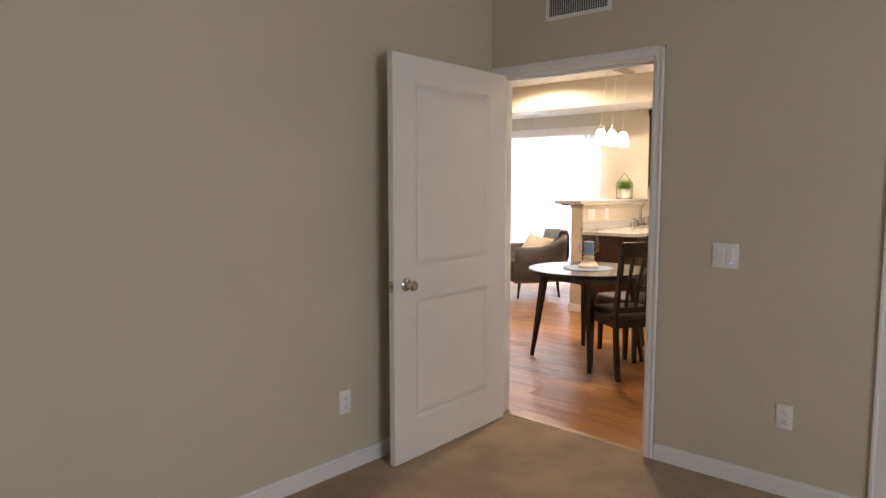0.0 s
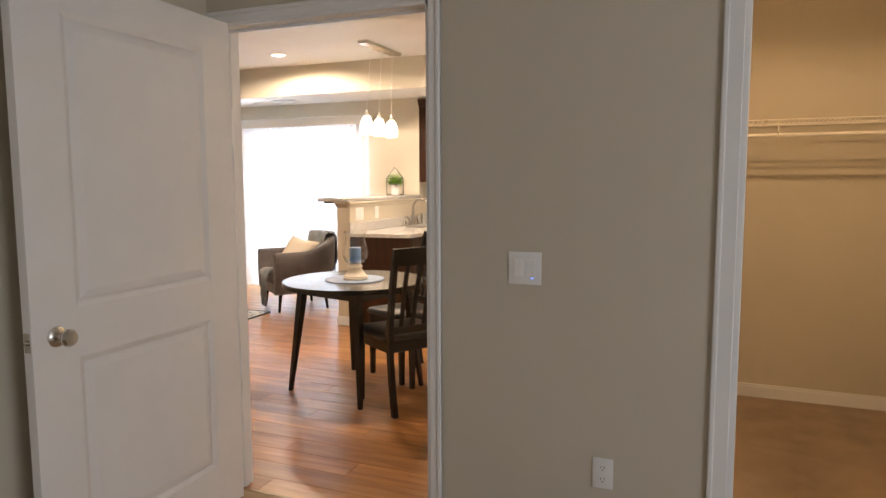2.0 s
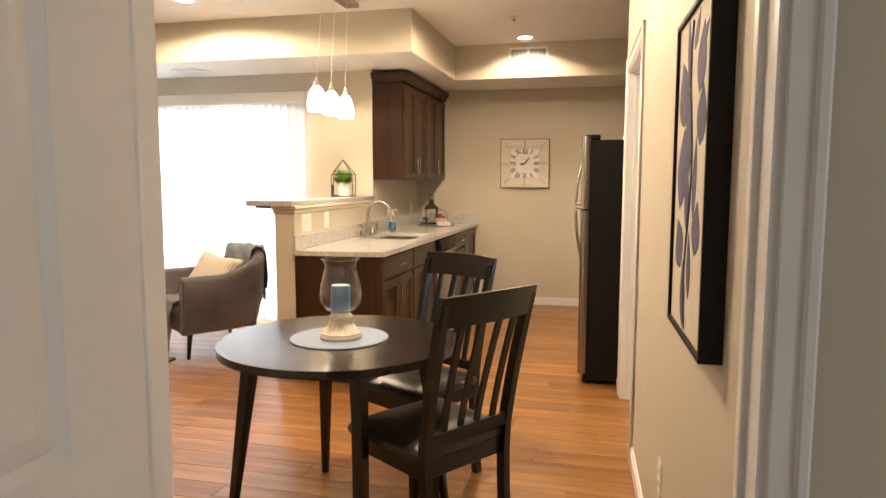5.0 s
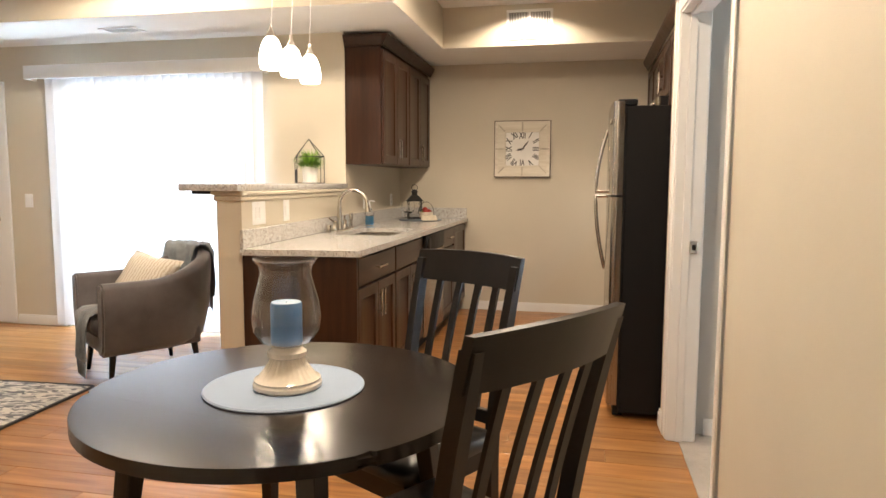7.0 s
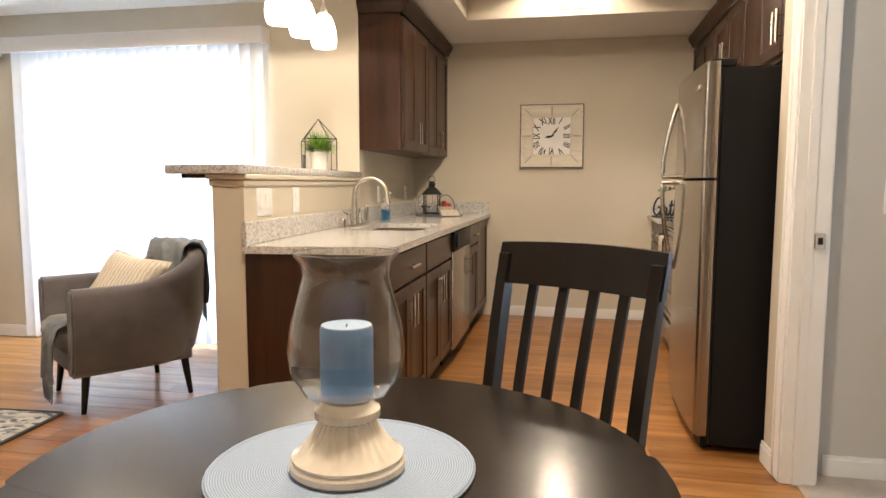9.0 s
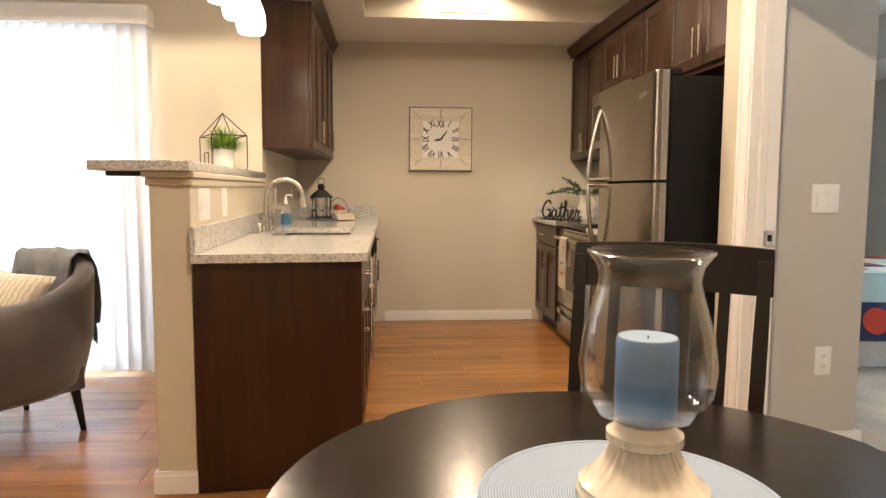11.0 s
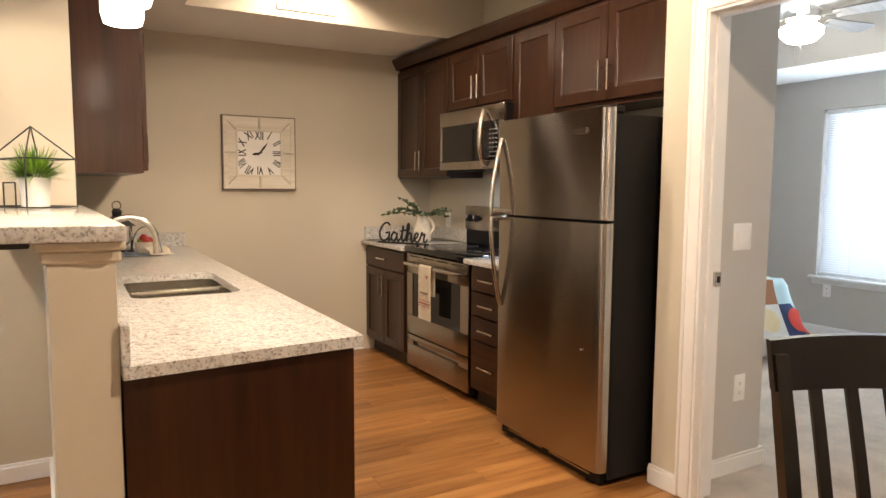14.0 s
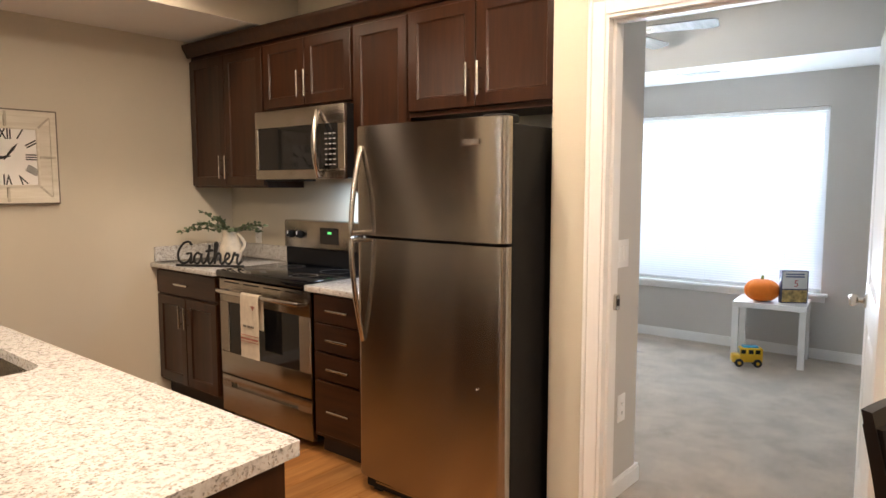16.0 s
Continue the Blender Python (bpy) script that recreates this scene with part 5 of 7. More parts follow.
# ---- lettering ----
def text_part(name, body, size, depth, material, parent, m, shear=0.0, fat=0.0, width=1.0, label=""):
    cu = bpy.data.curves.new(name, "FONT")
    cu.body, cu.size, cu.extrude, cu.shear, cu.offset = body, size, depth / 2, shear, fat
    cu.align_x, cu.align_y = "CENTER", "CENTER"
    cu.resolution_u = 3
    tmp = new(name, cu)
    dg = bpy.context.evaluated_depsgraph_get()
    me = bpy.data.meshes.new_from_object(tmp.evaluated_get(dg))
    bpy.data.objects.remove(tmp)
    me.materials.clear()
    me.materials.append(material)
    ob = new(name, me)
    ob.parent = parent
    ob.matrix_basis = m @ Matrix.Diagonal((width, 1, 1, 1))
    if label:
        ob["label"] = label
    return ob


FACE_S = Matrix.Rotation(radians(90), 4, "X")     # lettering on a face that looks to -y

# wall clock: local face looks to -y
white_face = mottled("white_clock_paper", (0.86, 0.85, 0.82), 0.6, scale=12, amount=0.03, relief=0)
weathered = wood("whitewashed_weathered_wood", (0.64, 0.59, 0.49), (0.78, 0.74, 0.65), 0.7, "x", scale=1.4, relief=0.3)
strap_m = mottled("greyed_metal_strap", (0.50, 0.455, 0.37), 0.6, scale=30, amount=0.2)
clock = thing("wall_clock", (-2.117, NY, 1.589), "square whitewashed wooden wall clock with roman numerals", "clock")
CW = 0.268
part("backboard", B(-CW + 0.004, -0.02, -CW + 0.004, CW - 0.004, -0.001, CW - 0.004), mottled("grey_board", (0.28, 0.26, 0.23), 0.7), clock)
for k in range(4):
    rot = Matrix.Rotation(radians(90 * k), 4, "Y")
    bm = prism(bmesh.new(), [(-CW + 0.006, -CW + 0.006), (CW - 0.006, -CW + 0.006), (0.168, -0.168), (-0.168, -0.168)], 0.004, 0.030, FACE_S)
    bm.transform(rot)
    part("frame_board", bm, weathered, clock)
    bm = prism(bmesh.new(), [(-CW + 0.005, -CW + 0.005), (CW - 0.005, -CW + 0.005), (CW - 0.036, -CW + 0.036), (-CW + 0.036, -CW + 0.036)], 0.004, 0.0385, FACE_S)
    bm.transform(rot)
    part("outer_frame", bm, weathered, clock)
    bm = B(-CW - 0.004, -0.0365, -CW - 0.004, CW + 0.004, -0.001, -CW + 0.0048, 0.002)
    bm.transform(rot)
    part("outer_band", bm, mottled("worn_grey_edge", (0.20, 0.175, 0.14), 0.6, scale=20, amount=0.3), clock, "worn dark outer edge")
    bm = B(-0.172, -0.034, -0.172, 0.172, -0.02, -0.158, 0.002)
    bm.transform(rot)
    part("inner_band", bm, weathered, clock)
    bm = B(-0.007, -0.0415, -CW + 0.012, 0.007, -0.028, -0.172, 0.001)
    bm.transform(rot)
    part("strap", bm, strap_m, clock, "grey metal strap")
    bm = B(-0.005, -0.034, -0.355, 0.005, -0.028, -0.24, 0.001)
    bm.transform(rot @ Matrix.Rotation(radians(45), 4, "Y"))
    part("mitre_strap", bm, strap_m, clock)
part("dial", B(-0.158, -0.026, -0.158, 0.158, -0.019, 0.158), white_face, clock, "white clock dial")
ink = mottled("black_ink", (0.012, 0.012, 0.012), 0.6, relief=0)
for h, num in enumerate(("XII", "I", "II", "III", "IIII", "V", "VI", "VII", "VIII", "IX", "X", "XI")):
    a = radians(30 * h)
    k = 0.128 / max(abs(math.sin(a)), abs(math.cos(a)))
    m = Matrix.Translation((k * math.sin(a), -0.0268, k * math.cos(a))) @ FACE_S @ Matrix.Rotation(-a, 4, "Z")
    text_part("numeral", num, 0.090, 0.001, ink, clock, m, fat=0.0016, width=0.60 if len(num) < 4 else 0.46)
for ang, ln, w in ((38, 0.100, 0.008), (258, 0.062, 0.010)):
    bm = prism(bmesh.new(), [(-0.003, -0.022), (0.003, -0.022), (w, ln * 0.55), (0, ln), (-w, ln * 0.55)], 0.028, 0.0295, FACE_S)
    bm.transform(Matrix.Rotation(radians(ang), 4, "Y"))
    part("clock_arm", bm, ink, clock, "black pointer")
part("pin", lathe(bmesh.new(), ((0, 0), (0.008, 0), (0.006, 0.006), (0, 0.006)), 14), ink, clock).matrix_basis = Matrix.Translation((0, -0.0265, 0)) @ FACE_S

# framed painting on the skewed wall: built along y, then placed
_a = math.degrees(math.atan(SKEW))
pt = thing("painting", (skew_x(3.45), 3.45, 1.028), "tall canvas print of dusky blue leaves in a deep black frame", "painting", rz=90 + _a)
PW, PH = 0.47, 0.75
bm = bmesh.new()
for b in ((0, 0, PW, 0.012), (0, PH - 0.012, PW, PH), (0, 0.012, 0.012, PH - 0.012), (PW - 0.012, 0.012, PW, PH - 0.012)):
    box(bm, b[0], 0.001, b[1], b[2], 0.048, b[3], 0.001)
part("frame", bm, M["black"], pt, "deep black frame")
part("canvas", B(0.011, 0.002, 0.011, PW - 0.011, 0.040, PH - 0.011), mottled("cream_canvas", (0.72, 0.66, 0.54), 0.8, scale=10, amount=0.05, grain=700, relief=0.5, dist=0.001), pt, "cream canvas")
leaf_blue = mottled("dusky_blue_paint", (0.085, 0.085, 0.165), 0.7, scale=18, amount=0.25, relief=0.1)


def leaf_outline(cx, cz, ln, wd, deg, n=9):
    pts = []
    for side in (1, -1):
        for k in range(n):
            u = k / (n - 1) if side > 0 else 1 - k / (n - 1)
            if (side < 0 and k in (0, n - 1)):
                continue
            w = wd * math.sin(math.pi * u ** 0.8) * side * 0.5
            x, z = w, (u - 0.5) * ln
            a = radians(deg)
            pts.append((cx + x * math.cos(a) - z * math.sin(a), cz + x * math.sin(a) + z * math.cos(a)))
    return pts


FACE_N = Matrix(((1, 0, 0, 0), (0, 0, 1, 0), (0, 1, 0, 0), (0, 0, 0, 1)))
random.seed(4)
bm = tube(bmesh.new(), [(0.235 + 0.03 * math.sin(k * 0.9), 0.0405, 0.02 + k * 0.07) for k in range(11)], 0.0035, 6)
part("stem", bm, leaf_blue, pt, "painted blue stem")
for cx, cz, ln, wd, deg in ((0.13, 0.62, 0.15, 0.10, 15), (0.30, 0.66, 0.17, 0.05, -12), (0.36, 0.57, 0.17, 0.14, -20), (0.20, 0.69, 0.10, 0.04, 40), (0.11, 0.50, 0.13, 0.11, 8), (0.27, 0.47, 0.20, 0.10, -8),
                            (0.17, 0.37, 0.18, 0.05, 5), (0.35, 0.39, 0.20, 0.13, 12), (0.27, 0.33, 0.16, 0.06, -4), (0.13, 0.26, 0.12, 0.10, 10), (0.21, 0.17, 0.15, 0.05, -5), (0.36, 0.21, 0.13, 0.12, -28), (0.28, 0.10, 0.16, 0.07, -5), (0.10, 0.66, 0.09, 0.03, 60)):
    part("painted_leaf", prism(bmesh.new(), leaf_outline(cx, cz, ln, wd, deg), 0.0402, 0.0412, FACE_N), leaf_blue, pt)

# plant in a house-shaped wire cage on the bar
PLX, PLY = -3.50, 7.66
cage = thing("wire_terrarium", (PLX, PLY, 1.2565), "black wire house-shaped plant cage on the breakfast bar", "plant cage", rz=27)
cw, cd_, ch_, apex = 0.095, 0.148, 0.192, 0.322


def bar_line(name, a, b, r=0.003):
    part(name, tube(bmesh.new(), (a, b), r, 6), M["iron"], cage)


for y in (-cd_, cd_):
    for a, b in (((-cw, y, 0.003), (cw, y, 0.003)), ((-cw, y, 0.003), (-cw, y, ch_)), ((cw, y, 0.003), (cw, y, ch_)), ((-cw, y, ch_), (cw, y, ch_)), ((-cw, y, ch_), (0, 0, apex)), ((cw, y, ch_), (0, 0, apex))):
        bar_line("wire", a, b)
for a, b in (((-cw, 0.003), (-cw, 0.003)), ((cw, 0.003), (cw, 0.003)), ((-cw, ch_), (-cw, ch_)), ((cw, ch_), (cw, ch_)), ):
    bar_line("wire", (a[0], -cd_, a[1]), (b[0], cd_, b[1]))
for y in (-0.062, 0.036):
    bar_line("wire", (-cw, y, 0.003), (-cw, y, 0.098))
bar_line("wire", (-cw, -0.062, 0.098), (-cw, 0.036, 0.098))


def leaf_mat(name, dark, light):
    m, nt, b = base_material(name, light, 0.5)
    g = nt.nodes.new("ShaderNodeNewGeometry")
    nt.links.new(ramp(nt, g.outputs["Random Per Island"], ((0.0, dark), (1.0, light))), b.inputs["Base Color"])
    return m


grass_green = leaf_mat("fresh_green_blades", (0.05, 0.14, 0.012), (0.26, 0.44, 0.05))
sage = leaf_mat("sage_green_leaves", (0.04, 0.075, 0.035), (0.15, 0.20, 0.11))
pot = thing("potted_plant", (PLX + 0.005, PLY, 1.2568), "small grassy green plant in a white pot inside the wire cage", "potted plant")
part("pot", lathe(bmesh.new(), ((0, 0), (0.046, 0), (0.050, 0.004), (0.059, 0.132), (0.054, 0.133), (0.051, 0.115), (0, 0.115)), 32), mottled("white_glazed_pot", (0.80, 0.79, 0.76), 0.3, relief=0.03), pot, "white ceramic pot")
part("soil", lathe(bmesh.new(), ((0, 0.113), (0.051, 0.113), (0.02, 0.119), (0, 0.12)), 16), M["dark"], pot)
bm = bmesh.new()
random.seed(11)


def blade(bm, base, direction, ln, w, droop):
    d = Vector(direction).normalized()
    side = d.cross(Vector((0, 0, 1)))
    side = side.normalized() if side.length > 1e-4 else Vector((1, 0, 0))
    p = Vector(base)
    prev = None
    n = 4
    for k in range(n + 1):
        u = k / n
        hw = w * (1 - u) ** 0.6 * (0.6 + 0.8 * u if u < 0.4 else 1) * 0.5 + 0.0003
        pair = [bm.verts.new(p - side * hw), bm.verts.new(p + side * hw)]
        if prev:
            bm.faces.new((prev[0], prev[1], pair[1], pair[0]))
        prev = pair
        d = (d + Vector((0, 0, -droop))).normalized()
        p = p + d * ln / n


for i in range(640):
    a = random.uniform(0, 2 * math.pi)
    tilt = 0.05 + 2.6 * random.random() ** 1.3
    r0 = random.uniform(0, 0.045)
    blade(bm, (r0 * math.cos(a), r0 * math.sin(a), 0.112), (math.cos(a) * tilt, math.sin(a) * tilt, 1.0), random.uniform(0.07, 0.155), random.uniform(0.006, 0.011), random.uniform(0.0, 0.22))
part("grass", bm, grass_green, pot, "fresh green blades", smooth=0)

# tray with lantern, bowl, goblets, cloth
trx, try_ = -3.02, 9.12
tray_blue = mottled("slate_blue_tray", (0.16, 0.20, 0.26), 0.5, scale=20, amount=0.1)
tray = thing("serving_tray", (trx, try_, TOP), "round slate blue woven tray on the granite worktop", "tray")
part("disc", lathe(bmesh.new(), ((0, 0), (0.19, 0), (0.20, 0.006), (0.19, 0.008), (0, 0.006)), 48), tray_blue, tray)
ln_ = thing("lantern", (trx - 0.09, try_ + 0.13, TOP + 0.006), "black metal candle lantern with glass panes", "lantern", rz=20)
for s in ((-1, -1), (1, -1), (1, 1), (-1, 1)):
    part("post", B(s[0] * 0.06 - 0.005, s[1] * 0.06 - 0.005, 0.012, s[0] * 0.06 + 0.005, s[1] * 0.06 + 0.005, 0.165), M["iron"], ln_)
part("base", B(-0.072, -0.072, 0, 0.072, 0.072, 0.014, 0.003), M["iron"], ln_)
bm = bmesh.new()
vs = [bm.verts.new((sx * r, sy * r, z)) for r, z in ((0.082, 0.165), (0.03, 0.225)) for sx, sy in ((-1, -1), (1, -1), (1, 1), (-1, 1))]
bm.faces.new(vs[3::-1]); bm.faces.new(vs[4:])
for i in range(4):
    bm.faces.new((vs[i], vs[(i + 1) % 4], vs[4 + (i + 1) % 4], vs[4 + i]))
part("roof", bm, M["iron"], ln_)
part("chimney", lathe(bmesh.new(), ((0, 0.225), (0.026, 0.225), (0.028, 0.25), (0.034, 0.255), (0.02, 0.275), (0, 0.28)), 18), M["iron"], ln_)
part("ring", tube(bmesh.new(), [(0.028 * math.cos(k * math.pi / 8), 0, 0.295 + 0.028 * math.sin(k * math.pi / 8)) for k in range(16)], 0.003, 6, closed=True), M["iron"], ln_)
for rz in range(4):
    p = part("pane", B(-0.055, -0.0605, 0.014, 0.055, -0.059, 0.165), M["glass"], ln_)
    p.matrix_basis = Matrix.Rotation(radians(90 * rz), 4, "Z")
bowl = thing("bowl", (trx + 0.06, try_ - 0.02, TOP + 0.006), "cream ribbed bowl of red and green fruit", "bowl")
part("bowl_body", lathe(bmesh.new(), ((0, 0), (0.045, 0), (0.06, 0.03), (0.07, 0.07), (0.066, 0.071), (0.056, 0.032), (0.04, 0.008), (0, 0.008)), 32), ceramic, bowl)
fruit_red, fruit_green = mottled("red_skin", (0.35, 0.03, 0.02), 0.35, scale=30, amount=0.3), mottled("green_skin", (0.20, 0.28, 0.04), 0.4, scale=30, amount=0.2)
for k, (x, y, z, f) in enumerate(((0.025, 0.0, 0.075, fruit_red), (-0.025, 0.015, 0.072, fruit_green), (0.0, -0.028, 0.070, fruit_red), (-0.012, 0.0, 0.095, fruit_red))):
    prof = [(0.026 * math.sin(math.pi * i / 8) * (1 + 0.08 * math.cos(math.pi * i / 8)), 0.024 - 0.024 * math.cos(math.pi * i / 8)) for i in range(9)]
    prof[0], prof[-1] = (0, 0.002), (0, 0.044)
    part("fruit", lathe(bmesh.new(), prof, 16, (x, y, z - 0.024)), f, bowl)
part("wire_handle", tube(bmesh.new(), [(0.075 * math.cos(math.pi * k / 14), 0, 0.05 + 0.115 * math.sin(math.pi * k / 14)) for k in range(15)], 0.003, 6), M["iron"], bowl, "black wire handle")
for k, (dx, dy) in enumerate(((-0.13, -0.05), (-0.06, -0.13))):
    g = thing("goblet", (trx + dx, try_ + dy, TOP + 0.006), "clear stemmed wine glass standing on the tray", "wine glass", "glasses on the tray")
    part("glass", lathe(bmesh.new(), ((0, 0), (0.032, 0), (0.030, 0.003), (0.005, 0.008), (0.004, 0.06), (0.02, 0.075), (0.034, 0.10), (0.036, 0.125), (0.030, 0.165), (0.0288, 0.165), (0.0345, 0.125), (0.0325, 0.10), (0.018, 0.077), (0, 0.07)), 28), M["glass"], g)
np_ = thing("napkin", (trx + 0.10, try_ - 0.13, TOP + 0.007), "folded cream cloth napkin spilling over the tray", "napkin", rz=30)
bm = bmesh.new()
draped(bm, -0.075, 0.075, [(0.04, 0.03), (0.0, 0.045), (-0.035, 0.03), (-0.055, 0.004), (-0.09, 0.001)], 14, 0.012)
part("cloth", bm, towel_mat, np_, smooth=60)

# pitcher with greenery, "Gather" sign
pit = thing("pitcher", (-0.93, 9.19, TOP), "cream ceramic pitcher holding leafy eucalyptus stems", "pitcher", rz=-70)
part("jug", lathe(bmesh.new(), ((0, 0), (0.055, 0), (0.062, 0.01), (0.075, 0.06), (0.074, 0.10), (0.058, 0.15), (0.054, 0.185), (0.064, 0.215), (0.060, 0.215), (0.050, 0.185), (0.05, 0.15), (0, 0.14)), 32), ceramic, pit, "cream glazed jug")
part("handle", tube(bmesh.new(), [(0.055 + 0.055 * math.sin(math.pi * k / 10), 0, 0.19 - 0.14 * k / 10) for k in range(11)], [0.010] * 11, 10), ceramic, pit, "looped jug handle")
bm, st = bmesh.new(), bmesh.new()
random.seed(21)
for i in range(15):
    a = random.uniform(0, 2 * math.pi)
    lean = random.uniform(0.3, 1.7) if i > 3 else 2.0
    if i <= 3:
        a = radians((-120, -150, 40, 150)[i])
    ln = random.uniform(0.13, 0.22) * (1.35 if i <= 1 else 1)
    d = Vector((math.cos(a) * lean, math.sin(a) * lean, 1)).normalized()
    p = Vector((0.02 * math.cos(a), 0.02 * math.sin(a), 0.19))
    path = [p.copy()]
    for k in range(7):
        d = (d + Vector((0, 0, -0.10))).normalized()
        p = p + d * ln / 6
        path.append(p.copy())
        for s in (-1, 1, 0):
            out = (d.cross(Vector((0, 0, 1))) * s + d * 0.5 + Vector((random.uniform(-.5, .5), random.uniform(-.5, .5), random.uniform(-.3, .5)))).normalized()
            lw, ll = random.uniform(0.014, 0.022), random.uniform(0.026, 0.045)
            nrm = out.cross(Vector((random.uniform(-1, 1), random.uniform(-1, 1), 0.3))).normalized()
            vs = [bm.verts.new(p + out * ll * u + nrm * lw * w + Vector((0, 0, -0.004 * u))) for u, w in ((0, 0), (0.3, 0.5), (0.7, 0.45), (1, 0), (0.7, -0.45), (0.3, -0.5))]
            bm.faces.new(vs)
    tube(st, path, 0.0018, 5)
part("leaves", bm, sage, pit, "dusty green eucalyptus leaves", smooth=0)
part("stems", st, mottled("brown_stem", (0.08, 0.05, 0.025), 0.7), pit)

gs = thing("word_sign", (-1.178, 9.045, TOP), "black cut-out metal word sign standing on the worktop", "sign", rz=-59.5)
part("base_bar", B(-0.225, -0.016, 0, 0.225, 0.016, 0.012, 0.002), M["iron"], gs)


def script_stroke(pts, unit, x0, z0, r):
    """A smooth pen stroke through (x, z) points, as a rod."""
    p = [Vector((x0 + x * unit, 0, z0 + z * unit)) for x, z in pts]
    p = [2 * p[0] - p[1]] + p + [2 * p[-1] - p[-2]]
    out = []
    for i in range(1, len(p) - 2):
        for k in range(5):
            t = k / 5
            out.append(0.5 * ((2 * p[i]) + (p[i + 1] - p[i - 1]) * t + (2 * p[i - 1] - 5 * p[i] + 4 * p[i + 1] - p[i + 2]) * t * t + (3 * p[i] - p[i - 1] - 3 * p[i + 1] + p[i + 2]) * t ** 3))
    out.append(p[-2])
    return tube(bmesh.new(), out, r, 8)


# the word "Gather" in a flowing script, letter by letter
for ch_name, strokes in (
        ("G", [[(1.5, 1.7), (1.25, 2.0), (0.75, 1.9), (0.25, 1.3), (0.1, 0.6), (0.4, 0.1), (0.9, 0.1), (1.3, 0.5), (1.4, 0.95), (0.95, 0.9)], [(1.4, 0.95), (1.38, 0.4), (1.3, 0.05), (1.65, 0.25)]]),
        ("a", [[(2.35, 0.85), (2.0, 1.0), (1.7, 0.6), (1.75, 0.15), (2.05, 0.05), (2.35, 0.5), (2.42, 0.95), (2.4, 0.3), (2.6, 0.05), (2.9, 0.4)]]),
        ("t", [[(2.9, 0.4), (3.15, 1.1), (3.25, 1.75), (3.1, 0.9), (3.08, 0.2), (3.25, 0.05), (3.55, 0.4)], [(2.85, 1.15), (3.2, 1.2), (3.55, 1.28)]]),
        ("h", [[(3.55, 0.4), (3.95, 1.4), (4.0, 1.9), (3.82, 1.9), (3.72, 1.0), (3.7, 0.02)], [(3.7, 0.05), (3.8, 0.65), (4.08, 1.0), (4.27, 0.8), (4.25, 0.2), (4.42, 0.05), (4.7, 0.35)]]),
        ("e", [[(4.7, 0.35), (5.05, 0.6), (5.12, 0.92), (4.88, 0.98), (4.7, 0.55), (4.82, 0.12), (5.1, 0.05), (5.4, 0.4)]]),
        ("r", [[(5.4, 0.4), (5.62, 1.08), (5.72, 0.85), (5.98, 0.9), (5.87, 0.5), (5.87, 0.12), (6.05, 0.05), (6.3, 0.35)]])):
    for st in strokes:
        part("letter_" + ch_name.lower(), script_stroke(st, 0.0695, -0.222, 0.016, 0.0075), M["iron"], gs)

# wall plates
def plate(name, at, rz, w, h, toggles, label, outlet=False, dot=False):
    """A plate on a wall that faces local -y."""
    p = thing(name, at, label, "outlet" if outlet else "switch", rz=rz)
    part("plate", B(-w / 2, -0.006, -h / 2, w / 2, -0.0005, h / 2, 0.0025, 2), M["plastic"], p)
    if outlet:
        for dz in (-0.021, 0.021):
            o = part("socket", B(-0.016, -0.0075, dz - 0.014, 0.016, -0.004, dz + 0.014, 0.002), M["plastic"], p)
            for dx in (-0.006, 0.006):
                part("slot", B(dx - 0.001, -0.0082, dz - 0.002, dx + 0.001, -0.007, dz + 0.006), M["dark"], o)
            part("slot", B(-0.002, -0.0082, dz - 0.010, 0.002, -0.007, dz - 0.006), M["dark"], o)
    else:
        for k in range(toggles):
            x = (k - (toggles - 1) / 2) * 0.046
            part("rocker", B(x - 0.0165, -0.0095, -0.033, x + 0.0165, -0.005, 0.033, 0.002), M["plastic"], p)
        if dot:
            part("indicator", B(0.026, -0.0102, -0.036, 0.033, -0.009, -0.033), glow("blue_indicator", (0.1, 0.25, 1.0), 3), p, "tiny blue indicator light")
    return p


plate("light_switch", (-0.617, BW0, 1.100), 0, 0.122, 0.118, 2, "white double rocker switch plate with a blue indicator", dot=True)
plate("wall_outlet", (-0.325, BW0, 0.378), 0, 0.072, 0.112, 0, "white duplex outlet plate low on the wall", True)
plate("wall_outlet", (-2.032, 1.803, 0.360), 90, 0.072, 0.118, 0, "white duplex outlet plate low on the wall", True)
plate("light_switch", (KW + 0.0487, 6.46, 1.094), 88.1, 0.155, 0.128, 2, "white wide switch plate on the half wall")
plate("light_switch", (KW + 0.0377, 6.84, 1.094), 88.1, 0.078, 0.128, 1, "white single switch plate on the half wall")
plate("wall_outlet", (KW, 8.45, 1.10), 90, 0.072, 0.115, 0, "white duplex outlet plate above the worktop", True)
plate("wall_outlet", (KW, 9.25, 1.10), 90, 0.072, 0.115, 0, "white duplex outlet plate above the worktop", True)
plate("wall_outlet", (KE, 9.255, 1.077), -90, 0.072, 0.118, 0, "white duplex outlet plate above the worktop", True)
plate("light_switch", (-0.685, B2N, 1.126), 0, 0.125, 0.125, 2, "white double rocker switch plate")
plate("wall_outlet", (-0.655, B2N, 0.412), 0, 0.076, 0.128, 0, "white duplex outlet plate low on the wall", True)
plate("wall_outlet", (-3.822, SY, 0.388), 0, 0.072, 0.125, 0, "white duplex outlet plate low on the wall", True)
plate("light_switch", (-6.25, SY, 1.096), 0, 0.08, 0.118, 1, "white single switch plate beside the blinds")
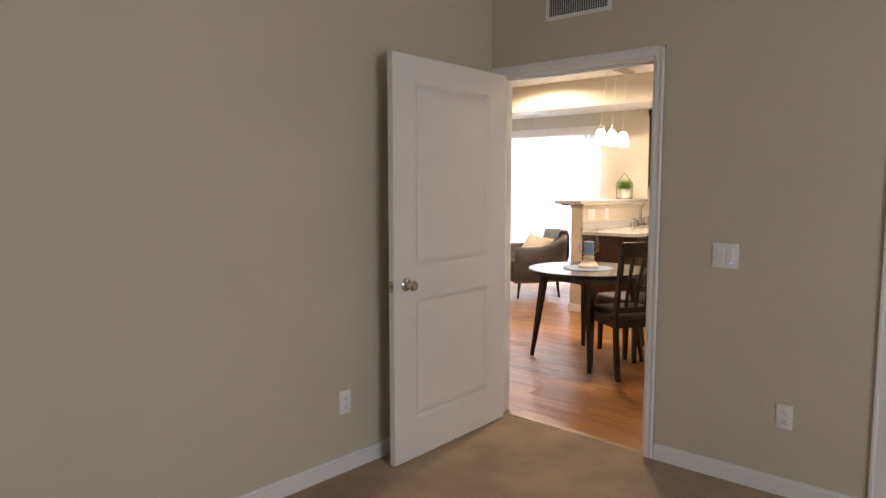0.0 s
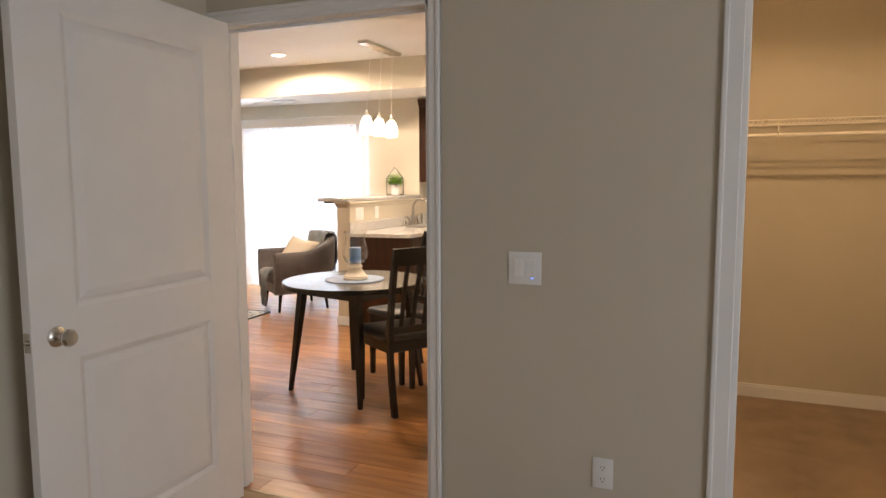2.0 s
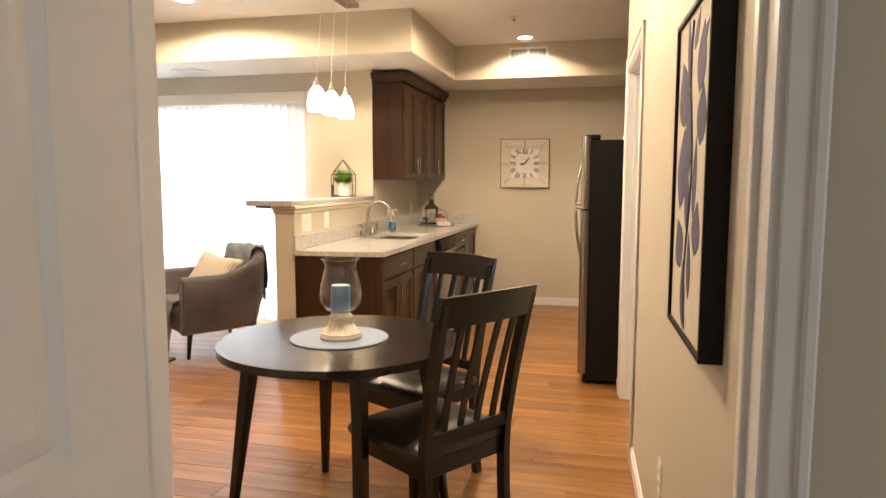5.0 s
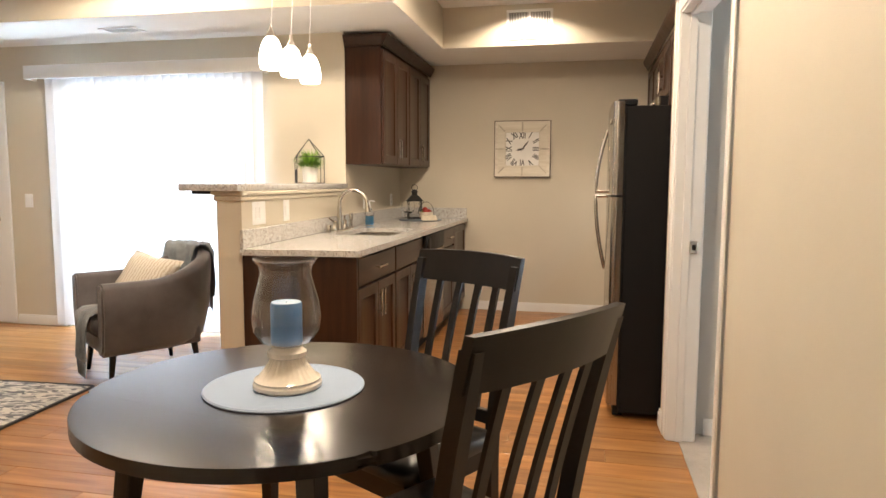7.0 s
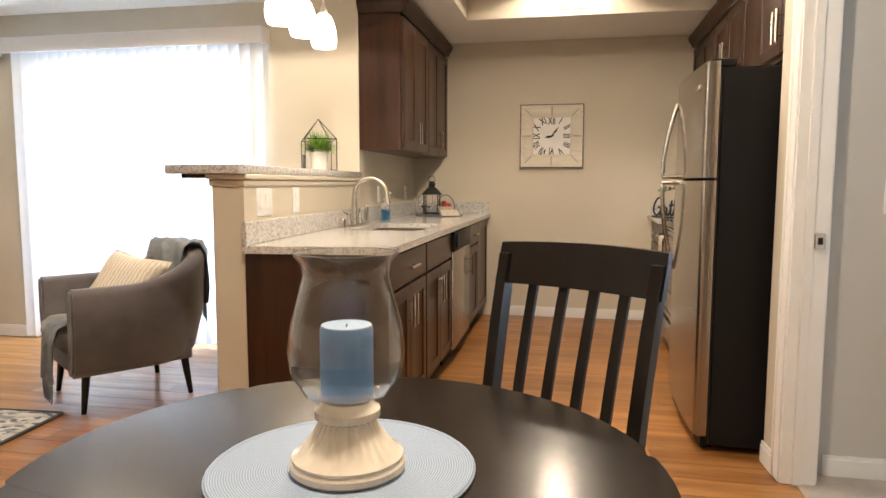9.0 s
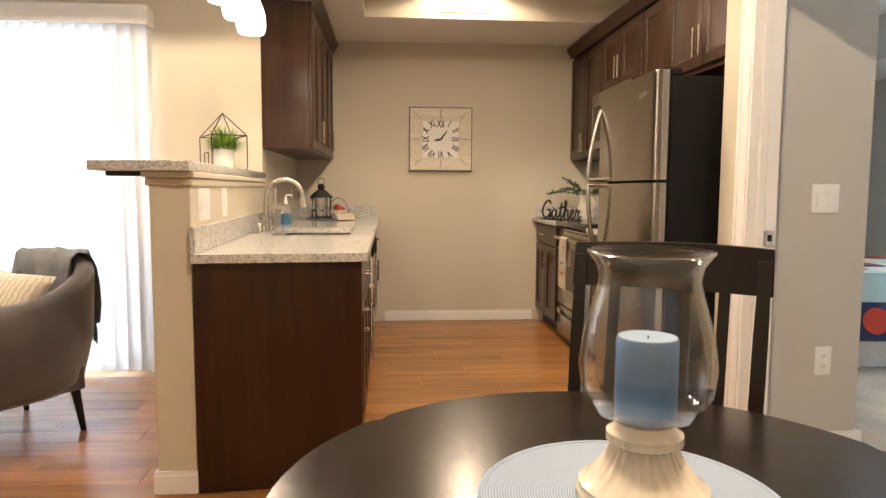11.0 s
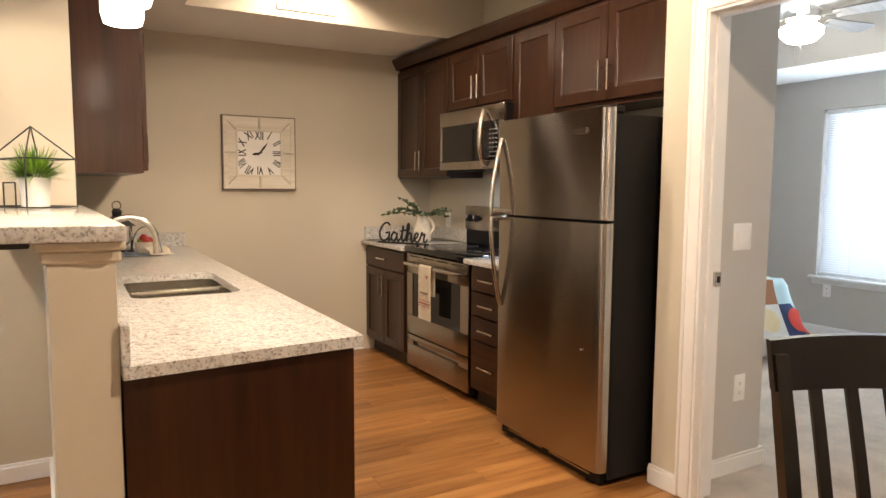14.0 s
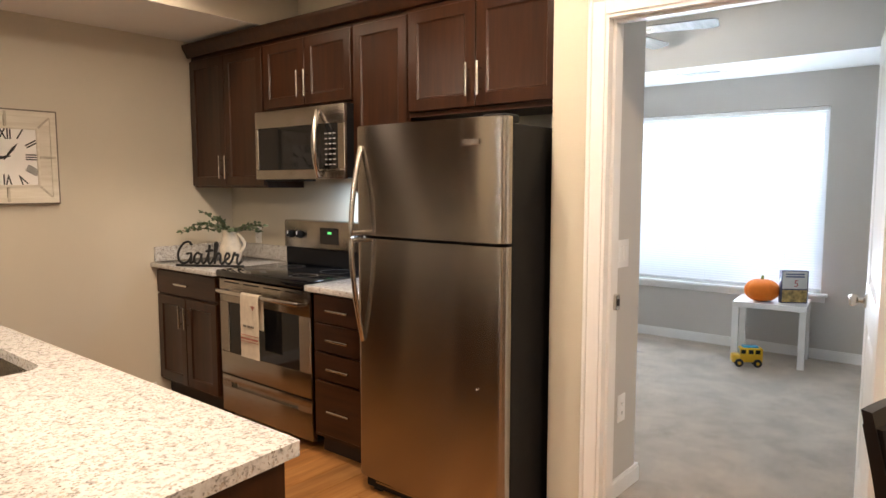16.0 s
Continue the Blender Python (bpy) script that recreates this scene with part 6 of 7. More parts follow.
plate("wall_outlet", (skew_x(4.32), 4.32, 0.41), -90 + _a, 0.072, 0.115, 0, "white duplex outlet plate low on the wall", True)
plate("wall_outlet", (B2X, 8.05, 0.42), -90, 0.072, 0.115, 0, "white duplex outlet plate low on the wall", True)


# vents
def louver_vent(name, at, rz, w, h, n, label, ceiling=False, split=False):
    """A register on a face that looks to -y, or down when on a ceiling."""
    m = pose(*at, -90 if ceiling else 0, 0, 0) if ceiling else pose(*at, 0, 0, rz)
    v = new(name)
    v.matrix_basis = pose(at[0], at[1], at[2], 0, 0, rz) @ (Matrix.Rotation(radians(90), 4, "X") if ceiling else Matrix())
    tagged(v, label, "vent")
    bm = bmesh.new()
    e = 0.022
    for b in ((-w / 2, -h / 2, w / 2, -h / 2 + e), (-w / 2, h / 2 - e, w / 2, h / 2), (-w / 2, -h / 2 + e, -w / 2 + e, h / 2 - e), (w / 2 - e, -h / 2 + e, w / 2, h / 2 - e)):
        box(bm, b[0], -0.008, b[1], b[2], -0.0005, b[3], 0.002)
    if split:
        box(bm, -e / 2, -0.008, -h / 2 + e, e / 2, -0.0005, h / 2 - e, 0.001)
    part("frame", bm, M["trim"], v)
    part("backing", B(-w / 2 + e, -0.0016, -h / 2 + e, w / 2 - e, -0.0006, h / 2 - e), mottled("vent_shadow", (0.10, 0.095, 0.09), 0.9, relief=0), v)
    sl = mesh_of("slat", B(-0.0011, -0.006, -h / 2 + e, 0.0011, 0.0, h / 2 - e), M["trim"])
    for k in range(n):
        x = -w / 2 + e + (w - 2 * e) * (k + 0.5) / n
        piece("slat", sl, v, Matrix.Translation((x, -0.002, 0)) @ Matrix.Rotation(radians(35), 4, "Z"))
    return v


louver_vent("wall_vent", (-2.0, 8.766, 2.575), 0, 0.385, 0.245, 26, "white return-air grille on the soffit face", split=True)
louver_vent("wall_vent", (-1.447, BW0, 2.44), 0, 0.405, 0.19, 26, "white supply grille over the bedroom door")
louver_vent("ceiling_vent", (-4.96, 7.60, LOW), 0, 0.30, 0.16, 14, "white ceiling register in the dropped ceiling", ceiling=True)
louver_vent("ceiling_vent", (2.15, 7.15, 2.34), 90, 0.36, 0.16, 14, "white ceiling register in the dropped ceiling", ceiling=True)

# recessed downlights (the fourth is an added, unseen one), sprinkler
for x, y in DOWNLIGHTS:
    d = thing("downlight", (x, y, H), "white trimmed recessed ceiling downlight, lit", "downlight", "recessed downlights")
    part("trim_ring", lathe(bmesh.new(), ((0.068, -0.001), (0.092, -0.001), (0.095, -0.005), (0.088, -0.010), (0.070, -0.006)), 36, close=True), M["trim"], d)
    part("lens", lathe(bmesh.new(), ((0, -0.0035), (0.069, -0.0035), (0.069, -0.002), (0, -0.002)), 32), M["bulb"], d, "glowing frosted lens")
sp = thing("sprinkler", (-1.994, 7.70, H), "small white ceiling fire sprinkler", "sprinkler")
part("escutcheon", lathe(bmesh.new(), ((0, -0.001), (0.034, -0.001), (0.03, -0.008), (0, -0.010)), 24), M["trim"], sp)
part("head", lathe(bmesh.new(), ((0, -0.010), (0.010, -0.010), (0.008, -0.03), (0.016, -0.034), (0, -0.036)), 14), M["nickel"], sp)

# ---- closet ----
sh = thing("wire_shelf", (-0.92, 5.36, 1.725), "white wire closet shelf with a hanging rod", "wire shelf")
WS = mottled("white_coated_wire", (0.78, 0.74, 0.66), 0.4, relief=0)
for y, z in ((-0.40, 0.03), (-0.40, 0.0), (-0.20, 0.022), (-0.012, 0.028)):
    part("long_wire", tube(bmesh.new(), ((0, y, z), (1.925, y, z)), 0.0048, 6), WS, sh)
part("hanging_rod", tube(bmesh.new(), ((0, -0.385, -0.055), (1.925, -0.385, -0.055)), 0.0115, 10), WS, sh)
me_w = mesh_of("cross_wire", tube(bmesh.new(), ((0, -0.004, 0.033), (0, -0.40, 0.034), (0, -0.405, 0.030), (0, -0.405, 0.0)), 0.0021, 5), WS)
for k in range(76):
    piece("cross_wire", me_w, sh, Matrix.Translation((0.012 + k * 0.0254, 0, 0)))
for x in (0.30, 1.235, 1.80):
    part("rod_hook", tube(bmesh.new(), ((x, -0.40, 0.0), (x, -0.41, -0.03), (x, -0.395, -0.068), (x, -0.375, -0.055)), 0.004, 6), WS, sh)
for x in (1.0,):
    part("brace", tube(bmesh.new(), ((x, -0.39, 0.0), (x, -0.38, -0.14), (x - 0.02, -0.36, -0.155), (x - 0.10, -0.02, -0.17)), 0.005, 6), WS, sh)
cl = thing("ceiling_lamp", (0.33, 3.45, H), "frosted glass dome lamp on the closet ceiling, lit", "ceiling lamp")
part("base", lathe(bmesh.new(), ((0, -0.001), (0.14, -0.001), (0.14, -0.02), (0, -0.02)), 28), M["trim"], cl)
part("dome", lathe(bmesh.new(), ((0.13, -0.021), (0.125, -0.05), (0.09, -0.085), (0.04, -0.10), (0, -0.103)), 28), glow("closet_dome", (1.0, 0.72, 0.42), 12), cl, "glowing frosted dome")

# ---- living room ----
grey_cloth = mottled("charcoal_grey_velvet", (0.090, 0.079, 0.082), 0.85, scale=7, amount=0.22, grain=420, relief=0.5, dist=0.0015)
for nm in ("charcoal_grey_velvet",):
    bpy.data.materials[nm].node_tree.nodes["Principled BSDF"].inputs["Sheen Weight"].default_value = 0.5
ac = thing("armchair", (-4.385, 6.955, 0), "charcoal grey upholstered barrel armchair on dark wooden legs", "armchair", rz=-37)
# shell: a U in plan, open to local -y
path = []
W2, D0, D1 = 0.315, -0.36, 0.34
for k in range(9):
    path.append((-W2, D0 + (0.02 - D0) * k / 8))
for k in range(1, 16):
    a = math.pi * (1 - k / 16)
    path.append((W2 * math.cos(a), 0.02 + (D1 - 0.02) * math.sin(a) ** 0.9))
for k in range(9):
    path.append((W2, 0.02 + (D0 - 0.02) * k / 8))
bm = bmesh.new()
rings = []
n = len(path)
for i, (x, y) in enumerate(path):
    a, b = Vector(path[max(i - 1, 0)]), Vector(path[min(i + 1, n - 1)])
    t = (b - a).normalized()
    nr = Vector((-t.y, t.x))           # outward on the clockwise U
    u = i / (n - 1)
    back = max(0.0, 1 - abs(u - 0.5) / 0.30)
    back = back * back * (3 - 2 * back)
    top = 0.655 + 0.165 * back
    th = 0.050 - 0.006 * back
    lean = 0.045 * back
    prof = ((-th, 0.30, 0), (-th, top - 0.035, lean), (-th * 0.7, top - 0.008, lean), (0, top, lean), (th * 0.7, top - 0.008, lean), (th, top - 0.04, lean), (th * 1.08, 0.45, lean * 0.5), (th * 0.8, 0.24, -0.02), (th * 0.3, 0.195, -0.045), (-th, 0.20, -0.045))
    rings.append([bm.verts.new((x + nr.x * (o + l), y + nr.y * (o + l), z)) for o, z, l in prof])
m_ = len(rings[0])
for a, b in zip(rings, rings[1:]):
    for j in range(m_):
        bm.faces.new((a[j], a[(j + 1) % m_], b[(j + 1) % m_], b[j]))
bm.faces.new(rings[0])
bm.faces.new(rings[-1][::-1])
bmesh.ops.bevel(bm, geom=[e for e in bm.edges if len(e.link_faces) == 2 and any(len(f.verts) > 4 for f in e.link_faces)], offset=0.012, segments=2, affect="EDGES")
part("shell", bm, grey_cloth, ac, "upholstered barrel back and arms", smooth=60)


def cushion(bm, x0, y0, x1, y1, z0, z1, r=0.06):
    rings = []
    h = z1 - z0
    for inset, z in ((0.05, z0), (0.012, z0 + h * 0.18), (0, z0 + h * 0.45), (0.008, z0 + h * 0.75), (0.035, z0 + h * 0.94), (0.12, z1)):
        rings.append([bm.verts.new((x, y, z)) for x, y in rounded(x0 + inset, y0 + inset, x1 - inset, y1 - inset, max(0.01, r))])
    for a, b in zip(rings, rings[1:]):
        for i in range(len(a)):
            j = (i + 1) % len(a)
            bm.faces.new((a[i], a[j], b[j], b[i]))
    bm.faces.new(rings[-1])
    bm.faces.new(rings[0][::-1])
    return bm


part("seat_cushion", cushion(bmesh.new(), -0.262, -0.39, 0.262, 0.24, 0.30, 0.455), grey_cloth, ac, "thick seat cushion", smooth=60)
part("seat_base", B(-0.28, -0.345, 0.20, 0.28, 0.26, 0.31, 0.01), grey_cloth, ac)
for sx, sy in ((-1, -1), (1, -1), (-1, 1), (1, 1)):
    bm = tube(bmesh.new(), ((sx * 0.25, sy * 0.25 - 0.03, 0.215), (sx * 0.268, sy * 0.275 - 0.03, 0.0)), [0.022, 0.013], 12)
    part("leg", bm, M["espresso"], ac, "dark tapered wooden leg")

pil_mat, nt, b = base_material("cream_chevron_cloth", (0.62, 0.55, 0.45), 0.9)
v = coords(nt, (1, 1, 1))
wv = node(nt, "ShaderNodeTexWave", Scale=14.0, Distortion=3.0, Detail=1.0)
wv.inputs["Detail Scale"].default_value = 2.5
nt.links.new(v, wv.inputs["Vector"])
nt.links.new(ramp(nt, wv.outputs["Fac"], ((0.25, (0.46, 0.39, 0.30)), (0.6, (0.60, 0.54, 0.45)))), b.inputs["Base Color"])
bump(nt, b, noise_tex(nt, v, 300, 2), 0.4, 0.001)
pl = new("throw_pillow")
pl.matrix_basis = ac.matrix_basis @ pose(-0.01, 0.0, 0.60, 54, 8, 26)
tagged(pl, "cream patterned throw pillow leaning in the armchair", "pillow")
bm = bmesh.new()
N = 16
grid = {}
for side in (1, -1):
    for i in range(N + 1):
        for j in range(N + 1):
            x, y = 2 * i / N - 1, 2 * j / N - 1
            if side < 0 and (i in (0, N) or j in (0, N)):
                grid[side, i, j] = grid[1, i, j]
                continue
            pinch = 1 - 0.10 * (1 - abs(x * y))
            bulge = 0.075 * ((1 - x ** 4) * (1 - y ** 4)) ** 0.55
            grid[side, i, j] = bm.verts.new((0.215 * x * pinch, 0.205 * y * pinch, side * bulge))
for side in (1, -1):
    for i in range(N):
        for j in range(N):
            q = [grid[side, i, j], grid[side, i + 1, j], grid[side, i + 1, j + 1], grid[side, i, j + 1]]
            bm.faces.new(q if side > 0 else q[::-1])
part("cover", bm, pil_mat, pl, smooth=80)

throw_mat = mottled("grey_blue_knit", (0.22, 0.235, 0.25), 0.95, scale=16, amount=0.18, grain=240, relief=0.9, dist=0.004)
thw = new("throw_blanket")
thw.matrix_basis = ac.matrix_basis.copy()
tagged(thw, "grey-blue knitted throw with tassels draped over the armchair", "blanket")


def cloth_strip(prof, width, folds, thick=0.008, shift=(0, 0), turn=0.0, n=26, curve=0.0):
    """A draped strip: a profile of (y, z) across local x, with folds."""
    bm = bmesh.new()
    top, rows = [], []
    for k in range(n + 1):
        u = k / n
        row = []
        for i, (y, z) in enumerate(prof):
            f = folds * math.sin(u * 17 + i * 0.5) + folds * 0.6 * math.sin(u * 31 + i * 1.1)
            p = Vector(((u - 0.5) * width, y, z)) + Vector((0, f, abs(f) * 0.4))
            p = Matrix.Rotation(turn, 3, "Z") @ p + Vector((*shift, 0))
            p.y -= curve * p.x * p.x
            row.append(p)
        rows.append(row)
    for lift in (0, 1):
        vs = [[bm.verts.new(p + Vector((0, 0, thick * lift))) for p in row] for row in rows]
        for a, b in zip(vs, vs[1:]):
            for i in range(len(prof) - 1):
                q = (a[i], b[i], b[i + 1], a[i + 1])
                bm.faces.new(q if lift else q[::-1])
    return bm


part("cloth", cloth_strip([(0.30, 0.62), (0.315, 0.74), (0.33, 0.815), (0.37, 0.838), (0.42, 0.825), (0.452, 0.76), (0.452, 0.66), (0.445, 0.56), (0.435, 0.47)], 0.44, 0.016, shift=(-0.05, -0.010), curve=1.5), throw_mat, thw, "knitted cloth over the chair back", smooth=80)
part("cloth", cloth_strip([(0.10, 0.468), (-0.10, 0.475), (-0.30, 0.470), (-0.395, 0.445), (-0.425, 0.36), (-0.43, 0.26), (-0.435, 0.17)], 0.20, 0.012, shift=(0.135, 0)), throw_mat, thw, "knitted cloth over the seat edge", smooth=80)
random.seed(8)
me_t = mesh_of("tassel", tube(bmesh.new(), ((0, 0, 0), (0.002, 0.001, -0.03), (-0.001, 0.002, -0.10)), [0.004, 0.0055, 0.003], 6), throw_mat)
for k in range(15):
    piece("tassel", me_t, thw, Matrix.Translation((0.042 + 0.0133 * k, -0.437 + 0.006 * math.sin(k * 2.1), 0.172)) @ Matrix.Rotation(random.uniform(-0.15, 0.15), 4, "Y"))
for k in range(17):
    piece("tassel", me_t, thw, Matrix.Translation((-0.26 + 0.0262 * k, 0.428 - 1.5 * (-0.26 + 0.0262 * k) ** 2, 0.472)))

rug_m, nt, b = base_material("woven_grey_cream_rug", (0.4, 0.38, 0.36), 0.95)
v = coords(nt)
vor = node(nt, "ShaderNodeTexVoronoi", Scale=22)
nt.links.new(coords(nt, (1.0, 2.2, 1)), vor.inputs["Vector"])
sep = nt.nodes.new("ShaderNodeSeparateColor")
nt.links.new(vor.outputs["Color"], sep.inputs[0])
nt.links.new(ramp(nt, sep.outputs[0], ((0.2, (0.62, 0.58, 0.52)), (0.55, (0.40, 0.38, 0.36)), (0.8, (0.14, 0.14, 0.15)))), b.inputs["Base Color"])
bump(nt, b, noise_tex(nt, v, 220, 3), 0.8, 0.005)
rug = thing("area_rug", (-5.45, 5.42, 0.002), "grey and cream woven area rug on the plank floor", "rug", rz=3)
part("pile", cushion(bmesh.new(), -1.05, -1.05, 1.05, 1.05, 0.0, 0.014, 0.03), rug_m, rug)
part("binding", ring_slab(bmesh.new(), rounded(-1.062, -1.062, 1.062, 1.062, 0.03), rounded(-1.045, -1.045, 1.045, 1.045, 0.03), 0.0, 0.012), mottled("dark_binding", (0.06, 0.06, 0.065), 0.9), rug, "dark bound edge")

# ---- bedroom 2 ----
bed = thing("bed", (-0.46, 7.76, 0.05), "twin bed with a white skirt", "bed")
part("skirt", B(0.02, 0.02, -0.04, 1.93, 1.02, 0.36, 0.01), mottled("white_bed_skirt", (0.74, 0.73, 0.72), 0.9, scale=8), bed, "white bed skirt")
part("mattress", B(0.0, 0.0, 0.34, 1.95, 1.04, 0.58, 0.05, 3), mottled("white_mattress", (0.72, 0.71, 0.70), 0.9), bed, "white mattress")
part("headboard", B(-0.008, 0.0, -0.04, 0.02, 1.04, 1.0, 0.01), M["trim"], bed)
quilt = new("quilt")
quilt.matrix_basis = pose(-0.46, 7.76, 0.05)
tagged(quilt, "patchwork sports quilt in navy, tan and white on the bed", "quilt")
qc = [mottled("quilt_navy", (0.025, 0.045, 0.12), 0.9, grain=300, relief=0.4), mottled("quilt_white", (0.66, 0.66, 0.65), 0.9, grain=300, relief=0.4), mottled("quilt_tan", (0.30, 0.14, 0.07), 0.9, grain=300, relief=0.4), mottled("quilt_aqua", (0.40, 0.55, 0.58), 0.9, grain=300, relief=0.4)]
ball = [mottled("ball_red", (0.50, 0.05, 0.03), 0.9, relief=0), mottled("ball_cream", (0.70, 0.60, 0.38), 0.9, relief=0), mottled("ball_brown", (0.26, 0.10, 0.05), 0.9, relief=0)]
S = 0.245


def quilt_pt(u, v):
    """u along the bed, v from the wall side over the top and down the near side and the foot."""
    x, y, z = u, 1.05 - v, 0.592 + 0.006 * math.sin(u * 9) * math.sin(v * 8)
    if v > 1.06:
        d = v - 1.06
        y, z = -0.02 - (0.05 + 0.16 * (max(0, u - 1.1) / 0.9) ** 2) * (d / 0.4) ** 1.3 - 0.012 * math.sin(u * 14), 0.592 - d
    if u > 1.96:
        d = u - 1.96
        x, z = 1.97 + 0.05 + 0.25 * d, z - d
    return Vector((x, y, max(z, 0.03)))


squares = {}
for iu in range(9):
    for iv in range(6):
        u0, v0 = 0.12 + iu * S, 0.02 + iv * S
        bm = bmesh.new()
        g = [[bm.verts.new(quilt_pt(u0 + S * i / 4, v0 + S * j / 4) + Vector((0, 0, 0.004 * math.sin(math.pi * i / 4) * math.sin(math.pi * j / 4)))) for j in range(5)] for i in range(5)]
        for i in range(4):
            for j in range(4):
                bm.faces.new((g[i][j], g[i + 1][j], g[i + 1][j + 1], g[i][j + 1]))
        k = (iu * 2 + iv * 3 + (iu * iv) % 3) % 4
        if iv >= 4:
            k = ((1, 0, 2, 3), (0, 1, 0, 1))[iv - 4][iu % 4 if iv == 4 else (iu + 1) % 4]
        if iu == 8:
            k = (2, 3, 0, 1, 2, 0)[iv]
        patch = part("patch", bm, qc[k], quilt, smooth=80)
        if (iv == 5 and iu < 8) or (iv < 4 and (iu + iv) % 2 == 0):
            bm = bmesh.new()
            c = bm.verts.new(quilt_pt(u0 + S / 2, v0 + S / 2) + Vector((0, -0.006, 0.007)))
            ring = []
            for a in range(20):
                ang = 2 * math.pi * a / 20
                p = quilt_pt(u0 + S / 2 + 0.085 * math.cos(ang), v0 + S / 2 + 0.085 * math.sin(ang))
                ring.append(bm.verts.new(p + Vector((0, -0.006, 0.006))))
            for a in range(20):
                bm.faces.new((c, ring[a], ring[(a + 1) % 20]))
            part("ball_applique", bm, ball[(iu + 1) % 2 if iv == 5 else (iu + iv * 2) % 3], patch, "round sports ball applique", smooth=80)

art = thing("wall_art", (B2X, 9.345, 1.02), "white canvas of coloured words on the bedroom wall", "wall art", rz=-90)
AW, AH = 0.52, 0.605
part("canvas", B(0, -0.035, 0, AW, -0.001, AH, 0.003), mottled("white_art_canvas", (0.80, 0.80, 0.79), 0.7, relief=0.1), art, "white canvas")
inks = [mottled("ink_teal", (0.10, 0.35, 0.40), 0.7, relief=0), mottled("ink_rose", (0.60, 0.30, 0.32), 0.7, relief=0), mottled("ink_grey", (0.35, 0.36, 0.40), 0.7, relief=0), mottled("ink_navy", (0.05, 0.08, 0.20), 0.7, relief=0)]
red_ink = mottled("ink_red", (0.45, 0.05, 0.07), 0.7, relief=0)
text_part("lettering", "when I grow up.", 0.105, 0.001, red_ink, art, Matrix.Translation((AW / 2, -0.0362, 0.345)) @ FACE_S, width=0.66, label="dark red words when I grow up")
text_part("lettering", "INVENTOR", 0.055, 0.001, inks[0], art, Matrix.Translation((0.36, -0.0362, 0.565)) @ FACE_S, width=0.72, label="teal word")
text_part("lettering", "ATHLETE", 0.055, 0.001, inks[3], art, Matrix.Translation((0.15, -0.0362, 0.035)) @ FACE_S, width=0.8, label="navy word")
random.seed(5)
for r, z in enumerate((0.555, 0.505, 0.465, 0.425, 0.24, 0.195, 0.155, 0.11, 0.07)):
    x = 0.03 + (0.05 if r > 3 else 0)
    while x < AW - 0.10:
        w = random.uniform(0.07, 0.16)
        x1 = min(x + w, AW - 0.075)
        if not (r == 0 and x > 0.17):
            part("word_bar", B(x, -0.0363, z, x1, -0.0352, z + random.uniform(0.012, 0.022)), inks[random.randrange(3)], art)
        x = x1 + 0.02
for k in range(9):
    part("word_bar", B(AW - 0.045, -0.0363, 0.40 + k * 0.02, AW - 0.02, -0.0352, 0.41 + k * 0.02), inks[3], art)
    part("word_bar", B(0.02, -0.0363, 0.06 + k * 0.025, 0.048, -0.0352, 0.072 + k * 0.025), inks[3], art)

white_lacq = mottled("white_lacquer", (0.80, 0.80, 0.79), 0.25, relief=0)
st_ = thing("side_table", (2.165, 6.295, 0), "square white lacquered side table below the window", "side table", rz=7)
SWd, SD = 0.43, 0.53
part("tabletop", B(0, 0, 0.455, SWd, SD, 0.50, 0.004), white_lacq, st_)
for x in (0, SWd - 0.05):
    for y in (0, SD - 0.05):
        part("leg", B(x, y, 0.006, x + 0.05, y + 0.05, 0.455, 0.003), white_lacq, st_)
pk = thing("pumpkin", (2.27, 6.645, 0.50), "plush orange pumpkin on the white table", "pumpkin")
orange = mottled("orange_plush", (0.82, 0.20, 0.014), 0.8, scale=10, amount=0.1, grain=300, relief=0.4)
bm = bmesh.new()
prof = [(max(0.0, 0.132 * math.sin(math.pi * i / 12) ** 0.75), 0.088 - 0.088 * math.cos(math.pi * i / 12)) for i in range(13)]
lathe(bm, prof, 48)
for v in bm.verts:
    a = math.atan2(v.co.y, v.co.x)
    k = 1 - 0.07 * (1 - abs(math.sin(4 * a))) ** 2
    v.co.x *= k
    v.co.y *= k
part("body", bm, orange, pk, smooth=60)
part("stem", tube(bmesh.new(), ((0, 0, 0.165), (0.004, 0, 0.185), (0.014, 0, 0.20)), [0.016, 0.012, 0.010], 10), mottled("pumpkin_stem", (0.20, 0.22, 0.05), 0.8), pk)
bx = thing("game_box", (2.25, 6.50, 0.50), "upright boxed toy with a white, navy and yellow front", "box", rz=-58)
part("carton", B(0, 0, 0, 0.20, 0.05, 0.26, 0.002), mottled("navy_carton", (0.05, 0.06, 0.13), 0.4, relief=0), bx)
part("front_print", B(0.008, -0.001, 0.115, 0.192, 0.001, 0.252), mottled("white_print", (0.75, 0.75, 0.76), 0.4, relief=0), bx, "white printed panel")
part("photo_print", B(0.008, -0.001, 0.01, 0.192, 0.001, 0.105), mottled("yellow_photo_print", (0.45, 0.32, 0.12), 0.4, scale=25, amount=0.6, relief=0), bx, "mottled yellow picture")
text_part("lettering", "5", 0.075, 0.001, red_ink, bx, Matrix.Translation((0.11, -0.002, 0.155)) @ FACE_S, label="red number five")
for k in range(2):
    part("word_bar", B(0.03, -0.0022, 0.205 + k * 0.02, 0.17, -0.0008, 0.216 + k * 0.02), inks[3], bx)
bus = thing("toy_bus", (2.05, 6.67, 0.006), "yellow plastic toy school bus on the carpet", "toy bus", rz=-62)
yel = mottled("yellow_plastic", (0.75, 0.45, 0.02), 0.35, relief=0)
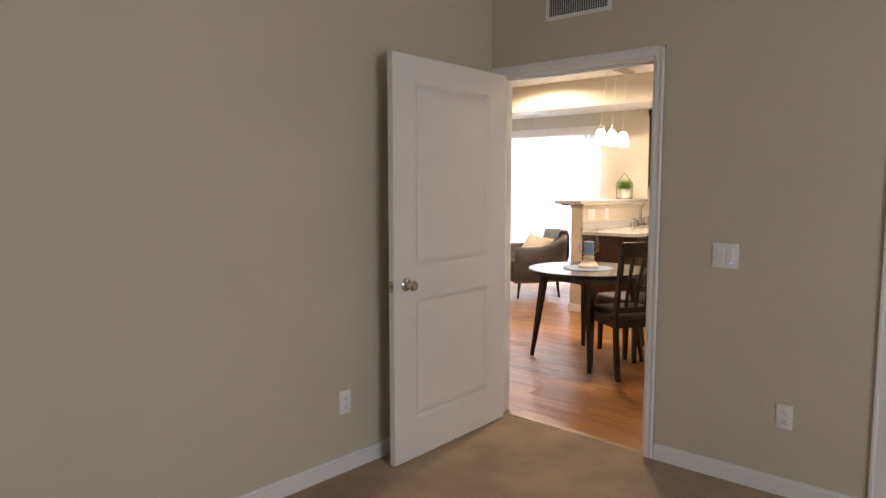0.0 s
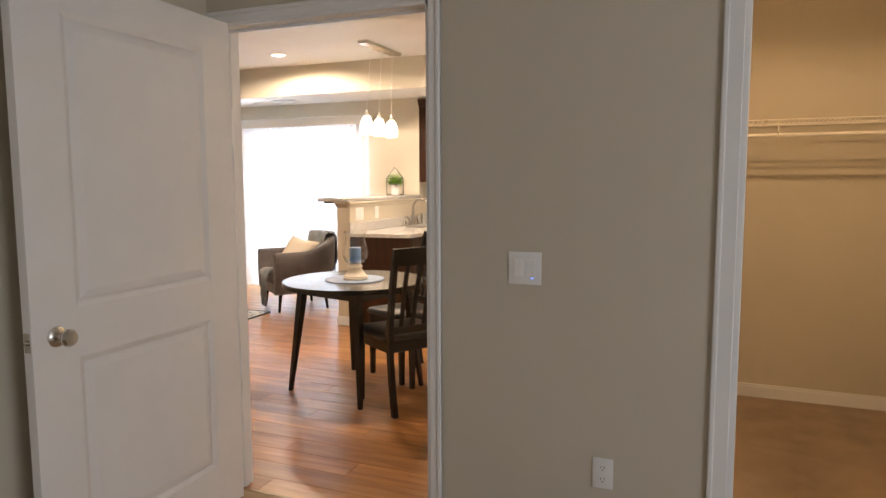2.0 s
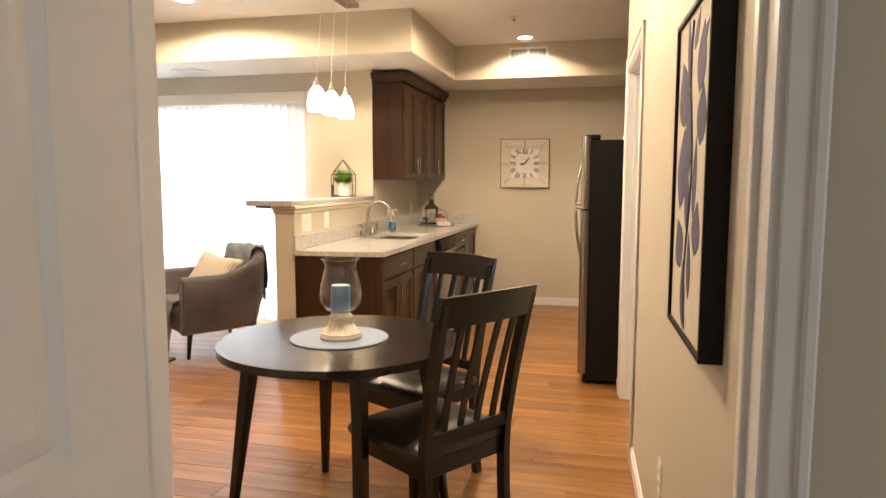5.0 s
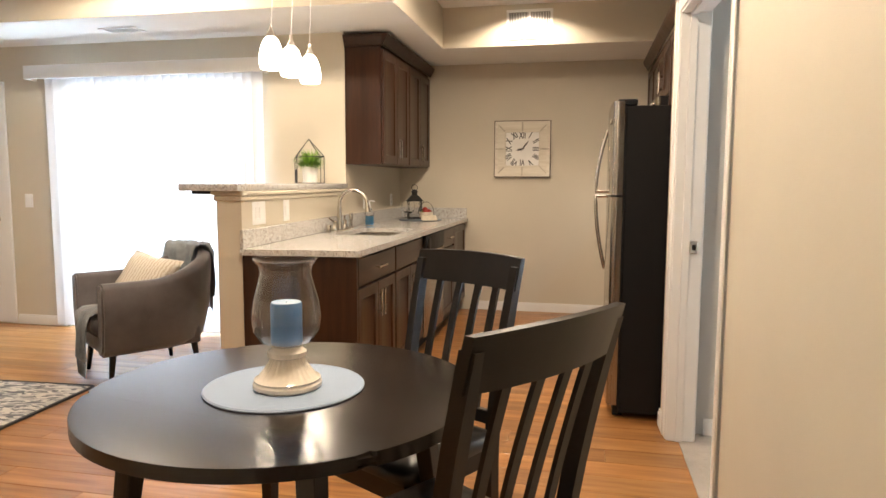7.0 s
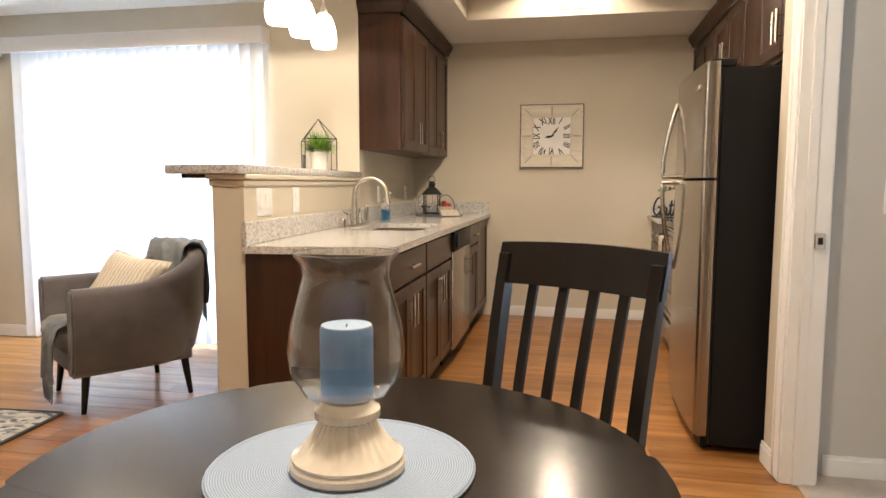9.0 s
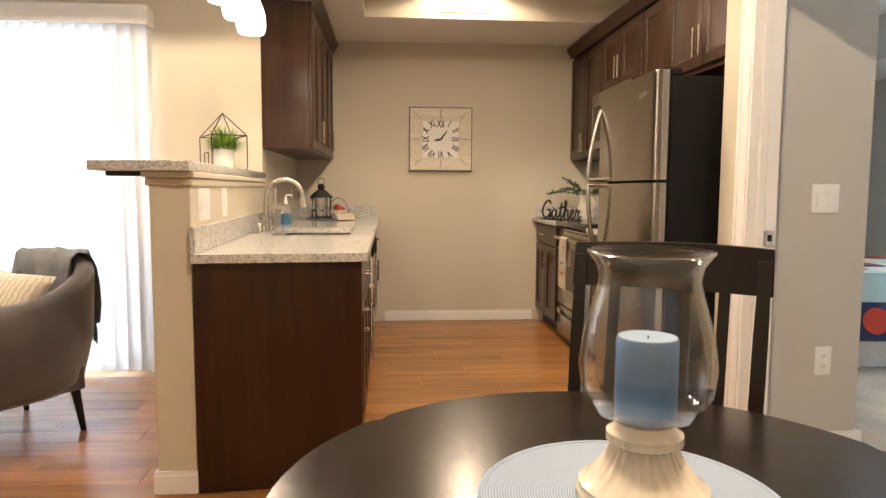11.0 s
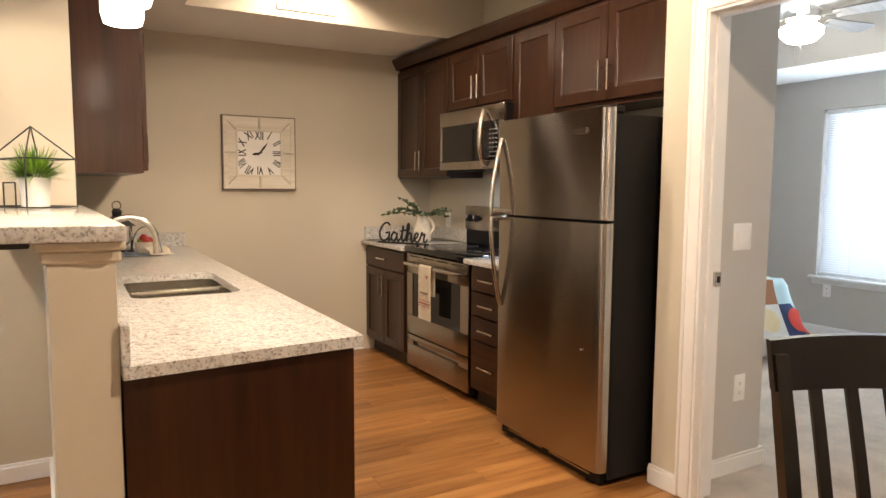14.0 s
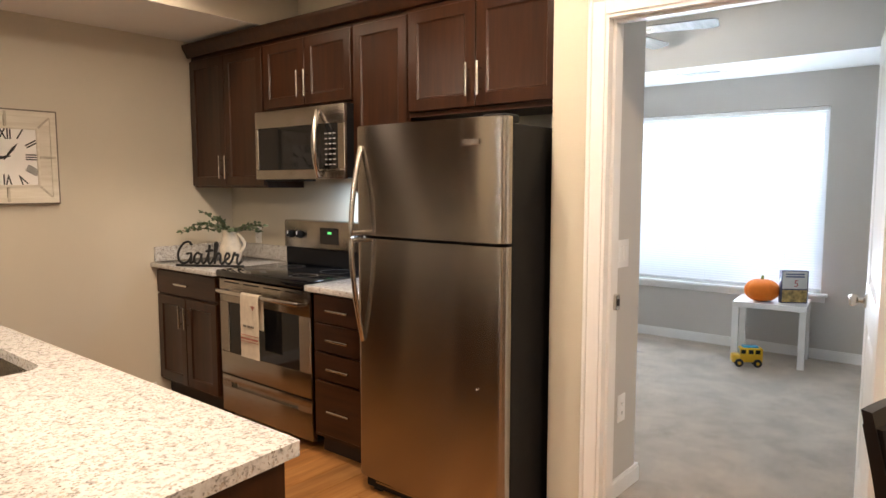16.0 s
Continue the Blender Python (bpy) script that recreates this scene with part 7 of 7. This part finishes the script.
bm = bmesh.new()
box(bm, -0.07, -0.045, 0.035, 0.10, 0.045, 0.15, 0.012, 2)
box(bm, -0.125, -0.042, 0.03, -0.06, 0.042, 0.095, 0.012, 2)
part("body", bm, yel, bus)
part("roof_panel", B(-0.05, -0.032, 0.148, 0.07, 0.032, 0.165, 0.006), mottled("sky_blue_plastic", (0.05, 0.35, 0.60), 0.35, relief=0), bus, "sky blue roof panel")
for x in (-0.045, 0.01, 0.06):
    part("window", B(x - 0.018, -0.0465, 0.105, x + 0.018, -0.044, 0.138), M["blackgl"], bus)
part("windscreen", B(-0.0715, -0.036, 0.10, -0.069, 0.036, 0.14), mottled("pale_screen", (0.55, 0.62, 0.66), 0.2, relief=0), bus)
for x in (-0.075, 0.06):
    for s in (-1, 1):
        bm = lathe(bmesh.new(), ((0, -0.011), (0.026, -0.011), (0.032, -0.006), (0.032, 0.006), (0.026, 0.011), (0, 0.011)), 20)
        bm.transform(Matrix.Translation((x, s * 0.046, 0.032)) @ Matrix.Rotation(radians(90), 4, "X"))
        wheel = part("wheel", bm, M["iron"], bus, "black toy wheel")
        bm = lathe(bmesh.new(), ((0, -0.013), (0.013, -0.013), (0.013, 0.013), (0, 0.013)), 14)
        bm.transform(Matrix.Translation((x, s * 0.046, 0.032)) @ Matrix.Rotation(radians(90), 4, "X"))
        part("hub", bm, yel, wheel)

fan = thing("ceiling_fan", (0.95, 7.33, H), "ceiling fan with grey-brown blades and a white glass bowl light", "ceiling fan")
part("canopy", lathe(bmesh.new(), ((0, -0.001), (0.07, -0.001), (0.06, -0.05), (0.02, -0.06), (0, -0.06)), 24), M["nickel"], fan)
part("rod", tube(bmesh.new(), ((0, 0, -0.05), (0, 0, -0.20)), 0.012, 10), M["nickel"], fan)
part("motor", lathe(bmesh.new(), ((0, -0.19), (0.08, -0.19), (0.115, -0.22), (0.115, -0.27), (0.07, -0.30), (0, -0.30)), 28), M["nickel"], fan, "brushed nickel motor housing")
part("light_bowl", lathe(bmesh.new(), ((0.10, -0.305), (0.135, -0.33), (0.13, -0.37), (0.09, -0.41), (0.03, -0.425), (0, -0.426)), 28), glow("fan_bowl", (1.0, 0.93, 0.80), 52.0), fan, "lit white glass bowl")
blade_m = wood("grey_brown_blade", (0.13, 0.115, 0.10), (0.22, 0.20, 0.18), 0.5, "x")
for k in range(5):
    rot = Matrix.Rotation(radians(72 * k - 6), 4, "Z")
    bm = prism(bmesh.new(), [(0.20, -0.055), (0.62, -0.068), (0.66, -0.05), (0.66, 0.05), (0.62, 0.068), (0.20, 0.055)], -0.004, 0.004, Matrix.Translation((0, 0, -0.262)) @ Matrix.Rotation(radians(-12), 4, "X"))
    bm.transform(rot)
    bl = part("blade", bm, blade_m, fan, "grey-brown wooden blade")
    bm = B(0.10, -0.018, -0.270, 0.24, 0.018, -0.262)
    bm.transform(rot)
    part("blade_arm", bm, M["nickel"], bl)
for x in (-0.03, 0.03):
    part("pull_chain", tube(bmesh.new(), ((x, 0.02, -0.40), (x, 0.02, -0.54)), 0.0018, 5), M["nickel"], fan)

# ---- plank floor, last ----
plank_m, nt, b = base_material("honey_oak_plank", (0.36, 0.16, 0.055), 0.30)
info = nt.nodes.new("ShaderNodeObjectInfo")
off = nt.nodes.new("ShaderNodeVectorMath")
off.operation = "SCALE"
off.inputs[0].default_value = (17.0, 11.0, 5.0)
nt.links.new(info.outputs["Random"], off.inputs["Scale"])
add = nt.nodes.new("ShaderNodeVectorMath")
nt.links.new(coords(nt, (1.1, 13, 13)), add.inputs[0])
nt.links.new(off.outputs[0], add.inputs[1])
g1 = noise_tex(nt, add.outputs[0], 1.5, 6, 0.6)
grain = ramp(nt, g1, ((0.28, (0.185, 0.072, 0.020)), (0.5, (0.335, 0.152, 0.047)), (0.72, (0.46, 0.245, 0.093))))
tint = ramp(nt, info.outputs["Random"], ((0.0, (0.78, 0.76, 0.74)), (0.5, (1.0, 1.0, 1.0)), (1.0, (1.16, 1.12, 1.05))))
mx = nt.nodes.new("ShaderNodeMix")
mx.data_type, mx.blend_type = "RGBA", "MULTIPLY"
mx.inputs[0].default_value = 1
nt.links.new(grain, mx.inputs[6])
nt.links.new(tint, mx.inputs[7])
nt.links.new(mx.outputs[2], b.inputs["Base Color"])
g2 = noise_tex(nt, add.outputs[0], 9, 3)
bump(nt, b, g2, 0.10, 0.001)
r = node(nt, "ShaderNodeMapRange")
r.inputs[3].default_value, r.inputs[4].default_value = 0.24, 0.40
nt.links.new(g2, r.inputs[0])
nt.links.new(r.outputs[0], b.inputs["Roughness"])

floor = thing("floor_planks", (0, 0, 0), "honey oak plank floor", "floor", kind="structure")
PWD, PLN = 0.152, 1.22
me_full = mesh_of("plank", B(0.0006, 0.0006, -0.012, PLN - 0.0006, PWD - 0.0006, 0.0, 0.0012), plank_m)
cuts = {}
random.seed(3)
row = 0
y = 3.022
while y < NY:
    wy = min(PWD, NY - y)
    x_end = -1.0
    x = -8.0 - (row * 0.463 % PLN)
    while x < x_end:
        a, c = max(x, -8.0), min(x + PLN, x_end)
        if c - a > 0.02:
            if c - a > PLN - 1e-6 and wy > PWD - 1e-6:
                me = me_full
            else:
                key = (round(c - a, 3), round(wy, 3))
                if key not in cuts:
                    cuts[key] = mesh_of("plank", B(0.0006, 0.0006, -0.012, key[0] - 0.0006, key[1] - 0.0006, 0.0, 0.0012), plank_m)
                me = cuts[key]
            piece("plank", me, floor, Matrix.Translation((a, y, 0)))
        x += PLN
    y += PWD
    row += 1
# threshold strips
solid("threshold", B(-1.970, 3.012, 0.0, -1.005, 3.030, 0.008, 0.002), mottled("tan_metal_strip", (0.30, 0.22, 0.14), 0.5, 0.6), "thin metal strip between carpet and planks", "threshold")
